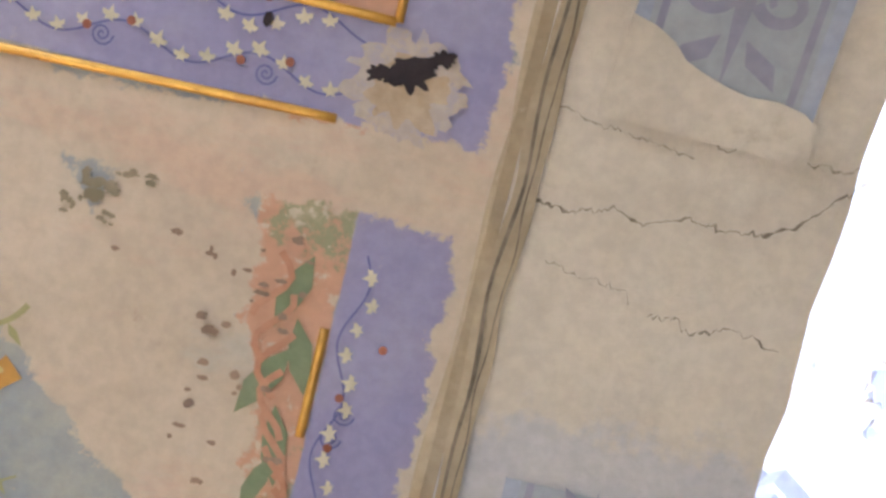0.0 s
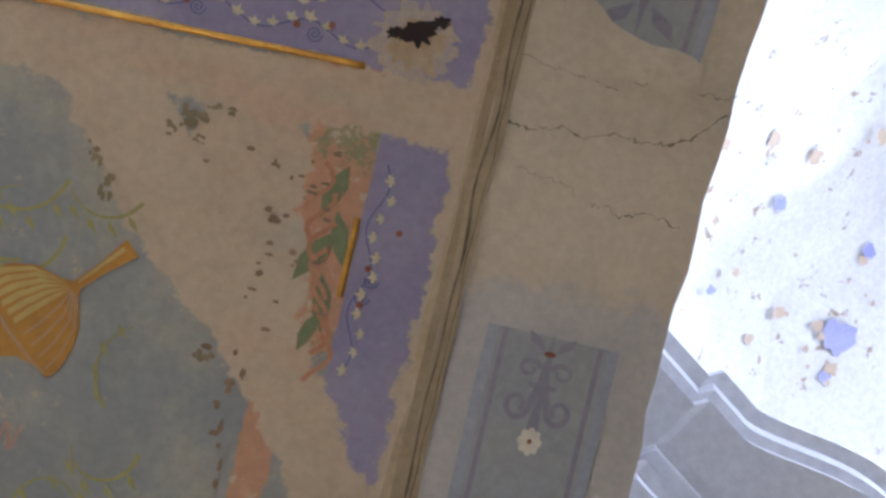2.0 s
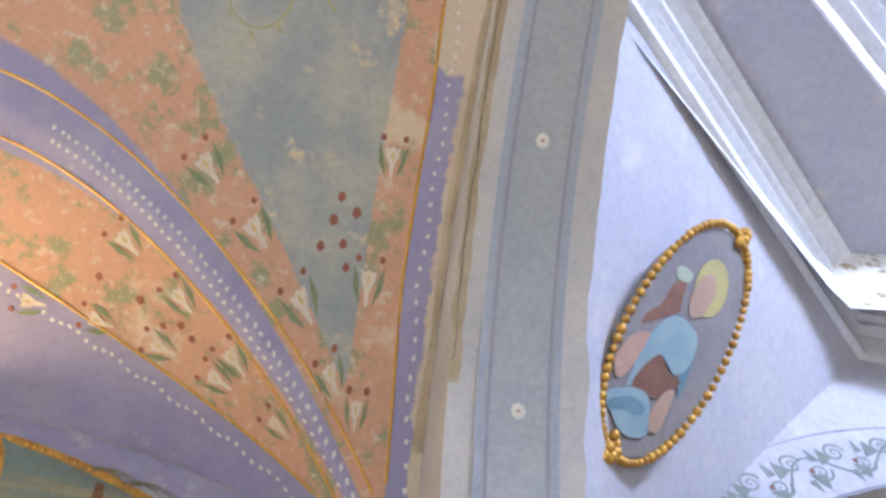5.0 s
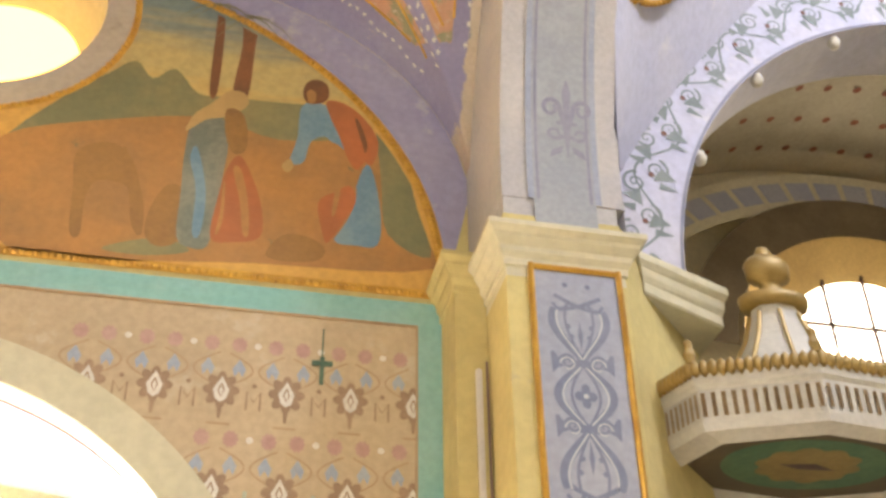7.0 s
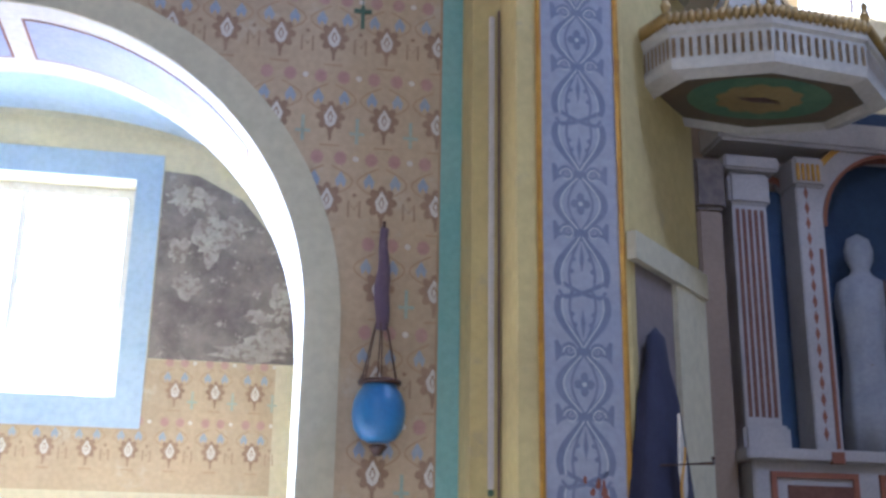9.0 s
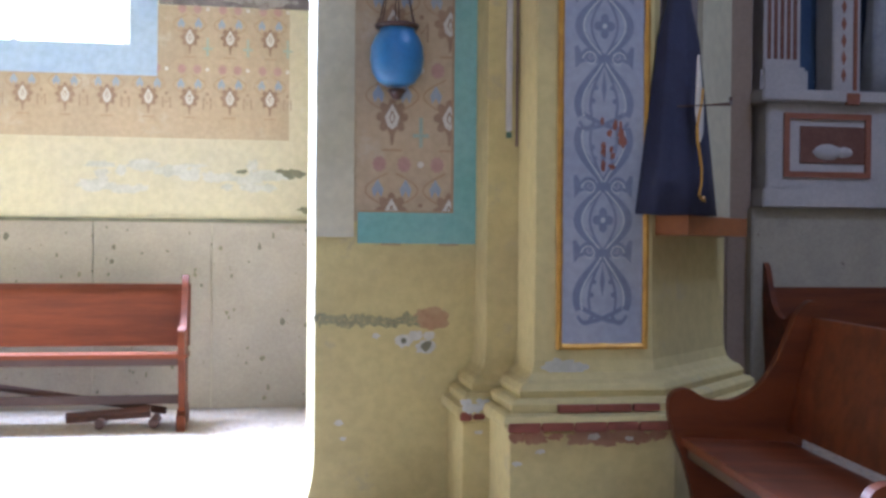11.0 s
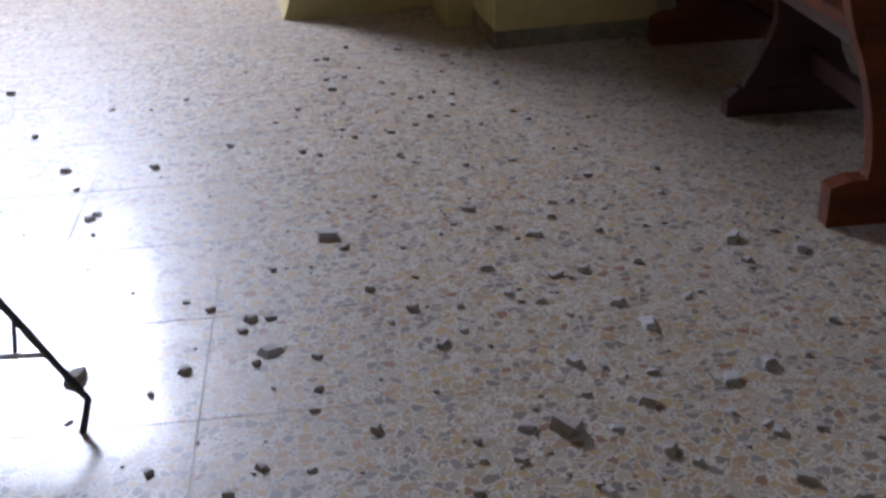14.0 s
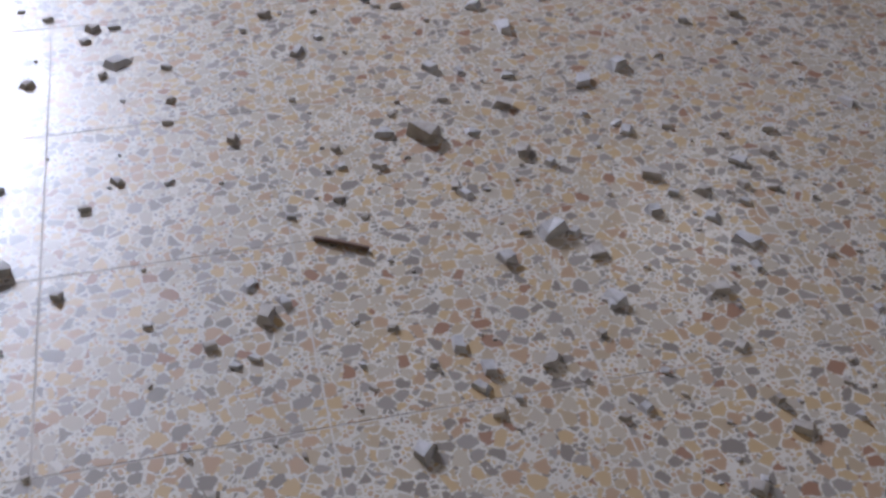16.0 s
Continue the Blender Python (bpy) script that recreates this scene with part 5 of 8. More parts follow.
LILY, HEART, LEAF, DOTS = bmesh.new(), bmesh.new(), bmesh.new(), bmesh.new()
for x, y, s, a in ((0.90, 4.62, 0.085, 3.1), (0.93, 5.02, 0.06, 3.1), (0.62, 4.72, 0.09, 2.4), (0.80, 4.93, 0.07, 2.5), (0.36, 4.50, 0.09, 2.3), (0.10, 4.30, 0.09, 2.3), (0.92, 4.15, 0.08, 3.1),
                   (0.36, 5.0, 0.085, 2.2), (0.60, 5.18, 0.07, 1.9), (0.08, 4.83, 0.085, 2.2), (-0.2, 4.66, 0.085, 2.2), (0.30, 5.12, 0.08, 1.8), (0.02, 5.08, 0.08, 1.7), (-0.28, 5.05, 0.08, 1.7), (-0.6, 5.04, 0.08, 1.6)):
    lily(x, y, s * 1.05, a)
for nm, bm, mt in (("lily_flower", LILY, LILYPALE), ("lily_heart", HEART, AMBERPALE), ("lily_leaf", LEAF, LEAFGREEN), ("border_dot", DOTS, RUST)):
    part(nm, bm, mt, vault_art)["kind"] = "stuff"
bm = bmesh.new()
for x, y, r in ((0.70, 4.42, 0.022), (0.76, 4.50, 0.02), (0.66, 4.52, 0.02), (0.80, 4.38, 0.022), (0.72, 4.33, 0.02), (0.79, 4.58, 0.018), (0.1, 4.95, 0.02), (0.02, 4.98, 0.018), (-0.1, 4.9, 0.022), (0.16, 4.99, 0.018), (-0.3, 4.85, 0.02)):
    flat(bm, [(x, y + r), (x + r, y + 0.2 * r), (x + 0.5 * r, y - r), (x - 0.5 * r, y - r), (x - r, y + 0.2 * r)], vv, 0.006)
part("dark_drop", bm, RUST, vault_art)["kind"] = "stuff"
# the worn flower border beside the arch band
bm = bmesh.new()
for i, (x, y, a, s) in enumerate(((0.90, 1.62, 0.3, 0.16), (0.94, 1.74, -0.3, 0.15), (0.88, 1.80, 0.5, 0.17), (0.93, 1.92, -0.2, 0.16), (0.91, 2.0, 0.3, 0.12))):
    c, q = math.cos(a), math.sin(a)
    flat(bm, [(x + s * (px_ * c - py_ * q), y + s * (px_ * q + py_ * c)) for px_, py_ in ((0, -0.5), (0.16, -0.15), (0.12, 0.2), (0, 0.5), (-0.16, 0.15), (-0.14, -0.2))], vv, 0.0035 + 0.0004 * i)
part("broad_leaf", bm, LEAFGREEN, vault_art)["kind"] = "stuff"
bm = bmesh.new()
for i in range(7):
    x, y = 0.86 + 0.016 * i, 1.55 + 0.075 * i
    ribbon(bm, [(x + 0.03 * math.sin(q * 0.8 + i), y + 0.022 * q) for q in range(7)], 0.014, vv, 0.0056)
part("salmon_stem", bm, SALMONP, vault_art)["kind"] = "stuff"
bm = bmesh.new()
for i in range(30):
    x, y = random.uniform(0.72, 0.95), random.uniform(1.5, 1.98)
    blot(bm, x, y, random.uniform(0.004, 0.014), random.uniform(0.003, 0.009), vv, 0.0065, i * 2.3, 12, 0.5)
for x, y, r in ((0.76, 1.73, 0.016), (0.66, 1.56, 0.012), (0.84, 1.62, 0.01), (0.55, 1.62, 0.008), (0.80, 2.02, 0.012), (0.74, 2.18, 0.016), (0.72, 2.24, 0.012), (0.73, 2.32, 0.014), (0.66, 2.10, 0.016)):
    blot(bm, x, y, r, r * 0.55, vv, 0.007, x * 9, 14, 0.5)
for i in range(16):
    blot(bm, 0.75 + random.uniform(-0.03, 0.03), 2.1 + 0.05 * i, 0.007, random.uniform(0.006, 0.02), vv, 0.0072, i * 1.3, 12, 0.6)
part("flake_scar", bm, surface("flaked_earth_brown", (0.20, 0.14, 0.10), (0.30, 0.22, 0.16), 0.9, 9, 50), vault_art)["kind"] = "stuff"
bm = bmesh.new()
for k, (x, y, ru, rv) in enumerate(((0.48, 1.52, 0.045, 0.03), (0.56, 1.475, 0.032, 0.018), (0.52, 1.57, 0.02, 0.012), (0.45, 1.56, 0.02, 0.02), (0.66, 2.12, 0.03, 0.02), (0.30, 1.74, 0.02, 0.035), (0.26, 1.66, 0.02, 0.03))):
    for q in range(6):
        blot(bm, x + random.uniform(-ru, ru), y + random.uniform(-rv, rv), ru * random.uniform(0.2, 0.5), rv * random.uniform(0.2, 0.5), vv, 0.004 + 0.0003 * q, k * 5 + q, 18, 0.7)
part("lichen_stain", bm, GREYDUST, vault_art)["kind"] = "stuff"
# a hole broken through the crown band, with crumbled mud plaster round it
MUD = surface("crumbled_mud_plaster", (0.36, 0.27, 0.17), (0.43, 0.345, 0.25), 0.95, 12, 60, (0.30, 0.22, 0.14))
PALEMUD = surface("pale_crumbled_edge", (0.45, 0.375, 0.29), (0.40, 0.35, 0.33), 0.95, 12, 60, (0.36, 0.33, 0.37), spot_at=(0.5, 0.6))
bm = bmesh.new()
for q in range(9):
    t = 0.7 * q
    blot(bm, 1.02 + 0.065 * math.cos(t), 1.20 + 0.062 * math.sin(t), 0.045, 0.035, vv, 0.0036 + 0.0001 * q, q * 2.1, 30, 0.9)
part("crumbled_edge", bm, PALEMUD, vault_art, "pale crumbling paint round the hole")
bm = blot(bmesh.new(), 1.02, 1.205, 0.07, 0.062, vv, 0.0048, 4.2, 60, 0.8)
part("mud_patch", bm, MUD, vault_art, "crumbled ochre plaster round the hole")
# The hole's depth is only painted: near-black blots stand for its shade.
bm = bmesh.new()
for q in range(5):
    blot(bm, 0.975 + 0.022 * q + random.uniform(-0.008, 0.008), 1.19 - 0.012 * q + random.uniform(-0.01, 0.01), 0.026 if q != 2 else 0.036, 0.014 if q != 2 else 0.028, vv, 0.006 + 0.0004 * q, 7.0 + q, 40, 0.8)
part("hole_shade", bm, NEARBLACK, vault_art, "flat dark blots painted as the shade inside a ragged hole")
bm = blot(bmesh.new(), 0.745, 1.14, 0.009, 0.014, vv, 0.007, 1.0, 12, 0.3)
part("old_nail", bm, NEARBLACK, vault_art)
# the amber trumpet and tendrils on the sky field
A, B = Vector((0.41, 1.89)), Vector((-0.045, 2.375))
D = (B - A).normalized()
N = Vector((-D.y, D.x))


def along(s, w):
    p = A + D * s + N * w
    return (p.x, p.y)


bm = bmesh.new()
half = [(0, 0.028), (0.10, 0.016), (0.18, 0.014), (0.20, 0.035), (0.24, 0.105), (0.29, 0.145), (0.35, 0.172), (0.385, 0.17), (0.39, 0.13), (0.42, 0.07), (0.47, 0.036), (0.55, 0.030), (0.575, 0.042), (0.65, 0.036)]
flat(bm, [along(q, w) for q, w in half] + [along(q, -w * 0.94) for q, w in half[::-1]], vv, 0.004)
part("painted_trumpet", bm, AMBERP, vault_art, "amber painted trumpet flower")
bm = bmesh.new()
for q in range(6):      # pale ribs fanning out over one half of the bell
    t = 0.012 + 0.028 * q
    flat(bm, [along(0.195, t * 0.14), along(0.25, t * 0.66 + 0.008), along(0.32, t * 0.92 + 0.012), along(0.372, t + 0.009), along(0.376, t - 0.006), along(0.32, t * 0.92 - 0.006), along(0.25, t * 0.66 - 0.005)], vv, 0.0055)
flat(bm, [along(0.02, 0.004), along(0.02, 0.016), along(0.17, 0.009), along(0.17, 0.003)], vv, 0.0055)
flat(bm, [along(0.44, 0.02), along(0.56, 0.018), along(0.56, 0.004), along(0.44, 0.006)], vv, 0.0055)
part("painted_petal", bm, AMBERPALE, vault_art)["kind"] = "stuff"
bm = bmesh.new()
for q in range(4):      # darker ribs on the shaded half
    t = -0.03 - 0.036 * q
    ribbon(bm, [along(0.20, t * 0.14), along(0.25, t * 0.66), along(0.32, t * 0.92), along(0.372, t)], 0.006, vv, 0.0055)
ribbon(bm, [along(0.385, -0.15), along(0.395, -0.08), along(0.40, 0.0), along(0.395, 0.08), along(0.385, 0.15)], 0.009, vv, 0.0058)
part("painted_rib", bm, UMBER, vault_art)["kind"] = "stuff"
bm = bmesh.new()
for k, (x, y, r, a0, a1) in enumerate(((0.1, 1.9, 0.13, 0, 4.6), (0.08, 1.92, 0.08, 1, 5), (-0.05, 2.75, 0.16, -2, 2.4), (0.22, 2.72, 0.13, 0.5, 5), (0.35, 2.62, 0.1, 2, 6), (0.52, 2.2, 0.15, 2.2, 4.2), (0.05, 1.72, 0.16, 0.2, 2.5), (0.3, 1.72, 0.12, 0.4, 2.6), (0.45, 2.42, 0.1, 0, 3), (-0.1, 3.3, 0.2, 0, 4), (0.4, 3.2, 0.18, 1, 5), (0.2, 3.6, 0.15, 0, 4), (0.6, 3.5, 0.12, 2, 6))):
    ribbon(bm, [(x + r * (1 - 0.2 * q / 20) * math.cos(a0 + (a1 - a0) * q / 20), y + r * (1 - 0.2 * q / 20) * math.sin(a0 + (a1 - a0) * q / 20)) for q in range(21)], lambda s: 0.010 * (1.2 - s * 0.8), vv, 0.003 + 0.0003 * (k % 4))
    for q in range(4):
        t = a0 + (a1 - a0) * (0.2 + 0.22 * q)
        lx, ly = x + r * math.cos(t), y + r * math.sin(t)
        flat(bm, [(lx, ly), (lx + 0.02, ly + 0.012), (lx + 0.035, ly + 0.04), (lx + 0.006, ly + 0.022)], vv, 0.0045)
for sg in (-1, 0, 1):
    ribbon(bm, [along(0.6 + 0.05 * q, 0.02 * sg + sg * 0.012 * q) for q in range(9)], 0.010, vv, 0.0036)
part("olive_tendril", bm, OLIVE, vault_art)["kind"] = "stuff"
bm = bmesh.new()
for cx, cy in ((0.02, 2.08), (0.16, 2.45)):
    ribbon(bm, [(cx + 0.012 * q * 0.5, cy + 0.035 * math.sin(q * 0.9)) for q in range(14)], 0.008, vv, 0.004)
part("pink_ribbon", bm, ROSE, vault_art)["kind"] = "stuff"

# ---- joint and cracks between vault and arch, soffit panels ----
def on_soffit(u, v, w):
    """x and the angle in degrees from the north springing; w hangs below."""
    r = RA - 0.004 - w
    return (u, YC + r * math.cos(radians(v)), SPRING + r * math.sin(radians(v)))


soffit_art = struct(new("soffit_ornament"), "blue painted panels and cracks on the crossing arch", "ornament")
PANELFADE = surface("faded_blue_panel", (0.30, 0.32, 0.365), (0.34, 0.355, 0.385), 0.85, 2.4, 40, (0.37, 0.37, 0.37))
VIOLET = surface("violet_panel_line", (0.235, 0.235, 0.315), (0.27, 0.27, 0.335), 0.85, 6, 50)
BLUEEDGE = surface("pale_blue_panel_edge", (0.30, 0.33, 0.43), (0.34, 0.36, 0.44), 0.85, 6, 50)
SX0, SX1 = 1.40, 1.70
for a0, a1, top in ((0.0, 92.7, 1), (106.6, 150, 0)):
    bm = bmesh.new()
    k = int((a1 - a0) / 2)
    for u0, u1 in ((SX0, SX1),):
        rows = []
        for i in range(k + 1):
            v = a0 + (a1 - a0) * i / k
            rows.append((bm.verts.new(on_soffit(u0, v, 0.002)), bm.verts.new(on_soffit(u1, v, 0.002))))
        for s, t in zip(rows, rows[1:]):
            bm.faces.new((s[0], s[1], t[1], t[0]))
    part("faded_panel", bm, PANELFADE, soffit_art)
    for u, wd, mt in ((SX0 - 0.012, 0.03, BLUEEDGE), (SX1 + 0.012, 0.03, BLUEEDGE), (SX0 + 0.022, 0.014, VIOLET), (SX1 - 0.022, 0.014, VIOLET)):
        bm = bmesh.new()
        rows = []
        for i in range(k + 1):
            v = a0 + (a1 - a0) * i / k
            rows.append((bm.verts.new(on_soffit(u - wd / 2, v, 0.004)), bm.verts.new(on_soffit(u + wd / 2, v, 0.004))))
        for s, t in zip(rows, rows[1:]):
            bm.faces.new((s[0], s[1], t[1], t[0]))
        part("panel_line", bm, mt, soffit_art)


# volutes are drawn in metres across and degrees along, so ribbons use a scaled map
def soffit_m(u, v, w):
    return on_soffit(u, math.degrees(v / RA), w)


def crest(bm, x, v0, sign, s, w):
    """A lily crest: slender leaf, a pair of large outward volutes, a pair of small ones and a bar between."""
    at = lambda u, v: (x + s * u, v0 + sign * s * v)
    flat(bm, [at(0, 0.24), at(0.022, 0.17), at(0.014, 0.06), at(0.022, 0.0), at(0, -0.20), at(-0.022, 0.0), at(-0.014, 0.06), at(-0.022, 0.17)], soffit_m, w)
    for sg in (-1, 1):
        up = [at(sg * (0.012 + 0.020 * q / 8), 0.0 + 0.075 * q / 8) for q in range(8)]
        up += [at(sg * (0.076 - 0.044 * (1 - 0.55 * q / 24) * math.cos(q * 0.30)), 0.08 + 0.050 * (1 - 0.55 * q / 24) * math.sin(q * 0.30)) for q in range(25)]
        ribbon(bm, up, lambda t: 0.026 * s * (1.05 - 0.5 * t), soffit_m, w + 0.0005)
        low = [at(sg * (0.058 + 0.040 * (1 - 0.6 * q / 22) * math.cos(2.9 - q * 0.30)), -0.055 - 0.034 * (1 - 0.6 * q / 22) * math.sin(2.9 - q * 0.30)) for q in range(23)]
        ribbon(bm, low, lambda t: 0.020 * s * (1.05 - 0.5 * t), soffit_m, w + 0.0007)
        flat(bm, [at(sg * 0.02, -0.12), at(sg * 0.075, -0.15), at(sg * 0.085, -0.19), at(sg * 0.03, -0.16)], soffit_m, w + 0.0009)
    flat(bm, [at(-0.05, -0.008), at(0.05, -0.008), at(0.05, 0.010), at(-0.05, 0.010)], soffit_m, w + 0.0011)


bm = bmesh.new()
xm = (SX0 + SX1) / 2
crest(bm, xm, RA * radians(90.1), -1, 0.75, 0.0045)
crest(bm, xm, RA * radians(112.5), 1, 1.1, 0.0045)
crest(bm, xm, RA * radians(119), -1, 1.1, 0.0052)
part("lily_crest", bm, VIOLET, soffit_art)["kind"] = "stuff"
bm = bmesh.new()
for v in (RA * radians(q) for q in (87.2, 75.4, 50.5, 26.4)):
    flat(bm, petal(xm, v, 0.033, 8, 0.2), soffit_m, 0.0055)
part("pale_rosette", bm, OFFWHITE, soffit_art)["kind"] = "stuff"
bm = bmesh.new()
flat(bm, disc(xm, RA * radians(91.8), 0.016, 0.008, k=10), soffit_m, 0.0068)
for v in (87.2, 75.4, 50.5, 26.4):
    flat(bm, disc(xm, RA * radians(v), 0.007, k=8), soffit_m, 0.0062)
part("rust_spot", bm, RUST, soffit_art)["kind"] = "stuff"
CRACK = surface("crack_shadow", (0.12, 0.10, 0.075), (0.24, 0.20, 0.15), 0.95, 20, 60)


def crack(name, pts, width, seed):
    """A ragged open crack."""
    line = []
    for (ua, va), (ub, vb) in zip(pts, pts[1:]):
        for q in range(14):
            s = q / 14
            u, v = ua + (ub - ua) * s, va + (vb - va) * s
            line.append((u, v + 0.010 * noise.noise(Vector((u * 40, seed, 0))) + 0.012 * noise.noise(Vector((u * 130, seed, 3)))))
    line.append(pts[-1])
    bm = ribbon(bmesh.new(), line, lambda s: width * (0.12 + 1.5 * abs(noise.noise(Vector((s * 23, seed, 0)))) ** 1.3), soffit_m, 0.002)
    return part(name, bm, CRACK, soffit_art)


M = lambda d: RA * radians(d)
ragged = [(1.385, 113.2), (1.375, 109.93), (1.42, 109.7), (1.457, 109.31), (1.485, 108.8), (1.513, 108.58), (1.56, 108.3), (1.605, 108.13), (1.66, 108.2), (1.709, 108.01), (1.74, 107.6), (1.74, 106.3), (1.36, 106.3), (1.36, 113.2)]
part("plaster_patch", flat(bmesh.new(), [(u, M(d)) for u, d in ragged], soffit_m, 0.0072), SOFFIT, soffit_art, "bare plaster patch over the end of a painted panel")
for pts, wd, sd in (([(1.285, M(102.95)), (1.35, M(102.75)), (1.41, M(103.0)), (1.435, M(103.3)), (1.49, M(102.9)), (1.57, M(103.5)), (1.62, M(103.4)), (1.70, M(103.5)), (1.76, M(104.1)), (1.84, M(105.9))], 0.011, 1.0),
                    ([(1.27, M(106.3)), (1.40, M(105.95)), (1.47, M(105.85)), (1.55, M(105.6))], 0.0045, 2.0), ([(1.57, M(106.25)), (1.68, M(106.5)), (1.80, M(106.3)), (1.84, M(106.7))], 0.005, 2.5),
                    ([(1.34, M(100.8)), (1.42, M(100.55)), (1.50, M(100.4)), (1.51, M(100.05))], 0.004, 3.0), ([(1.55, M(99.7)), (1.59, M(99.8)), (1.63, M(99.4)), (1.69, M(99.9)), (1.80, M(99.6))], 0.005, 3.5)):
    crack("crack", pts, wd, sd)


def along_joint(name, dx, a0, a1, width, seed, material):
    bm = bmesh.new()
    line = [(XA + dx + 0.012 * noise.noise(Vector((q * 0.21, seed, 0))), M(a0 + (a1 - a0) * q / 120)) for q in range(121)]
    ribbon(bm, line, lambda s: width * (0.7 + 0.6 * abs(noise.noise(Vector((s * 23, seed, 1))))), soffit_m, 0.003 if width > 0.02 else 0.009)
    return part(name, bm, material, soffit_art)


JOINTBROWN = surface("earthy_joint_plaster", (0.40, 0.33, 0.23), (0.33, 0.265, 0.175), 0.95, 6, 50, (0.40, 0.34, 0.25))
along_joint("joint_fill", 0.02, 28, 130, 0.06, 4.0, JOINTBROWN)
along_joint("joint_crack", 0.012, 30, 130, 0.009, 5.0, CRACK)
along_joint("joint_crack", 0.030, 62, 125, 0.004, 6.0, CRACK)
bm = bmesh.new()
rows = []
for q in range(161):     # uneven earthy joint on the vault's side
    y = YC - 1.6 + (4.9 + 0.2 - YC + 1.6) * q / 160
    z = ceiling_z(1.2, y)
    a = 0.05 * (0.6 + 0.8 * abs(noise.noise(Vector((y * 2.2, 0.5, 0)))))
    rows.append((bm.verts.new((1.252 - a, y, ceiling_z(1.252 - a, y) - 0.005)), bm.verts.new((1.225, y, ceiling_z(1.225, y) - 0.016 - 0.01 * noise.noise(Vector((y * 9, 2, 0))))), bm.verts.new((1.2495, y, ceiling_z(1.25, y) - 0.01))))
for s, t in zip(rows, rows[1:]):
    for j in range(2):
        bm.faces.new((s[j], s[j + 1], t[j + 1], t[j]))
part("mortar_fillet", bm, JOINTBROWN, soffit_art)
# straight blue strip above the capital
bm = bmesh.new()
flat(bm, [(SX0, 4.96), (SX1, 4.96), (SX1, 5.18), (SX0, 5.18)], on_wall(YP - 0.002), 0.003)
part("springer_panel", bm, PANELFADE, soffit_art)
bm = bmesh.new()
crest(bm, xm + 0.03, 0.45, 1, 1.05, 0.0045)
part("springer_crest", bm, VIOLET, soffit_art)["kind"] = "stuff"


# ---- medallion on the pendentive ----
def frame_of(o, u_to, n):
    """Axes in a tilted plane: u along u_to, v across it."""
    o, u = Vector(o), (Vector(u_to) - Vector(o))
    n = Vector(n).normalized()
    u = (u - n * u.dot(n)).normalized()
    v = n.cross(u)
    return lambda a, b, w: tuple(o + u * a + v * b + n * w)


MB, MT = Vector((2.06, 4.87, 6.60)), Vector((2.89, 4.62, 8.16))
mid_m = (MB + MT) / 2
mnorm = Vector((0.52, -0.62, -0.44))
mplane = frame_of(mid_m, MT, mnorm)
mlen = 0.595
MLONG = (MT - MB).length / 2 / mlen
mto = lambda a, b, w: mplane(a * MLONG, b * 1.02, w)
medallion = thing("medallion", "almond-shaped painted medallion in a heavy gilt frame", "medallion")


def vesica(s, k=28, wd=0.335):
    out = []
    for i in range(2 * k):
        t = math.pi * i / k
        out.append((s * mlen * math.cos(t), s * wd * math.copysign(abs(math.sin(t)) ** 0.92, math.sin(t))))
    return out


bm = bmesh.new()
prism(bm, vesica(0.9), mto, -0.16)
prism(bm, vesica(0.96), mto, 0.012)
MGREY = surface("painted_grey_violet_ground", (0.20, 0.18, 0.21), (0.25, 0.23, 0.25), 0.7, 3, 40)
part("ground", bm, MGREY, medallion)
MBLUE = surface("painted_pale_blue_robe", (0.26, 0.36, 0.42), (0.20, 0.30, 0.40), 0.7, 5, 40)
MTEAL = surface("painted_deep_teal_robe", (0.10, 0.20, 0.28), (0.14, 0.24, 0.32), 0.7, 5, 40)
MYEL = surface("painted_halo", (0.44, 0.38, 0.16), (0.38, 0.32, 0.13), 0.7, 5, 40)
MFLESH = surface("painted_warm_tan", (0.42, 0.28, 0.22), (0.36, 0.24, 0.19), 0.7, 5, 40)
MBROWN = surface("painted_brown", (0.16, 0.065, 0.045), (0.20, 0.09, 0.06), 0.7, 5, 40)
def rounded(pts):
    """A closed outline drawn smoothly through the given corners."""
    out, k = [], len(pts)
    for i in range(k):
        p0, p1, p2, p3 = (Vector(pts[(i + q) % k]) for q in (-1, 0, 1, 2))
        for t in (0, 0.25, 0.5, 0.75):
            c = 0.5 * (2 * p1 + (p2 - p0) * t + (2 * p0 - 5 * p1 + 4 * p2 - p3) * t * t + (3 * p1 - p0 - 3 * p2 + p3) * t ** 3)
            out.append((c.x, c.y))
    return out


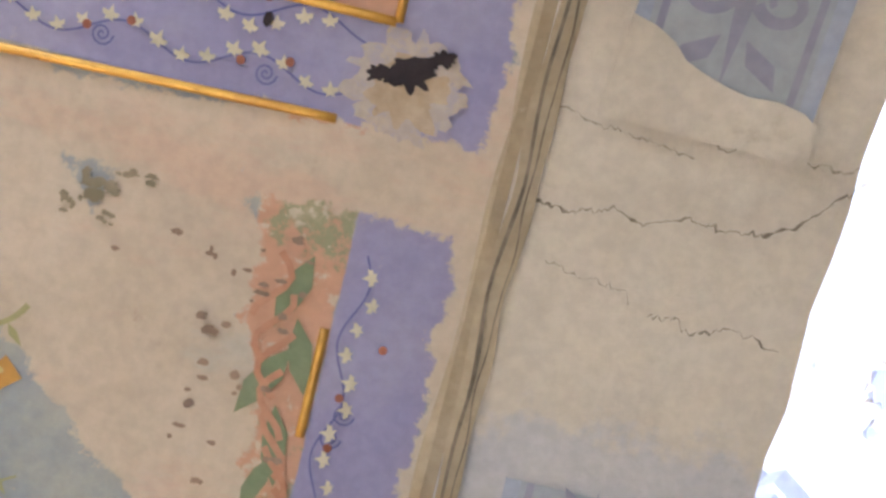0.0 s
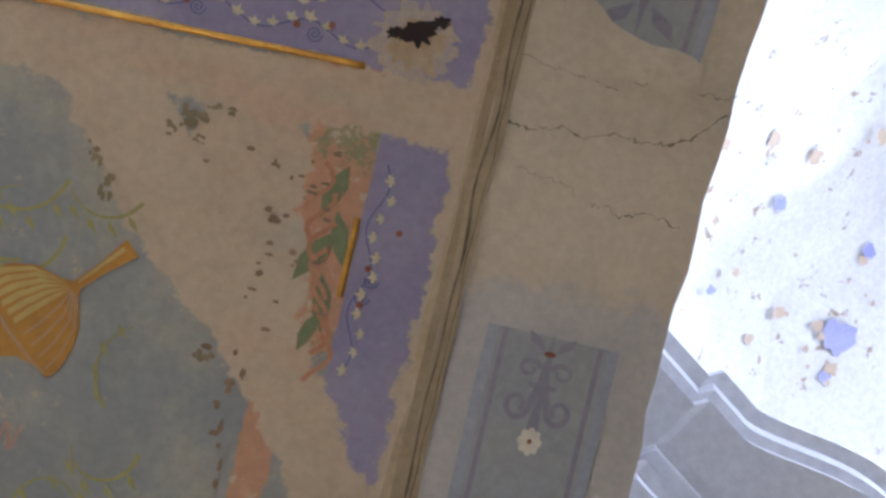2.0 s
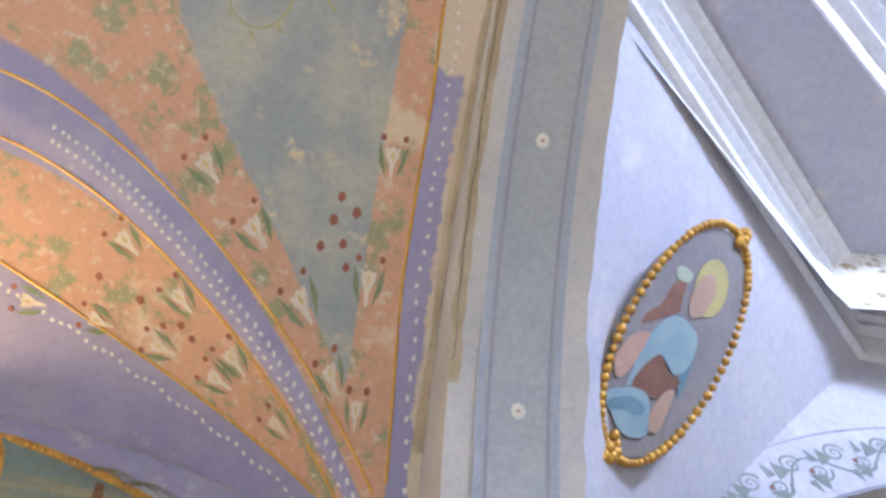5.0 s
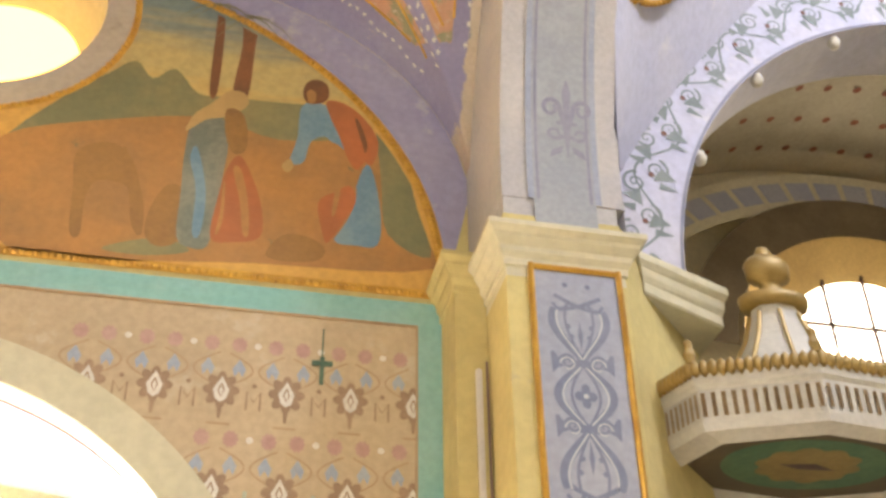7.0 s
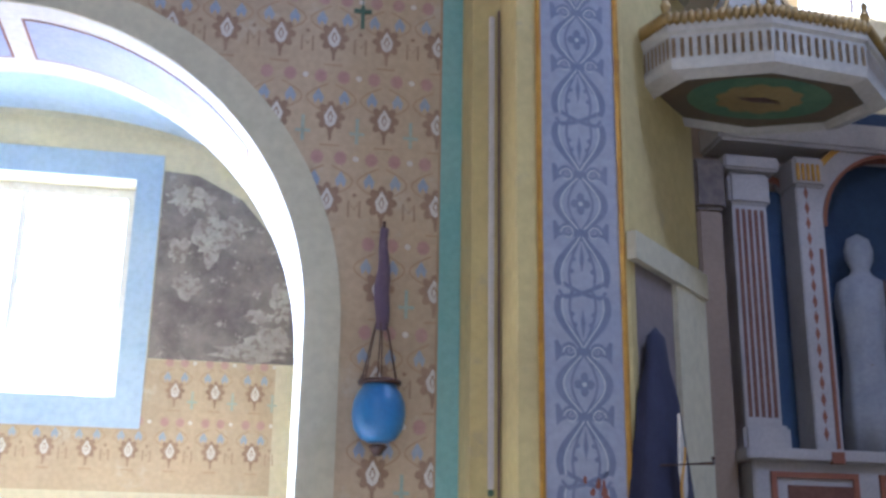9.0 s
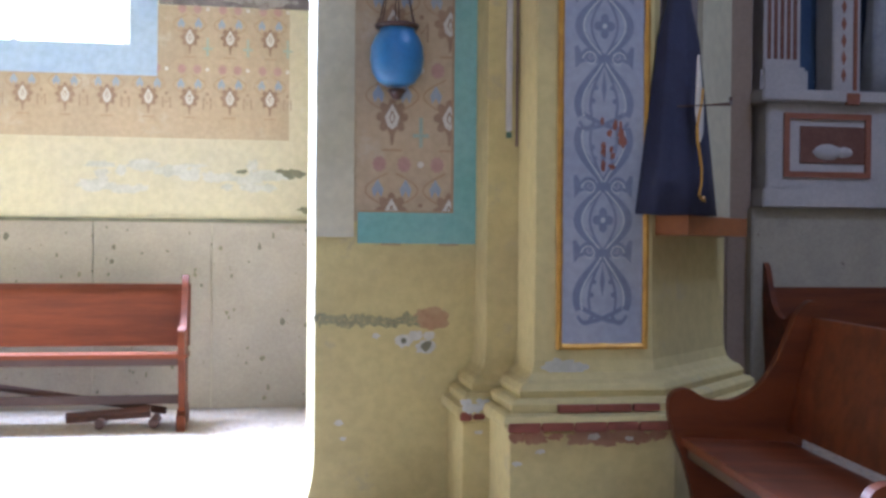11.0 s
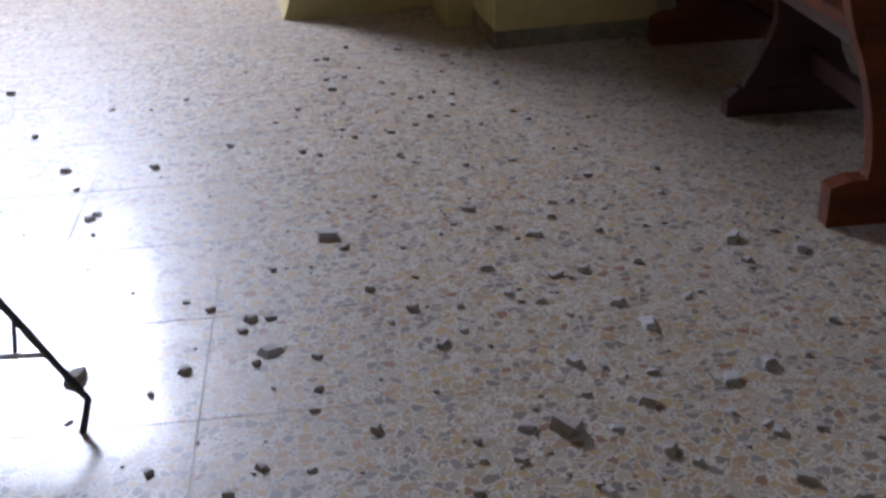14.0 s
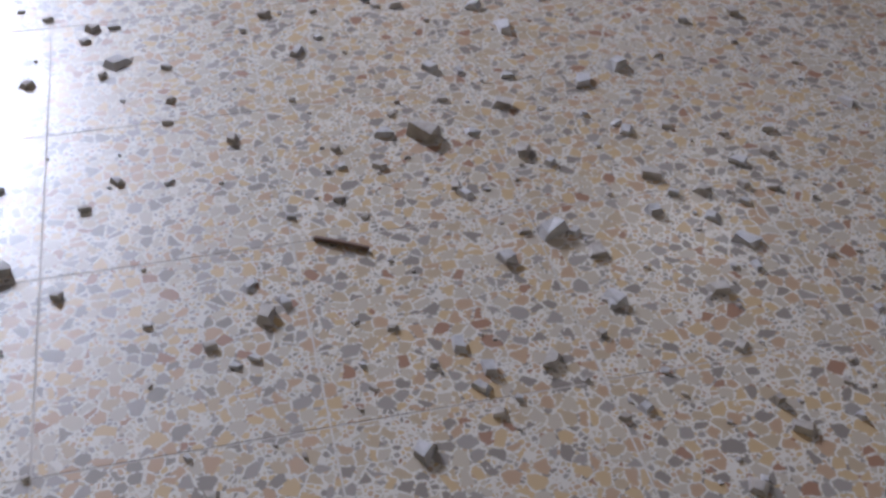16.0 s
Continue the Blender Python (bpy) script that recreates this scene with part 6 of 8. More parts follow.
for nm, mt, w, pts in (("brown_shape", MBROWN, 0.0160, [(0.08, 0.2), (0.15, 0.17), (0.16, 0.13), (0.09, 0.1), (0.04, 0.08), (-0.06, 0.15), (-0.16, 0.22), (-0.11, 0.23), (-0.01, 0.19)]),
                       ("mint_panel", SEAGREEN, 0.0165, [(0.16, 0.23), (0.2, 0.2), (0.22, 0.13), (0.17, 0.13), (0.13, 0.2)]),
                       ("halo", MYEL, 0.0170, disc(0.28, -0.01, 0.14, 0.12)),
                       ("pale_oval", MFLESH, 0.0185, disc(0.21, 0.01, 0.12, 0.07)),
                       ("blue_shoulder", MTEAL, 0.0190, [(0.06, -0.09), (0.02, -0.13), (-0.06, -0.16), (-0.19, -0.19), (-0.14, -0.13), (-0.08, -0.12)]),
                       ("pale_robe", MBLUE, 0.0195, [(-0.03, 0.12), (0.04, 0.05), (0.07, -0.08), (0.02, -0.13), (-0.08, -0.14), (-0.15, -0.09), (-0.15, -0.02), (-0.17, 0.05), (-0.29, 0.07), (-0.39, 0.1), (-0.31, 0.13), (-0.17, 0.15)]),
                       ("rose_sleeve", ROSE, 0.0200, [(-0.32, 0.25), (-0.23, 0.23), (-0.15, 0.16), (-0.22, 0.14), (-0.33, 0.14), (-0.4, 0.17), (-0.38, 0.23)]),
                       ("dark_book", MBROWN, 0.0205, [(-0.17, 0.05), (-0.17, -0.06), (-0.14, -0.14), (-0.18, -0.14), (-0.27, -0.09), (-0.32, -0.02), (-0.35, 0.09)]),
                       ("warm_drape", MFLESH, 0.0210, [(-0.26, -0.09), (-0.19, -0.14), (-0.26, -0.17), (-0.37, -0.18), (-0.39, -0.1)]),
                       ("teal_robe", MBLUE, 0.0215, [(-0.48, 0.18), (-0.36, 0.07), (-0.32, -0.02), (-0.35, -0.08), (-0.43, -0.13), (-0.51, -0.02), (-0.51, 0.08)]),
                       ("deep_fold", MTEAL, 0.0220, [(-0.48, 0.14), (-0.39, 0.05), (-0.36, -0.04), (-0.4, -0.05), (-0.45, 0.04), (-0.5, 0.11)])):
    part(nm, flat(bmesh.new(), rounded(pts), mto, w), mt, medallion)
bm = bmesh.new()
v = vesica(1.0, 40)
for i in range(len(v)):
    c = Vector(mto(*v[i], 0.02))
    bmesh.ops.create_icosphere(bm, subdivisions=1, radius=random.uniform(0.022, 0.03), matrix=Matrix.Translation(c))
part("rope_frame", bm, GOLD, medallion, "gilt rope frame", smooth=True)["kind"] = "stuff"
for sg in (-1, 1):
    for q in range(9):
        a, b = sg * mlen * (0.93 + 0.02 * q), random.uniform(-0.06, 0.06) * (1 - q / 10)
        bm = bmesh.new()
        bmesh.ops.create_icosphere(bm, subdivisions=1, radius=random.uniform(0.022, 0.036), matrix=Matrix.Translation(Vector(mto(a, b, 0.03))))
        part("finial_leaf", bm, GOLD, medallion, "gilt leaf of the finial", smooth=True)

# ---- scroll ring round the transept arch ----
GREYGREEN = surface("grey_green_scroll", (0.20, 0.235, 0.235), (0.25, 0.28, 0.28), 0.85, 5, 50)
ring_art = struct(new("arch_scroll"), "grey green scroll band painted round the transept arch", "ornament")


def ring_m(u, v, w):
    """Arc length along the arch from its west springing, and distance out from its edge."""
    a = math.pi - u / (TR + 0.2)
    r = TR + v
    return (TX + r * math.cos(a), YW - w, TZ + r * math.sin(a))


bm, bl = bmesh.new(), bmesh.new()
for i in range(20):
    u = -0.1 + 0.34 * i
    ribbon(bm, [(u + 0.34 * q / 12, 0.22 + 0.10 * math.sin(math.pi * (q / 12 + i))) for q in range(13)], 0.014, ring_m, 0.003)
    for sg, du in ((1, 0.08), (-1, 0.22)):
        ribbon(bm, [(u + du + 0.075 * (1 - q / 30) * math.cos(q * 0.4), 0.25 + 0.09 * sg * 0.6 + 0.075 * (1 - q / 30) * math.sin(sg * q * 0.4)) for q in range(30)], lambda t: 0.016 * (1.1 - 0.7 * t), ring_m, 0.0036)
        flat(bm, [(u + du + 0.05, 0.22 - 0.02 * sg), (u + du + 0.10, 0.22 - 0.15 * sg), (u + du + 0.16, 0.22 - 0.05 * sg), (u + du + 0.10, 0.22 - 0.03 * sg)], ring_m, 0.0032)
        flat(bm, [(u + du, 0.22 - 0.06 * sg), (u + du + 0.03, 0.22 - 0.17 * sg), (u + du + 0.055, 0.22 - 0.06 * sg)], ring_m, 0.0033)
    flat(bl, disc(u + 0.17, 0.22, 0.018, k=10), ring_m, 0.0045)
part("scroll", bm, GREYGREEN, ring_art)["kind"] = "stuff"
part("dark_boss", bl, MBROWN, ring_art)["kind"] = "stuff"
bm = bmesh.new()
ribbon(bm, [(q * 0.07, 0.46) for q in range(-3, 112)], 0.006, ring_m, 0.003)
ribbon(bm, [(q * 0.07, -0.0 + 0.012) for q in range(-3, 112)], 0.02, ring_m, 0.003)
part("edge_line", bm, VIOLET, ring_art)
for k, z in enumerate((0.9, 1.9, 2.8)):
    lampb = thing("arch_bulb", "small white glass bulb on the edge of the transept arch", "light bulb", "bulbs along the transept arch")
    c = Vector(ring_m(0.25 + z * 0.95, -0.03, -0.06))
    bm = lathe(bmesh.new(), [(0.004, -0.05), (0.03, -0.045), (0.042, -0.01), (0.03, 0.03), (0.014, 0.045), (0.004, 0.046)], 0, 0, 12)
    for v in bm.verts:
        v.co += c
    part("globe", bm, OFFWHITE, lampb, smooth=True)
    bm = lathe(bmesh.new(), [(0.016, 0.04), (0.018, 0.09), (0.010, 0.095)], 0, 0, 10)
    for v in bm.verts:
        v.co += c
    part("socket", bm, DARKWOOD, lampb)

# ---- transept: dotted vault, lunette window, retable, statue ----
bm = bmesh.new()
for i in range(22):
    for j in range(8):
        a = radians(75 + 4.4 * i + (3.1 if j % 2 else 0))
        y = YW + 0.75 + 0.5 * j
        c = Vector((6.9 + 4.58 * math.cos(a), y, 6.75 + 3.585 * math.sin(a)))
        t = Vector((-math.sin(a), 0, math.cos(a)))
        bm.faces.new([bm.verts.new(c + 0.05 * (math.cos(q * math.pi / 3) * t + math.sin(q * math.pi / 3) * Vector((0, 1, 0)))) for q in range(6)])
part("painted_dot", bm, RUST, struct(new("vault_dots"), "rust dots painted on the transept vault", "ornament"))["kind"] = "stuff"
lun_t = thing("transept_window", "bright half-round window with splayed ochre reveal in the transept", "window")
WXc, WZc, WR = 6.9, 7.75, 1.12
tw = on_wall(10.3)
bm = bmesh.new()
flat(bm, arc(WXc, WZc, WR, 0, 180, 32), tw, 0.03)
part("pane", bm, WARMGLOW, lun_t, "overexposed glass pane")
bm = bmesh.new()
for i in range(32):
    a0, a1 = math.pi * i / 32, math.pi * (i + 1) / 32
    q = [(WXc + r * math.cos(a), 10.3 - w, WZc + r * 0.94 * math.sin(a)) for r, a, w in ((WR, a0, 0.03), (WR, a1, 0.03), (WR + 0.55, a1, 0.30), (WR + 0.55, a0, 0.30))]
    bm.faces.new([bm.verts.new(p) for p in q])
part("reveal", bm, surface("ochre_reveal", (0.60, 0.42, 0.16), (0.52, 0.36, 0.14), 0.8, 2, 30), lun_t, "ochre splayed reveal")
bm = bmesh.new()
for u in (-0.5, 0.0, 0.5):
    box(bm, WXc + u - 0.014, WXc + u + 0.014, 10.22, 10.26, WZc, WZc + math.sqrt(1 - u * u / WR ** 2) * WR)
box(bm, WXc - WR, WXc + WR, 10.22, 10.262, WZc + 0.42, WZc + 0.45)
part("glazing_bar", bm, DARKWOOD, lun_t)
# blue coffered band on the vault's end
band = struct(new("coffer_band"), "painted blue coffers in a cream band below the transept vault", "ornament")
bm, bc = bmesh.new(), bmesh.new()
ribbon(bm, arc(7.0, 7.06, 3.6, 70, 172, 40, 2.77), 0.5, tw, 0.31)
for i in range(16):
    a0, a1 = 72 + 5.6 * i, 72 + 5.6 * i + 4.5
    q = [(7.0 + r * math.cos(radians(a)), 7.06 + r * 0.77 * math.sin(radians(a))) for r, a in ((3.44, a0), (3.44, a1), (3.76, a1), (3.76, a0))]
    flat(bc, q, tw, 0.315)
part("cream_band", bm, CREAM, band)
part("blue_coffer", bc, PANELBLUE, band)["kind"] = "stuff"
bm = bmesh.new()
ribbon(bm, arc(6.9, 7.6, 2.02, 40, 178, 40, 1.86), 0.5, tw, 0.33)
part("brown_arch", bm, surface("brown_painted_arch", (0.13, 0.10, 0.06), (0.17, 0.13, 0.08), 0.8, 2, 30), band)

RETWHITE = surface("retable_cream_white", (0.50, 0.46, 0.44), (0.44, 0.41, 0.40), 0.6, 3, 40)
RETRED = surface("retable_rust_trim", (0.30, 0.11, 0.06), (0.25, 0.09, 0.05), 0.5, 4, 40)
NICHE = surface("niche_night_blue", (0.035, 0.06, 0.13), (0.05, 0.085, 0.16), 0.8, 1.2, 30)
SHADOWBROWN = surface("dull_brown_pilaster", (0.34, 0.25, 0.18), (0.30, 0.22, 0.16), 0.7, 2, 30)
ret = thing("retable", "white altar retable with fluted pilasters and a blue niche", "altar")
RY = 9.3


def rbox(name, x0, x1, y0, y1, z0, z1, mt, bev=0.012, label=""):
    return part(name, box(bmesh.new(), x0, x1, y0, y1, z0, z1, bev), mt, ret, label)


rbox("backing", 4.0, 7.6, RY + 0.35, RY + 0.6, 0.0, 6.0, SHADOWBROWN)
rbox("altar_table", 4.30, 7.4, RY - 0.25, RY + 0.4, 1.88, 2.62, RETWHITE)
rbox("table_top", 4.22, 7.5, RY - 0.34, RY + 0.4, 2.62, 2.72, RETWHITE)
rbox("table_foot", 4.25, 7.4, RY - 0.3, RY + 0.4, 1.72, 1.88, RETWHITE)
rbox("plinth", 4.2, 7.5, RY - 0.2, RY + 0.4, 0.0, 1.72, STONE)
rbox("rust_tile", 4.98, 5.10, RY - 0.352, RY - 0.30, 2.60, 2.70, RETRED, 0.004)
for x0, x1 in ((4.45, 5.25), (5.45, 5.65), (5.85, 6.8)):
    bm = bmesh.new()
    for a, b, c, d in ((x0, x1, 2.48, 2.53), (x0, x1, 1.98, 2.03), (x0, x0 + 0.05, 2.03, 2.48), (x1 - 0.05, x1, 2.03, 2.48)):
        box(bm, a, b, RY - 0.275, RY - 0.24, c, d)
    part("table_panel_frame", bm, RETRED, ret)
rbox("dark_relief", 4.60, 5.20, RY - 0.262, RY - 0.24, 2.10, 2.42, MBROWN, 0.004)
bm = bmesh.new()
for cx, rx_ in ((4.85, 0.14), (5.0, 0.1), (4.76, 0.07)):
    bmesh.ops.create_icosphere(bm, subdivisions=2, radius=rx_, matrix=Matrix.Translation((cx, RY - 0.25, 2.2)) @ Matrix.Diagonal((1, 0.25, 0.55, 1)))
part("carved_relief", bm, RETWHITE, ret, "small carved relief on the altar front", smooth=True)
# fluted pilaster: shaft, flutes, base, capital
rbox("pilaster_shaft", 4.36, 4.70, RY - 0.05, RY + 0.3, 2.95, 5.0, RETWHITE, 0.008)
for i in range(5):
    bm = box(bmesh.new(), 4.39 + 0.06 * i, 4.425 + 0.06 * i, RY - 0.056, RY - 0.045, 3.02, 4.95)
    part("flute", bm, MBROWN, ret)
rbox("pilaster_base", 4.32, 4.76, RY - 0.1, RY + 0.3, 2.72, 2.95, RETWHITE, 0.03)
rbox("pilaster_capital", 4.33, 4.74, RY - 0.08, RY + 0.3, 5.0, 5.32, RETWHITE, 0.03)
rbox("pilaster_abacus", 4.27, 4.82, RY - 0.14, RY + 0.3, 5.32, 5.46, RETWHITE, 0.02)
rbox("entablature", 4.25, 7.6, RY - 0.12, RY + 0.4, 5.62, 5.9, RETWHITE, 0.03)
# narrow blue niche, gilt-trimmed column, arched main niche
rbox("side_niche", 4.74, 4.98, RY + 0.2, RY + 0.34, 2.74, 5.25, NICHE, 0.004)
bm = ribbon(bmesh.new(), arc(4.86, 5.2, 0.16, 0, 180, 16), 0.07, on_wall(RY + 0.16), 0)
part("side_niche_arch", bm, RETRED, ret)
rbox("inner_column", 4.98, 5.24, RY - 0.1, RY + 0.3, 2.74, 5.2, RETWHITE, 0.01)
rbox("inner_capital", 4.96, 5.28, RY - 0.14, RY + 0.3, 5.2, 5.5, RETWHITE, 0.03)
for i in range(5):
    part("capital_leaf", box(bmesh.new(), 4.985 + 0.05 * i, 5.015 + 0.05 * i, RY - 0.155, RY - 0.13, 5.25, 5.42, 0.006), GOLD, ret)
bm = bmesh.new()
for i in range(16):
    flat(bm, [(5.08, 2.82 + 0.15 * i), (5.105, 2.89 + 0.15 * i), (5.08, 2.96 + 0.15 * i), (5.055, 2.89 + 0.15 * i)], on_wall(RY - 0.104), 0)
part("gilt_chain", bm, RETRED, ret)["kind"] = "stuff"
rbox("rust_reed", 5.17, 5.205, RY - 0.115, RY - 0.09, 2.76, 4.6, RETRED, 0.004)
rbox("main_niche", 5.24, 7.2, RY + 0.24, RY + 0.34, 2.74, 6.2, NICHE, 0.004)
for r, wd, mt, nm, off in ((0.86, 0.16, RETWHITE, "niche_arch", 0.0), (0.76, 0.035, RETRED, "niche_inner_line", 0.02), (0.97, 0.06, GOLD, "niche_bead_line", 0.02)):
    bm = bmesh.new()
    pa, pb = arc(6.04, 4.85, r - wd / 2, 0, 180, 28), arc(6.04, 4.85, r + wd / 2, 180, 0, 28)
    prism(bm, pa + pb, on_wall(RY - 0.04 - off), -0.16)
    part(nm, bm, mt, ret)
# statue: one plain draped mesh standing in the niche
STATUE = surface("pale_statue_drapery", (0.34, 0.34, 0.37), (0.28, 0.29, 0.33), 0.7, 4, 30, (0.24, 0.19, 0.15))
bm = lathe(bmesh.new(), [(0.02, 2.74), (0.30, 2.76), (0.28, 3.1), (0.24, 3.5), (0.25, 3.9), (0.27, 4.15), (0.24, 4.32), (0.11, 4.40), (0.09, 4.45), (0.135, 4.55), (0.145, 4.64), (0.11, 4.75), (0.02, 4.80)], 5.62, RY + 0.0, 28)
for v in bm.verts:
    a = math.atan2(v.co.y - RY, v.co.x - 5.62)
    fold = 1 + (0.07 * math.sin(9 * a + v.co.z * 2) if v.co.z < 4.3 else 0)
    v.co.x, v.co.y = 5.62 + (v.co.x - 5.62) * fold, RY + (v.co.y - RY) * fold * 0.62
tagged(link("niche_statue", bm, STATUE, smooth=True), "pale draped statue standing in the blue niche", "statue")
bm = tube(bmesh.new(), [(5.70, RY - 0.24, 2.76), (5.72, RY - 0.22, 4.3)], 0.014, 8)
tagged(link("staff", bm, DARKWOOD), "thin dark staff leaning against the statue", "staff")

# brown side column with a carved capital beside the retable
colb = thing("side_column", "dull brown painted column with a carved capital", "column")
part("shaft", box(bmesh.new(), 4.0, 4.24, RY - 0.1, RY + 0.3, 0, 4.9, 0.02), SHADOWBROWN, colb)
part("capital", box(bmesh.new(), 3.96, 4.28, RY - 0.14, RY + 0.3, 4.9, 5.4, 0.04), surface("carved_stone_capital", (0.22, 0.18, 0.15), (0.15, 0.12, 0.11), 0.8, 12, 40), colb)

# ---- pulpit canopy ----
can = thing("pulpit_canopy", "white octagonal pulpit canopy with gilt fringe and painted underside", "canopy")
CX, CY = 2.66, 5.20
CANW = surface("canopy_white", (0.52, 0.50, 0.45), (0.45, 0.43, 0.39), 0.6, 3, 40)
CANG = surface("dull_gilt_fringe", (0.36, 0.24, 0.07), (0.28, 0.19, 0.06), 0.45, 6, 50, metal=0.3)
GRNP = surface("painted_green_tondo", (0.07, 0.15, 0.085), (0.11, 0.19, 0.10), 0.7, 4, 40)
CR = 0.73
st = radians(22.5 + 12)
bm = lathe(bmesh.new(), [(CR * 0.80, 4.07), (CR * 0.82, 4.02), (CR * 0.84, 4.0), (CR * 0.99, 4.03), (CR, 4.07), (CR, 4.22), (CR * 1.03, 4.24), (CR * 1.03, 4.28), (CR * 0.6, 4.33)], CX, CY, sides=8, start=st)
part("cornice", bm, CANW, can)
# Underside in a brown much darker than the white cornice.
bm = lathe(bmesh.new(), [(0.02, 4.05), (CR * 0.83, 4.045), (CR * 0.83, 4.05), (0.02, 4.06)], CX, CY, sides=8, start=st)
part("underside", bm, surface("dark_brown_underside", (0.13, 0.095, 0.055), (0.10, 0.08, 0.05), 0.7, 3, 40), can)
bm = bmesh.new()
flat(bm, disc(CX, CY, 0.40, k=40), lambda u, v, w: (u, v, 4.042 - w), 0.0)
part("tondo", bm, GRNP, can, "green painted tondo")
bm = bmesh.new()
flat(bm, petal(CX, CY, 0.25, 10, 0.15), lambda u, v, w: (u, v, 4.040 - w), 0.0)
part("tondo_heart", bm, surface("ochre_tondo_heart", (0.26, 0.19, 0.07), (0.20, 0.15, 0.06), 0.7, 4, 40), can)
bm = bmesh.new()
flat(bm, [(CX - 0.14, CY), (CX - 0.03, CY + 0.05), (CX + 0.14, CY + 0.03), (CX + 0.02, CY - 0.05)], lambda u, v, w: (u, v, 4.037 - w), 0.0)
part("tondo_mark", bm, DARKWOOD, can)
corners = [(CX + CR * math.cos(st + 2 * math.pi * j / 8), CY + CR * math.sin(st + 2 * math.pi * j / 8)) for j in range(8)]
for j in range(8):
    (xa, ya), (xb, yb) = corners[j], corners[(j + 1) % 8]
    for i in range(12):
        s = (i + 0.5) / 12
        x, y = xa + (xb - xa) * s, ya + (yb - ya) * s
        dx, dy = (xb - xa) / 12 * 0.22, (yb - ya) / 12 * 0.22
        ox, oy = (x - CX) * 0.012, (y - CY) * 0.012
        bm = bmesh.new()
        vs = [bm.verts.new(p) for p in ((x - dx + ox, y - dy + oy, 4.09), (x + dx + ox, y + dy + oy, 4.09), (x + dx + ox, y + dy + oy, 4.20), (x - dx + ox, y - dy + oy, 4.20))]
        bm.faces.new(vs)
        bmesh.ops.solidify(bm, geom=bm.faces[:], thickness=0.008)
        part("slot", bm, OCHREMUD, can)
bm = bmesh.new()
for j in range(8):
    (xa, ya), (xb, yb) = corners[j], corners[(j + 1) % 8]
    for i in range(14):
        s = (i + 0.5) / 14
        x, y = CX + (xa + (xb - xa) * s - CX) * 1.04, CY + (ya + (yb - ya) * s - CY) * 1.04
        bmesh.ops.create_icosphere(bm, subdivisions=1, radius=0.036, matrix=Matrix.Translation((x, y, 4.31)) @ Matrix.Diagonal((0.8, 0.8, 1.25, 1)))
part("gilt_fringe", bm, CANG, can, "gilt leaf fringe", smooth=True)["kind"] = "stuff"
bm = lathe(bmesh.new(), [(0.50, 4.33), (0.40, 4.38), (0.26, 4.50), (0.17, 4.66), (0.13, 4.78), (0.12, 4.84), (0.02, 4.85)], CX, CY, sides=8, start=st)
part("dome", bm, CANW, can, "white ribbed dome")
for j in range(8):
    a = st + 2 * math.pi * j / 8
    bm = tube(bmesh.new(), [(CX + r * math.cos(a), CY + r * math.sin(a), z) for r, z in ((0.50, 4.34), (0.40, 4.39), (0.26, 4.51), (0.175, 4.67), (0.135, 4.80))], 0.012, 6)
    part("rib", bm, CANG, can)
bm = lathe(bmesh.new(), [(0.10, 4.84), (0.17, 4.85), (0.18, 4.90), (0.12, 4.92), (0.06, 4.94), (0.055, 5.0), (0.11, 5.02), (0.12, 5.10), (0.09, 5.14), (0.05, 5.15), (0.03, 5.16), (0.045, 5.18), (0.03, 5.21), (0.005, 5.22)], CX, CY, 16)
part("finial", bm, CANG, can, "turned gilt finial", smooth=True)
for j in range(8):
    bm = lathe(bmesh.new(), [(0.02, 4.34), (0.03, 4.38), (0.018, 4.41), (0.022, 4.44), (0.004, 4.46)], CX + CR * 1.03 * math.cos(st + math.pi * j / 4), CY + CR * 1.03 * math.sin(st + math.pi * j / 4), 8)
    part("corner_knob", bm, CANG, can)

for ob in can.children:      # the canopy is shallower than it is wide
    for v in ob.data.vertices:
        v.co.y = CY * K + (v.co.y - CY * K) * 0.64

# ---- niche in the diagonal pier face, its shade painted on a plate, with a navy-draped figure ----
o = Vector((1.80, 4.95, 0))
e = (Vector((2.43, 5.6, 0)) - o).normalized()
nn = Vector((e.y, -e.x, 0))
diag = lambda u, v, w: tuple(o + e * u + nn * w + Vector((0, 0, v)))
# Grey plate just proud of the pier; the recess's shade is its colour.
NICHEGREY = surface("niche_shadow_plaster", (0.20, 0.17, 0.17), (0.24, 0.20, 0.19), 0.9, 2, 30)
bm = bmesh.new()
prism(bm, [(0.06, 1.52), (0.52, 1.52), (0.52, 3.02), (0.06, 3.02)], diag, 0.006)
pn = struct(link("pier_niche_shade", bm, NICHEGREY), "tall grey plate painted as the shade of a recess in the diagonal pier face", "niche")
bm = bmesh.new()
prism(bm, [(-0.02, 3.0), (0.90, 3.0), (0.90, 3.14), (-0.02, 3.14)], diag, 0.05)
prism(bm, [(0.50, 1.5), (0.89, 1.5), (0.89, 3.0), (0.50, 3.0)], diag, 0.035)
part("lintel", bm, CREAM, pn, "cream lintel and jamb")
ORANGEP = surface("orange_brown_shelf", (0.34, 0.12, 0.03), (0.28, 0.10, 0.03), 0.5, 4, 40)
bm = bmesh.new()
prism(bm, [(0.03, 1.44), (0.80, 1.44), (0.80, 1.53), (0.03, 1.53)], diag, 0.16)
tagged(link("wall_shelf", bm, ORANGEP), "orange brown painted wooden shelf on the pier", "shelf")
NAVY = surface("navy_cloth", (0.018, 0.02, 0.05), (0.026, 0.028, 0.065), 0.8, 4, 60)
c = Vector(diag(0.14, 0, 0.06))
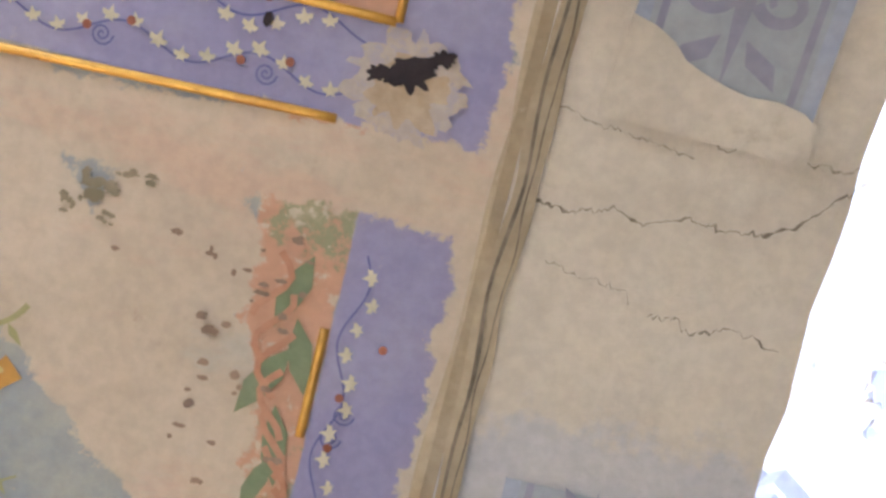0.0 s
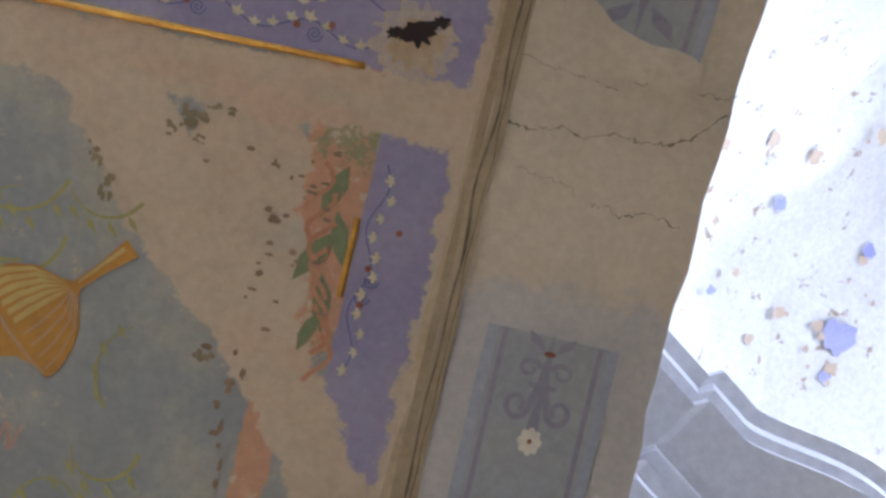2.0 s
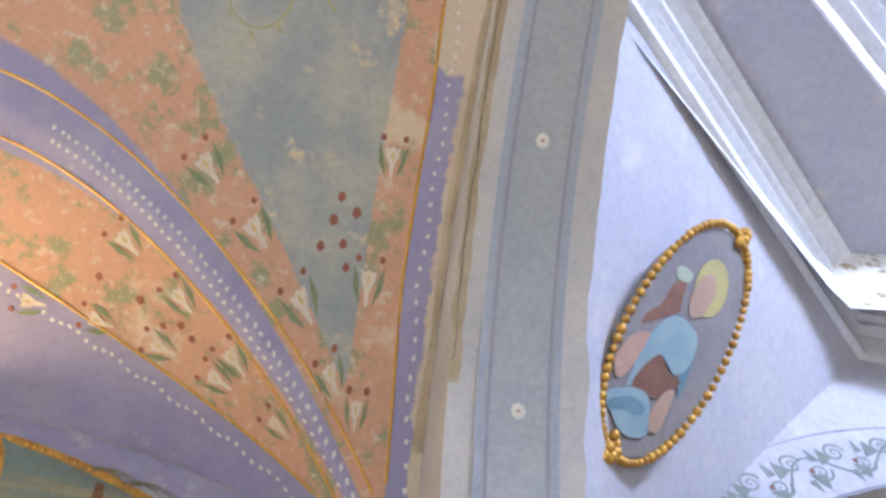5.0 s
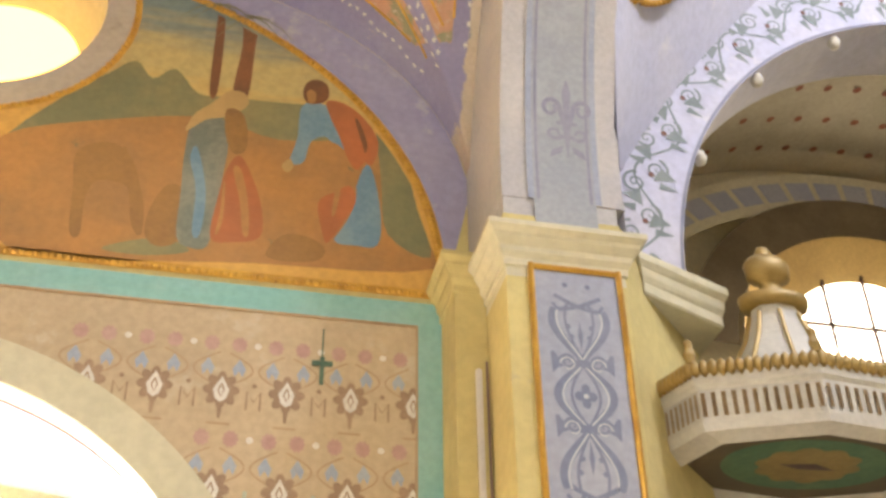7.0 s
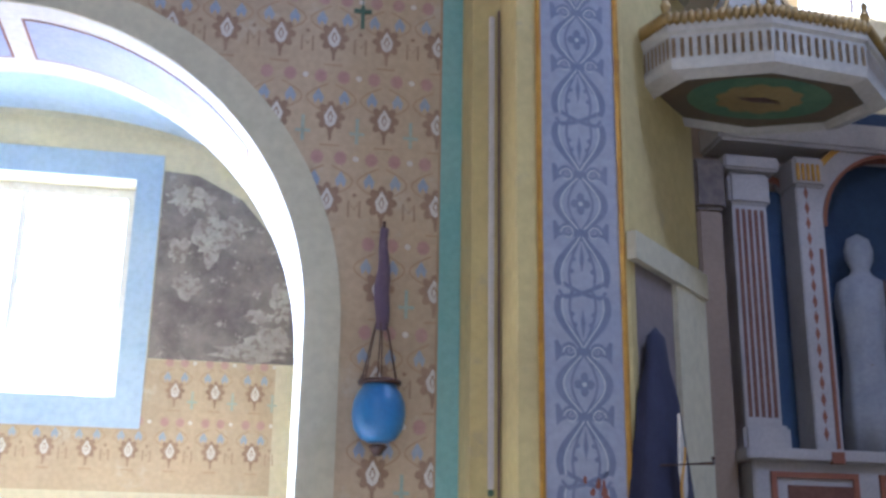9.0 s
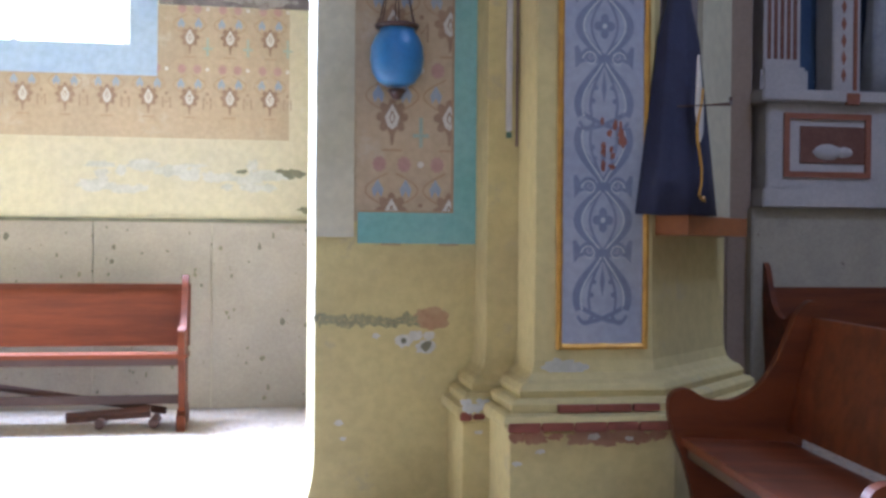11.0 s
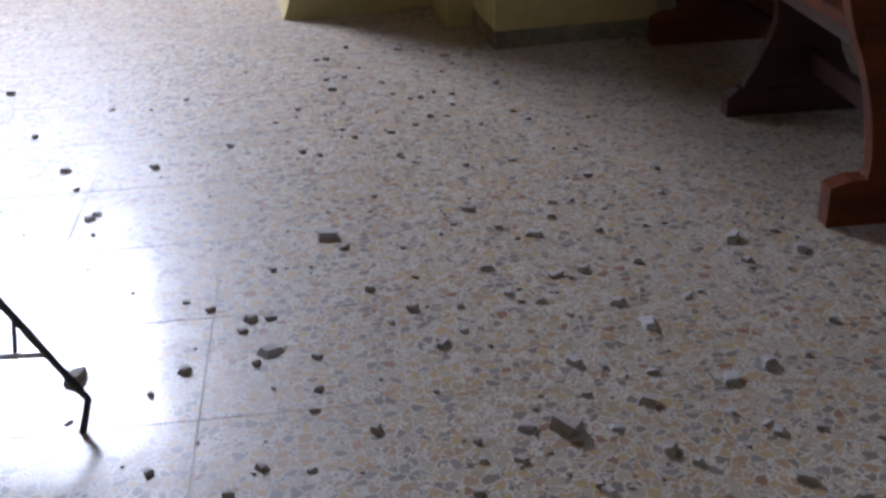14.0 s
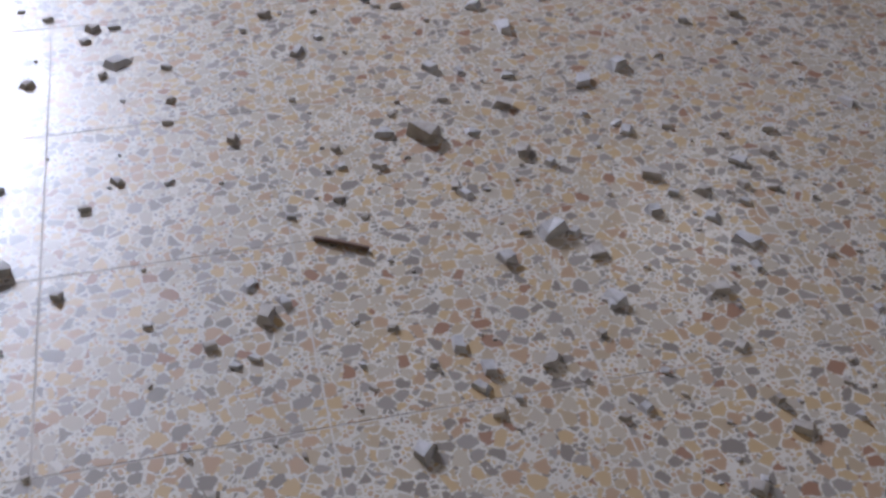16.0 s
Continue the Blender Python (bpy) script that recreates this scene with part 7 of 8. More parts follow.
bm = lathe(bmesh.new(), [(0.02, 1.53), (0.30, 1.535), (0.27, 1.7), (0.22, 2.0), (0.16, 2.35), (0.10, 2.5), (0.09, 2.56), (0.075, 2.64), (0.01, 2.69)], 0, 0, 28)
for v in bm.verts:
    a = math.atan2(v.co.y, v.co.x)
    f = 1 + 0.08 * math.sin(8 * a + v.co.z * 1.5) * (1 if v.co.z < 2.4 else 0)
    p = c + e * (v.co.x * f * 0.95) + nn * (v.co.y * f * 0.5)
    v.co.x, v.co.y = p.x, p.y
tagged(link("draped_statue", bm, NAVY, smooth=True), "small statue draped in navy cloth standing on the shelf", "statue")
bm = tube(bmesh.new(), [diag(0.02 + 0.03 * math.sin(q), 1.62 + 0.06 * q, 0.215) for q in range(8, -1, -1)] + [diag(0.06 + 0.035 * q, 1.60 + 0.015 * math.sin(q * 2), 0.215 - 0.008 * q) for q in range(10)], 0.007, 6)
tagged(link("gilt_braid", bm, GOLD), "gilt braid trim on the navy cloth", "trim")
bm = bmesh.new()
prism(bm, [(0.0, 2.0), (0.04, 1.86), (0.07, 1.9), (0.075, 2.02), (0.02, 2.25)], lambda u, v, w: diag(u, v, w + 0.20), 0.012)
tagged(link("white_cloth", bm, OFFWHITE), "white cloth tip hanging beside the navy drapery", "cloth")
bm = tube(bmesh.new(), [diag(-0.02, 2.02, 0.05), diag(0.02, 2.02, 0.36), diag(-0.15, 2.02, 0.42)], 0.008, 6)
tagged(link("iron_bracket", bm, DARKWOOD), "thin dark iron bracket on the pier", "bracket")
bm = bmesh.new()
for k in range(14):
    blot(bm, 1.60 + random.uniform(-0.05, 0.07), 1.86 + random.uniform(-0.12, 0.12), random.uniform(0.006, 0.02), random.uniform(0.01, 0.03), pw, 0.009 + 0.0003 * k, k * 3.1, 16, 0.6)
part("rust_mark", bm, RUST, scroll_panel)["kind"] = "stuff"

# ---- exposed brick on the pedestal ----
BRICK = surface("exposed_red_brick", (0.24, 0.075, 0.045), (0.19, 0.06, 0.04), 0.9, 6, 40)
bw = on_wall(4.95 - 0.175 * 1.4)
pier_n = bpy.data.objects["pier_north"]
bricks = [(1.30, 1.47, 0.667, 0.70, 0.16), (1.475, 1.63, 0.667, 0.70, 0.16), (1.64, 1.76, 0.667, 0.70, 0.16)]
bricks += [(1.07 + 0.145 * q, 1.21 + 0.145 * q, 0.592 + 0.004 * (q % 2), 0.632, 0.197) for q in range(5)]
for x0, x1, z0, z1, d in bricks:
    part("brick", box(bmesh.new(), x0, x1, 4.95 - d * 1.4 - 0.012, 4.95 - 0.1, z0, z1, 0.004), BRICK, pier_n)
RENDERED = surface("worn_red_render", (0.30, 0.15, 0.09), (0.36, 0.22, 0.13), 0.9, 8, 40)
bm = bmesh.new()
for k, (x, r) in enumerate(((1.12, 0.04), (1.20, 0.05), (1.29, 0.03), (1.40, 0.06), (1.50, 0.07), (1.58, 0.05), (1.66, 0.06), (1.75, 0.04))):
    blot(bm, x, 0.572 - r * 0.25, r, r * 0.55, on_wall(4.95 - 0.16 * 1.4), 0.003 + 0.0003 * k, k * 4.7, 24, 0.6)
part("worn_plaster", bm, RENDERED, pier_n, "salmon render showing below the broken moulding")["kind"] = "stuff"
bm = bmesh.new()
for k, (x, z, r) in enumerate(((1.12, 0.45, 0.022), (1.36, 0.845, 0.075), (1.44, 0.84, 0.05), (1.46, 0.56, 0.03), (1.62, 0.55, 0.022), (1.22, 0.50, 0.02))):
    blot(bm, x, z, r, r * 0.45, on_wall(4.95 - (0.16 if z < 0.6 else 0.016) * 1.4), 0.005 + 0.0003 * k, k * 2.9, 24, 0.5)
part("lime_scar", bm, LIME, pier_n)["kind"] = "stuff"
half_n = bpy.data.objects["half_pilaster_north"]
for x0, x1, z0, z1 in ((0.945, 1.00, 0.572, 0.612), (1.005, 1.06, 0.578, 0.606)):     # broken corner of the narrow base
    part("brick", box(bmesh.new(), x0, x1, 5.3 - 0.178, 5.3 - 0.05, z0, z1, 0.006), BRICK, half_n)
bm = bmesh.new()
for k, (x, z, r) in enumerate(((1.0, 0.63, 0.05), (1.05, 0.655, 0.04), (0.97, 0.66, 0.03), (1.03, 0.52, 0.02))):
    blot(bm, x, z, r, r * 0.45, on_wall(5.3 - 0.172), 0.004 + 0.0004 * k, k * 3.3, 24, 0.6)
part("lime_scar", bm, LIME, half_n)["kind"] = "stuff"

# ---- hanging blue lamp and conduit ----
lamp = thing("hanging_lamp", "blue glass globe lamp hung by fine chains on the wall", "lamp")
LX, LY, LZ = 0.675, YW - 0.16, 2.28
BLUEGLASS = surface("blue_painted_globe", (0.045, 0.17, 0.42), (0.06, 0.20, 0.45), 0.3, 5, 60, rel=0.05)
PURPLE = surface("dull_purple_cloth", (0.11, 0.075, 0.11), (0.14, 0.10, 0.13), 0.9, 6, 60)
bm = lathe(bmesh.new(), [(0.05, LZ - 0.13), (0.09, LZ - 0.108), (0.12, LZ - 0.06), (0.131, LZ), (0.126, LZ + 0.06), (0.105, LZ + 0.11), (0.085, LZ + 0.135), (0.085, LZ + 0.15)], LX, LY, 32)
part("globe", bm, BLUEGLASS, lamp, smooth=True)
bm = lathe(bmesh.new(), [(0.005, LZ - 0.195), (0.02, LZ - 0.19), (0.035, LZ - 0.165), (0.05, LZ - 0.15), (0.03, LZ - 0.14)], LX, LY, 20)
part("drip_cap", bm, DARKWOOD, lamp, smooth=True)
bm = lathe(bmesh.new(), [(0.08, LZ + 0.148), (0.105, LZ + 0.152), (0.108, LZ + 0.168), (0.08, LZ + 0.175)], LX, LY, 28)
part("rim_ring", bm, DARKWOOD, lamp, smooth=True)
for q in range(6):
    a = math.pi * q / 3 + 0.3
    bm = tube(bmesh.new(), [(LX + 0.095 * math.cos(a), LY + 0.095 * math.sin(a), LZ + 0.17), (LX + 0.03 * math.cos(a), LY + 0.03 * math.sin(a), LZ + 0.46)], 0.0035, 5)
    part("chain", bm, DARKWOOD, lamp)
bm = tube(bmesh.new(), [(LX + 0.005 * math.sin(q * 1.3), LY, LZ + 0.43 + 0.0525 * q) for q in range(11)], 0.036, 10, lambda s: 0.85 + 0.25 * math.sin(s * 5))
part("cloth_sleeve", bm, PURPLE, lamp, "dull purple cloth sleeve round the hanger", smooth=True)
bm = tube(bmesh.new(), [(LX + 0.01, YW, LZ + 0.99), (LX, LY, LZ + 0.99), (LX, LY, LZ + 0.94)], 0.008, 6)
part("wall_hook", bm, DARKWOOD, lamp)
cond = thing("conduit", "white plastic cable conduit running up the half pilaster", "conduit")
PVC = surface("white_plastic_conduit", (0.60, 0.57, 0.55), (0.54, 0.51, 0.50), 0.35, 4, 60, rel=0.05)
bm = box(bmesh.new(), 1.185, 1.212, 5.272, 5.299, 1.93, 4.42, 0.006)
part("duct", bm, PVC, cond)
bm = tube(bmesh.new(), [(1.237, 5.285, 1.86 + 0.1 * q) for q in range(27)], 0.006, 6)
part("cable", bm, surface("brown_cable", (0.22, 0.14, 0.12), (0.18, 0.11, 0.10), 0.6, 4, 60), cond)
part("end_cap", box(bmesh.new(), 1.186, 1.211, 5.273, 5.298, 1.90, 1.93, 0.004), GREENCROSS, cond, "green end of the conduit")

# ---- chapel: dado, window frame, blackened painting, stencils, arch panels ----
fw = on_wall(YF)
cn = bpy.data.objects["wall_chapel_north"]
DADO = surface("speckled_terrazzo_dado", (0.41, 0.36, 0.29), (0.36, 0.32, 0.26), 0.6, 2.0, 60, (0.20, 0.18, 0.17), spot_at=(0.70, 0.72))
for ob_i in range(6):
    bm2 = bmesh.new()
    x1 = 0.60 - 0.95 * ob_i
    box(bm2, x1 - 0.945, x1, YF - 0.03, YF - 0.002, 0.0, 1.545, 0.005)
    part("dado_slab", bm2, DADO, cn)
specks = random.Random(21)
bm = bmesh.new()
for k in range(150):
    r = 0.006 + 0.016 * specks.random() ** 2
    blot(bm, specks.uniform(-3.6, 0.58), specks.uniform(0.06, 1.5), r * specks.uniform(0.6, 1.1), r * specks.uniform(0.8, 1.8), fw, 0.0475, k * 2.3, 7, 0.5)
part("dado_speck", bm, SMUDGE, cn)["kind"] = "stuff"
part("dado_cap", box(bmesh.new(), -4.5, 0.61, YF - 0.05, YF - 0.002, 1.545, 1.575, 0.006), SMUDGE, cn)
wf = thing("window_frame", "broad sky blue painted surround of the square chapel window", "window")
for nm, x0, x1, z0, z1 in (("right_band", WX1 + 0.0, -0.80, WZ0 - 0.25, WZ1 + 0.24), ("left_band", -3.17, WX0, WZ0 - 0.25, WZ1 + 0.24), ("top_band", WX0, WX1, WZ1, WZ1 + 0.24), ("bottom_band", WX0, WX1, WZ0 - 0.25, WZ0)):
    part(nm, prism(bmesh.new(), [(x0, z0), (x1, z0), (x1, z1), (x0, z1)], fw, 0.012), BLUE, wf)
for nm, a in (("right_stile", (WX1 - 0.09, WX1, WZ0, WZ1)), ("top_rail", (WX0, WX1 - 0.09, WZ1 - 0.09, WZ1)), ("bottom_rail", (WX0, WX1 - 0.09, WZ0, WZ0 + 0.06)), ("mullion", (-2.02, -1.96, WZ0 + 0.06, WZ1 - 0.09))):
    part(nm, box(bmesh.new(), a[0], a[1], YF + 0.28, YF + 0.34, a[2], a[3], 0.006), WHITE, wf)
PEEL = surface("blackened_flaking_painting", (0.13, 0.105, 0.105), (0.24, 0.21, 0.19), 0.7, 2.6, 30, (0.40, 0.37, 0.33), spot_at=(0.56, 0.66))
bm = bmesh.new()
flat(bm, [(-0.79, 3.34), (0.47, 3.34), (0.45, 4.0), (0.25, 4.4), (-0.1, 4.8), (-0.5, 5.0), (-0.79, 5.02)], fw, 0.008)
old_painting = thing("old_painting", "dark brown flaking painting on the chapel wall", "painting")
part("canvas", bm, PEEL, old_painting)
FLAKED = surface("flaked_ground", (0.40, 0.37, 0.33), (0.28, 0.25, 0.23), 0.8, 6, 40, (0.2, 0.17, 0.15), spot_at=(0.5, 0.58))
for k, (x, z, rx_, rz_) in enumerate(((-0.55, 4.78, 0.20, 0.12), (-0.35, 4.45, 0.14, 0.22), (-0.5, 3.98, 0.12, 0.10), (0.05, 3.42, 0.26, 0.08), (0.22, 3.55, 0.20, 0.10), (0.30, 3.9, 0.10, 0.16), (0.1, 3.75, 0.12, 0.06), (-0.62, 4.3, 0.08, 0.10), (-0.15, 4.55, 0.16, 0.08))):
    bm = bmesh.new()
    blot(bm, x, z, rx_, rz_, fw, 0.0095 + 0.0003 * k, k * 5.1, 40, 0.7)
    part("bare_patch", bm, FLAKED, old_painting, "pale patch where the paint has flaked away")
bm = flat(bmesh.new(), [(-4.5, 2.24), (0.28, 2.24), (0.28, 3.335), (-0.80, 3.335), (-0.80, 2.80), (-4.5, 2.80)], fw, 0.003)
part("stencil_ground", bm, TAN, cn)
stencil([0.12 - 0.33 * i for i in range(13)], [2.58, 3.08], fw, cn, lambda x, z: z < 2.6 or x > -0.7, 1.0)
bm = bmesh.new()
for k in range(26):
    blot(bm, random.uniform(-1.3, 0.3), 1.98 + random.uniform(-0.09, 0.05) - 0.1 * (k % 3 == 0), random.uniform(0.04, 0.16), random.uniform(0.015, 0.05), fw, 0.003 + 0.0002 * k, k * 1.9, 24, 0.6)
part("bare_scar", bm, LIME, cn)["kind"] = "stuff"
bm = bmesh.new()
for k, (x, z, r) in enumerate(((0.32, 1.96, 0.1), (-0.1, 1.97, 0.05), (0.44, 1.66, 0.07), (0.22, 1.98, 0.05))):
    blot(bm, x, z, r, r * 0.4, fw, 0.010 + 0.0003 * k, k * 6.3, 24, 0.6)
part("dark_scar", bm, SMUDGE, cn)["kind"] = "stuff"
bm = bmesh.new()    # cream rib where the chapel vault meets its end wall
ribbon(bm, arc(-1.95, 4.5, 2.5, 0, 180, 40, 1.05), 0.22, fw, 0.02)
part("vault_rib", bm, CREAM, cn)
# blue panels on the underside of the chapel arch
def intrados(u, v, w):
    """Angle in degrees and depth into the wall."""
    r = ARCH_R - 0.003 - w
    return (ARCH_X + r * math.cos(radians(u)), YW + v, ARCH_Z + r * math.sin(radians(u)))


BLUEP = surface("lilac_blue_arch_panel", (0.36, 0.40, 0.62), (0.42, 0.45, 0.64), 0.8, 3, 40)
arch_art = struct(new("arch_panels"), "lilac blue panels outlined in rust under the chapel arch", "ornament")
bm = bmesh.new()
rows = []
for i in range(49):
    u = 180 * i / 48
    rows.append((bm.verts.new(intrados(u, 0.002, 0)), bm.verts.new(intrados(u, 0.858, 0))))
for s, t in zip(rows, rows[1:]):
    bm.faces.new((s[0], s[1], t[1], t[0]))
part("intrados_wash", bm, WHITE, arch_art)
for a0, a1 in ((7, 18), (37, 88), (92, 143), (162, 173)):
    for nm, mt, g, w in (("rust_outline", RUST, 0.0, 0.002), ("blue_panel", BLUEP, 0.014, 0.004)):
        bm = bmesh.new()
        d = math.degrees(g / ARCH_R)
        rows = []
        for i in range(17):
            u = a0 + d + (a1 - a0 - 2 * d) * i / 16
            rows.append((bm.verts.new(intrados(u, 0.17 + g, w)), bm.verts.new(intrados(u, 0.66 - g, w))))
        for s, t in zip(rows, rows[1:]):
            bm.faces.new((s[0], s[1], t[1], t[0]))
        part(nm, bm, mt, arch_art)
bm = bmesh.new()
for k in range(26):
    z = 0.15 + 0.1 * k
    blot(bm, 0.05 + random.uniform(-0.03, 0.05), z, random.uniform(0.01, 0.05), random.uniform(0.02, 0.07), lambda u, v, w: (JX - 0.002 - w, YW + u, v), 0.0005 + 0.0002 * k, k * 1.7, 20, 0.6)
part("chipped_arris", bm, LIME, wall_north)["kind"] = "stuff"


# ---- pews ----
def smooth_line(pts, k=5):
    out = []
    n_ = len(pts)
    for i in range(n_):
        p0, p1, p2, p3 = (Vector(pts[(i + q) % n_]) for q in (-1, 0, 1, 2))
        for s in (j / k for j in range(k)):
            c = 0.5 * (2 * p1 + (p2 - p0) * s + (2 * p0 - 5 * p1 + 4 * p2 - p3) * s * s + (3 * p1 - p0 - 3 * p2 + p3) * s ** 3)
            out.append((c.x, c.y))
    return out


def pew(o, along_dir, depth_dir, length, ends, legs, label, group, h=1.0):
    """A pew: seat, raked back, cap rail, shaped end panels, trestle legs and a foot rail, in its own axes."""
    o, al, de = Vector(o), Vector(along_dir).normalized(), Vector(depth_dir).normalized()
    to = lambda a, d, z: tuple(o + al * a + de * d + Vector((0, 0, z * h)))
    root = thing("pew", label, "pew", group)

    def slab(name, outline, a0, a1, material=WOOD, bev=0.008):
        bm = bmesh.new()
        prism(bm, outline, lambda u, v, w: to(a0 + w, u, v), a1 - a0)
        if bev:
            bmesh.ops.bevel(bm, geom=[e_ for e_ in bm.edges if len(e_.link_faces) == 2 and e_.calc_face_angle(0) > 0.6], offset=bev, segments=2, affect="EDGES")
        return part(name, bm, material, root)

    slab("seat", [(0.0, 0.545), (0.0, 0.58), (0.48, 0.555), (0.48, 0.52)], 0.0, length)
    slab("backrest", [(0.46, 0.60), (0.485, 0.60), (0.60, 1.06), (0.575, 1.06)], 0.0, length)
    slab("cap_rail", [(0.565, 1.05), (0.62, 1.05), (0.625, 1.085), (0.57, 1.09)], 0.0, length)
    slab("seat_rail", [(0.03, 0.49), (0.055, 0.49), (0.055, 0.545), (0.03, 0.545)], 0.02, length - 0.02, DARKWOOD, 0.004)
    prof = smooth_line([(0.02, 0.0), (0.02, 0.10), (0.07, 0.15), (0.06, 0.30), (0.02, 0.46), (-0.02, 0.56), (-0.05, 0.68), (-0.04, 0.76), (0.03, 0.785), (0.12, 0.74), (0.24, 0.74), (0.36, 0.82), (0.45, 0.98), (0.50, 1.10), (0.56, 1.16), (0.63, 1.14), (0.65, 1.06), (0.60, 0.85), (0.54, 0.6), (0.50, 0.3), (0.54, 0.12), (0.54, 0.0)])
    for a in ends:
        ob = slab("end_panel", prof, a - 0.025, a + 0.025)
    for a in legs:
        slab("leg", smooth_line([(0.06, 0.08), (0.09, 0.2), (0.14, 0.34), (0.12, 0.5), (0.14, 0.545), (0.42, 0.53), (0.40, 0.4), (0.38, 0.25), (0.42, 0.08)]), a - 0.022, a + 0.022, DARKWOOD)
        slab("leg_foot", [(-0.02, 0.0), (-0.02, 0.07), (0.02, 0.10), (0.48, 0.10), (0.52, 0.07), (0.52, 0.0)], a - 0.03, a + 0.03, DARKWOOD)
    for a in ends:
        slab("end_foot", [(-0.04, 0.0), (-0.04, 0.12), (0.02, 0.14), (0.54, 0.14), (0.58, 0.12), (0.58, 0.0)], a - 0.032, a + 0.032)
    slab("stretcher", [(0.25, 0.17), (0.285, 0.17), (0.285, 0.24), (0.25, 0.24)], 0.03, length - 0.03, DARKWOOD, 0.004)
    return root


pew((1.80, 4.62, 0), (-0.096, -0.995, 0), (0.995, -0.096, 0), 1.97, (0.03, 1.93), (0.98,), "red-brown varnished wooden pew with scrolled end panels", "pews")
pew((-4.3, 8.42, 0), (1, 0.01, 0), (-0.01, 1, 0), 3.82, (0.03, 3.78), (1.9,), "red-brown varnished wooden pew against the chapel dado", "pews", 0.97)
pew((4.3, 8.55, 0), (1, 0, 0), (0, 1, 0), 3.2, (0.03, 3.15), (1.6,), "dark brown wooden pew standing before the altar", "pews", 1.08)
tre = thing("broken_kneeler", "broken wooden kneeler lying under the chapel pew", "kneeler")
for a, b, r in (((-2.2, 8.95, 0.32), (-0.65, 8.8, 0.10), 0.03), ((-1.35, 8.62, 0.08), (-0.75, 8.62, 0.12), 0.045), ((-1.1, 8.5, 0.05), (-1.1, 8.8, 0.05), 0.04), ((-0.72, 8.5, 0.05), (-0.72, 8.8, 0.05), 0.04)):
    part("slat", tube(bmesh.new(), [a, b], r, 6), DARKWOOD, tre)

# ---- folding stand leg at the edge of the view ----
STEEL = surface("dark_steel_tube", (0.05, 0.05, 0.055), (0.07, 0.07, 0.075), 0.35, 6, 60, metal=0.7, rel=0.05)
stand = thing("folding_stand", "dark steel folding stand on the terrazzo floor", "stand")
part("leg", tube(bmesh.new(), [(-0.415, 2.17, 0.065), (-0.57, 2.25, 0.29), (-0.95, 2.44, 0.84)], 0.009, 8), STEEL, stand)
part("foot", tube(bmesh.new(), [(-0.415, 2.17, 0.068), (-0.435, 2.14, 0.0)], 0.008, 8), STEEL, stand)
part("brace", tube(bmesh.new(), [(-0.485, 2.206, 0.167), (-0.80, 2.26, 0.17)], 0.006, 8), PVC, stand)
part("strut", tube(bmesh.new(), [(-0.545, 2.24, 0.25), (-0.555, 2.22, 0.16)], 0.005, 8), STEEL, stand)
part("leg", tube(bmesh.new(), [(-1.45, 2.25, 0.0), (-1.2, 2.34, 0.42), (-0.95, 2.44, 0.84)], 0.009, 8), STEEL, stand)

# ---- fallen plaster on the floor ----
CHIPW = surface("pale_plaster_chip", (0.50, 0.48, 0.47), (0.38, 0.36, 0.35), 0.9, 14, 90)
CHIPD = surface("grey_brown_chip", (0.459, 0.419, 0.378), (0.324, 0.284, 0.243), 0.9, 14, 90)


def chunk(bm, c, sx, sy, sz, rot, seed):
    """An angular broken piece resting on the floor."""
    r = bmesh.ops.create_cube(bm, size=2.0)
    for v in r["verts"]:
        j = noise.noise_vector(v.co * 1.7 + Vector((seed, seed * 0.7, 0)))
        top = 0.78 if v.co.z > 0 else 1.0
        x, y, z = (v.co.x * top + 0.75 * j.x) * sx, (v.co.y * top + 0.75 * j.y) * sy, (v.co.z + (0.7 * j.z if v.co.z > 0 else 0)) * sz
        v.co = Vector((c[0] + x * math.cos(rot) - y * math.sin(rot), c[1] + x * math.sin(rot) + y * math.cos(rot), z))
    low = min(v.co.z for v in r["verts"])
    for v in r["verts"]:
        v.co.z += c[2] - low
    return bm


rnd = random.Random(7)
NEAR = [(-0.30, 1.70, 0.055), (-0.36, 1.69, 0.025), (-0.08, 2.50, 0.028), (-0.02, 2.38, 0.048), (-0.47, 2.37, 0.048), (0.39, 2.31, 0.035), (0.09, 2.33, 0.025), (0.15, 1.45, 0.042), (0.14, 1.54, 0.028), (0.19, 1.48, 0.031), (0.58, 1.90, 0.069), (0.50, 1.93, 0.033), (0.72, 1.52, 0.046), (0.78, 1.44, 0.037), (0.61, 1.47, 0.036), (0.76, 1.31, 0.035), (0.95, 1.28, 0.034), (1.07, 1.39, 0.041), (1.00, 1.79, 0.028), (1.09, 1.79, 0.034), (1.18, 1.62, 0.043), (0.83, 2.07, 0.028), (0.78, 1.96, 0.042), (0.99, 2.00, 0.042), (1.09, 2.04, 0.041), (1.20, 2.06, 0.034)]
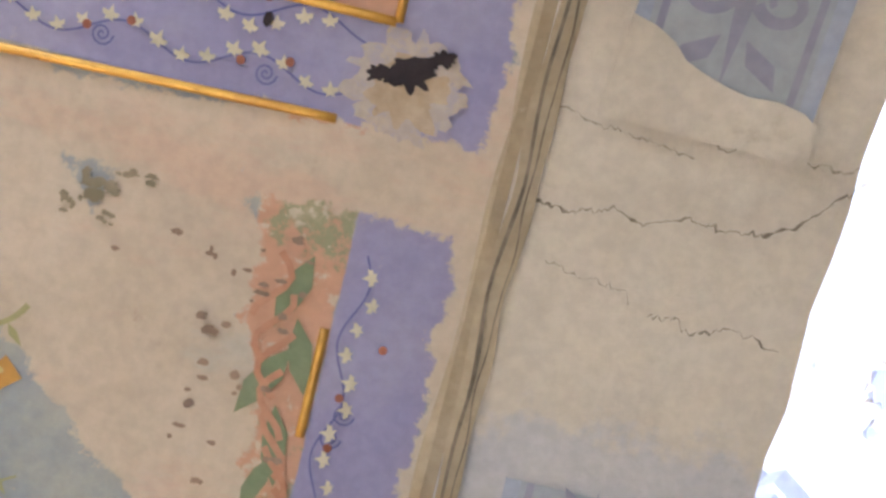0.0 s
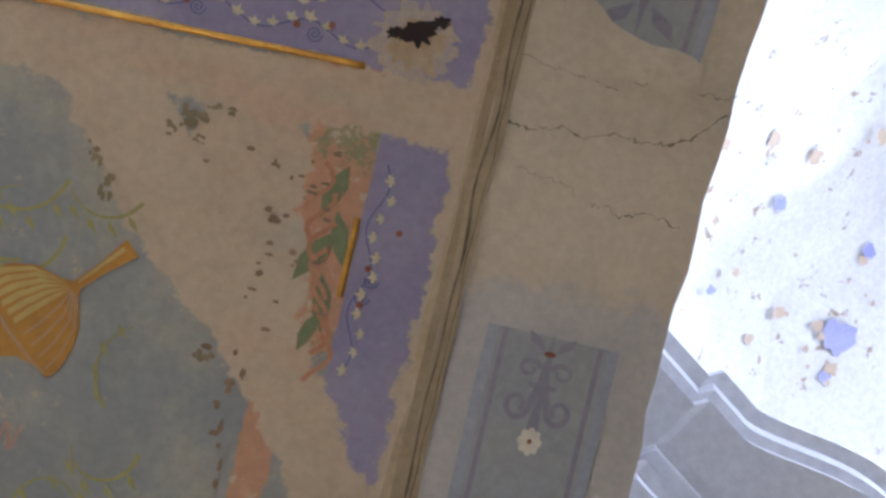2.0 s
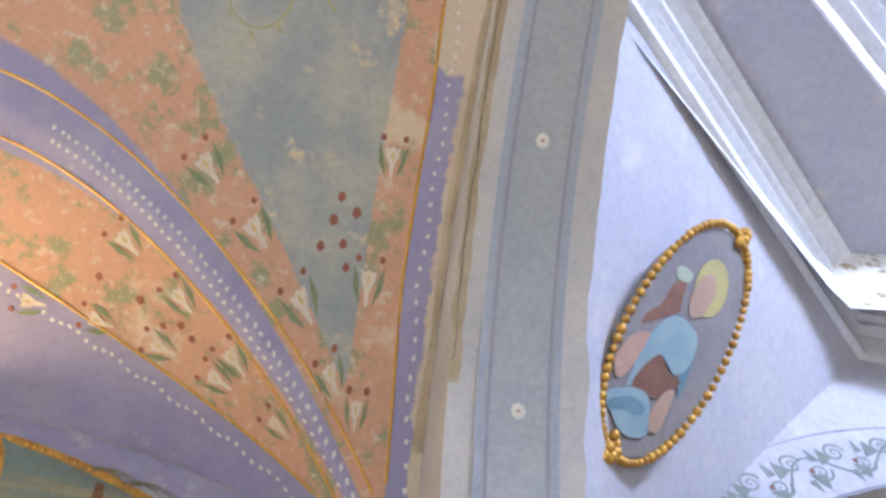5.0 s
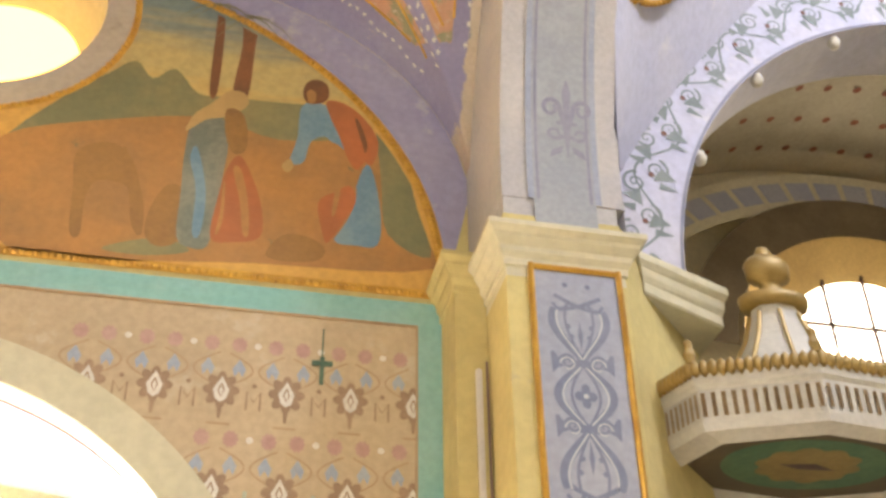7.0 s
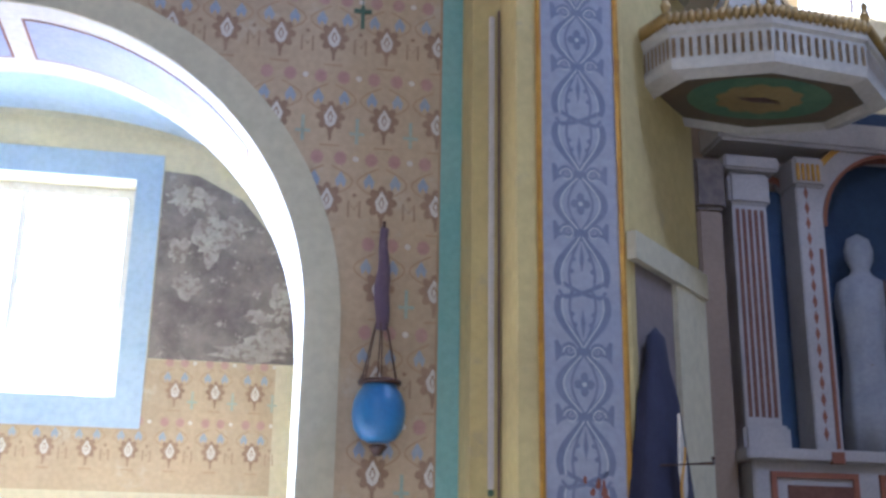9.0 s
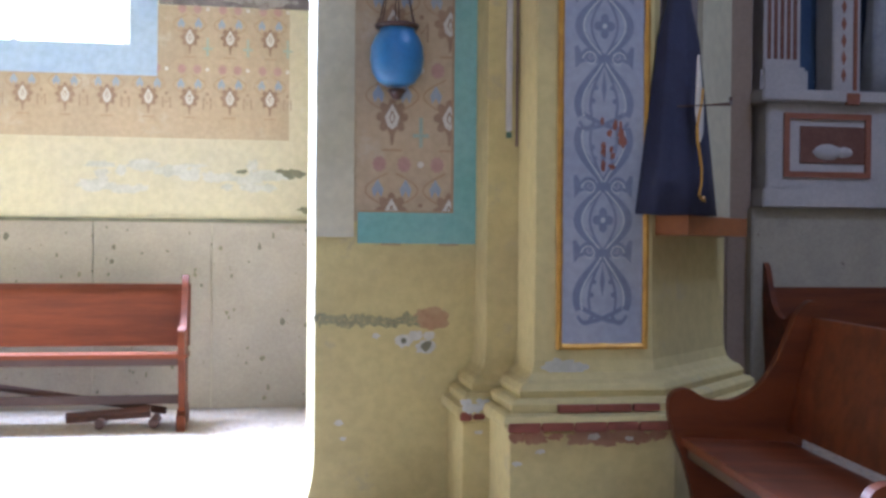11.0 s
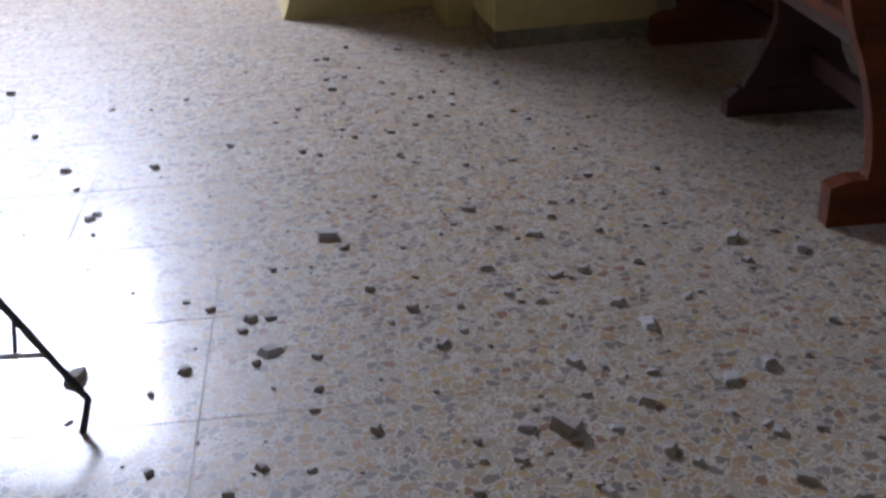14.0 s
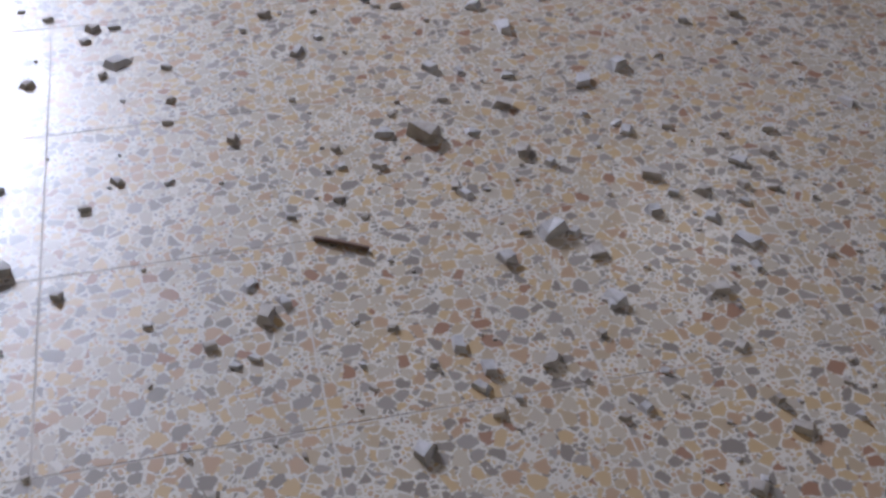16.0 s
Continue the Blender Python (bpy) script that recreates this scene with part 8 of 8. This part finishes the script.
MIDDLE = [(0.90, 2.28, 0.053), (0.67, 2.15, 0.032), (0.67, 2.46, 0.031), (0.86, 2.40, 0.029), (0.60, 1.68, 0.031), (0.83, 2.60, 0.042), (0.75, 2.59, 0.039), (0.76, 2.85, 0.047), (1.29, 2.67, 0.057), (1.44, 2.56, 0.039), (1.04, 2.39, 0.025), (-0.16, 2.63, 0.023), (0.01, 2.82, 0.021), (0.18, 2.99, 0.055), (0.22, 2.91, 0.029), (1.04, 1.47, 0.031), (0.94, 1.52, 0.034), (0.46, 1.82, 0.025), (0.38, 1.84, 0.023), (-0.06, 1.92, 0.029), (-0.13, 1.85, 0.021), (0.04, 1.89, 0.021), (0.25, 1.71, 0.019), (0.98, 1.63, 0.036), (-0.29, 1.96, 0.020), (0.08, 1.35, 0.018)]
SPREAD = [(0.76, 1.78, 0.036), (0.80, 1.73, 0.027), (1.00, 1.56, 0.026), (1.06, 1.55, 0.030), (-0.01, 2.55, 0.029), (-0.22, 2.69, 0.016), (-0.22, 2.34, 0.025), (0.92, 1.76, 0.018), (0.68, 1.88, 0.031), (0.66, 2.02, 0.023), (0.73, 2.12, 0.024), (1.27, 2.54, 0.031), (0.84, 2.96, 0.038), (0.54, 3.06, 0.015), (0.38, 2.87, 0.024), (1.47, 2.19, 0.038), (0.94, 1.88, 0.019), (0.46, 1.18, 0.026), (0.47, 1.12, 0.024), (0.33, 1.08, 0.034), (0.70, 1.06, 0.022), (0.92, 1.14, 0.03), (0.40, 0.95, 0.028), (-0.52, 3.31, 0.028), (0.55, 2.98, 0.02)]
for i, (x, y, r) in enumerate(NEAR + MIDDLE + SPREAD):
    r *= 0.47
    pale = i % 3 != 1
    bm = chunk(bmesh.new(), (x, y, 0.0), r * rnd.uniform(0.9, 1.3), r * rnd.uniform(0.55, 0.9), r * rnd.uniform(0.28, 0.5), rnd.uniform(0, 3.1), i * 3.7)
    tagged(link("plaster_fragment", bm, CHIPW if pale else CHIPD), ("pale grey" if pale else "dark grey-brown") + " broken plaster fragment on the terrazzo floor", "rubble", "fallen plaster fragments")
bm = tube(bmesh.new(), [(0.28, 1.63, 0.005), (0.325, 1.60, 0.007), (0.37, 1.57, 0.005)], 0.006, 5)
tagged(link("wood_splinter", bm, surface("weathered_brown_splinter", (0.16, 0.10, 0.07), (0.11, 0.07, 0.05), 0.8, 12, 60)), "dark wood splinter lying on the terrazzo floor", "splinter")
for nm, mt, count, seed in (("pale_crumb", CHIPW, 170, 3), ("dark_crumb", CHIPD, 330, 4)):
    rn = random.Random(seed)
    bm = bmesh.new()
    for i in range(count):
        y = 0.8 + 4.2 * rn.random() ** 1.5
        x = rn.gauss(0.75, 0.5) if rn.random() < 0.7 else rn.uniform(-1.6, 1.6)
        if x > 1.55 or (x > 1.0 and y > 4.5):
            continue
        r = 0.003 + 0.009 * rn.random() ** 2.5
        chunk(bm, (x, y, 0.0), r * rn.uniform(0.8, 1.8), r, r * 0.6, rn.uniform(0, 3.1), i * 1.37)
    tagged(link(nm, bm, mt), ("pale" if "pale" in nm else "dark") + " plaster crumbs scattered over the terrazzo floor", "rubble", kind="stuff")
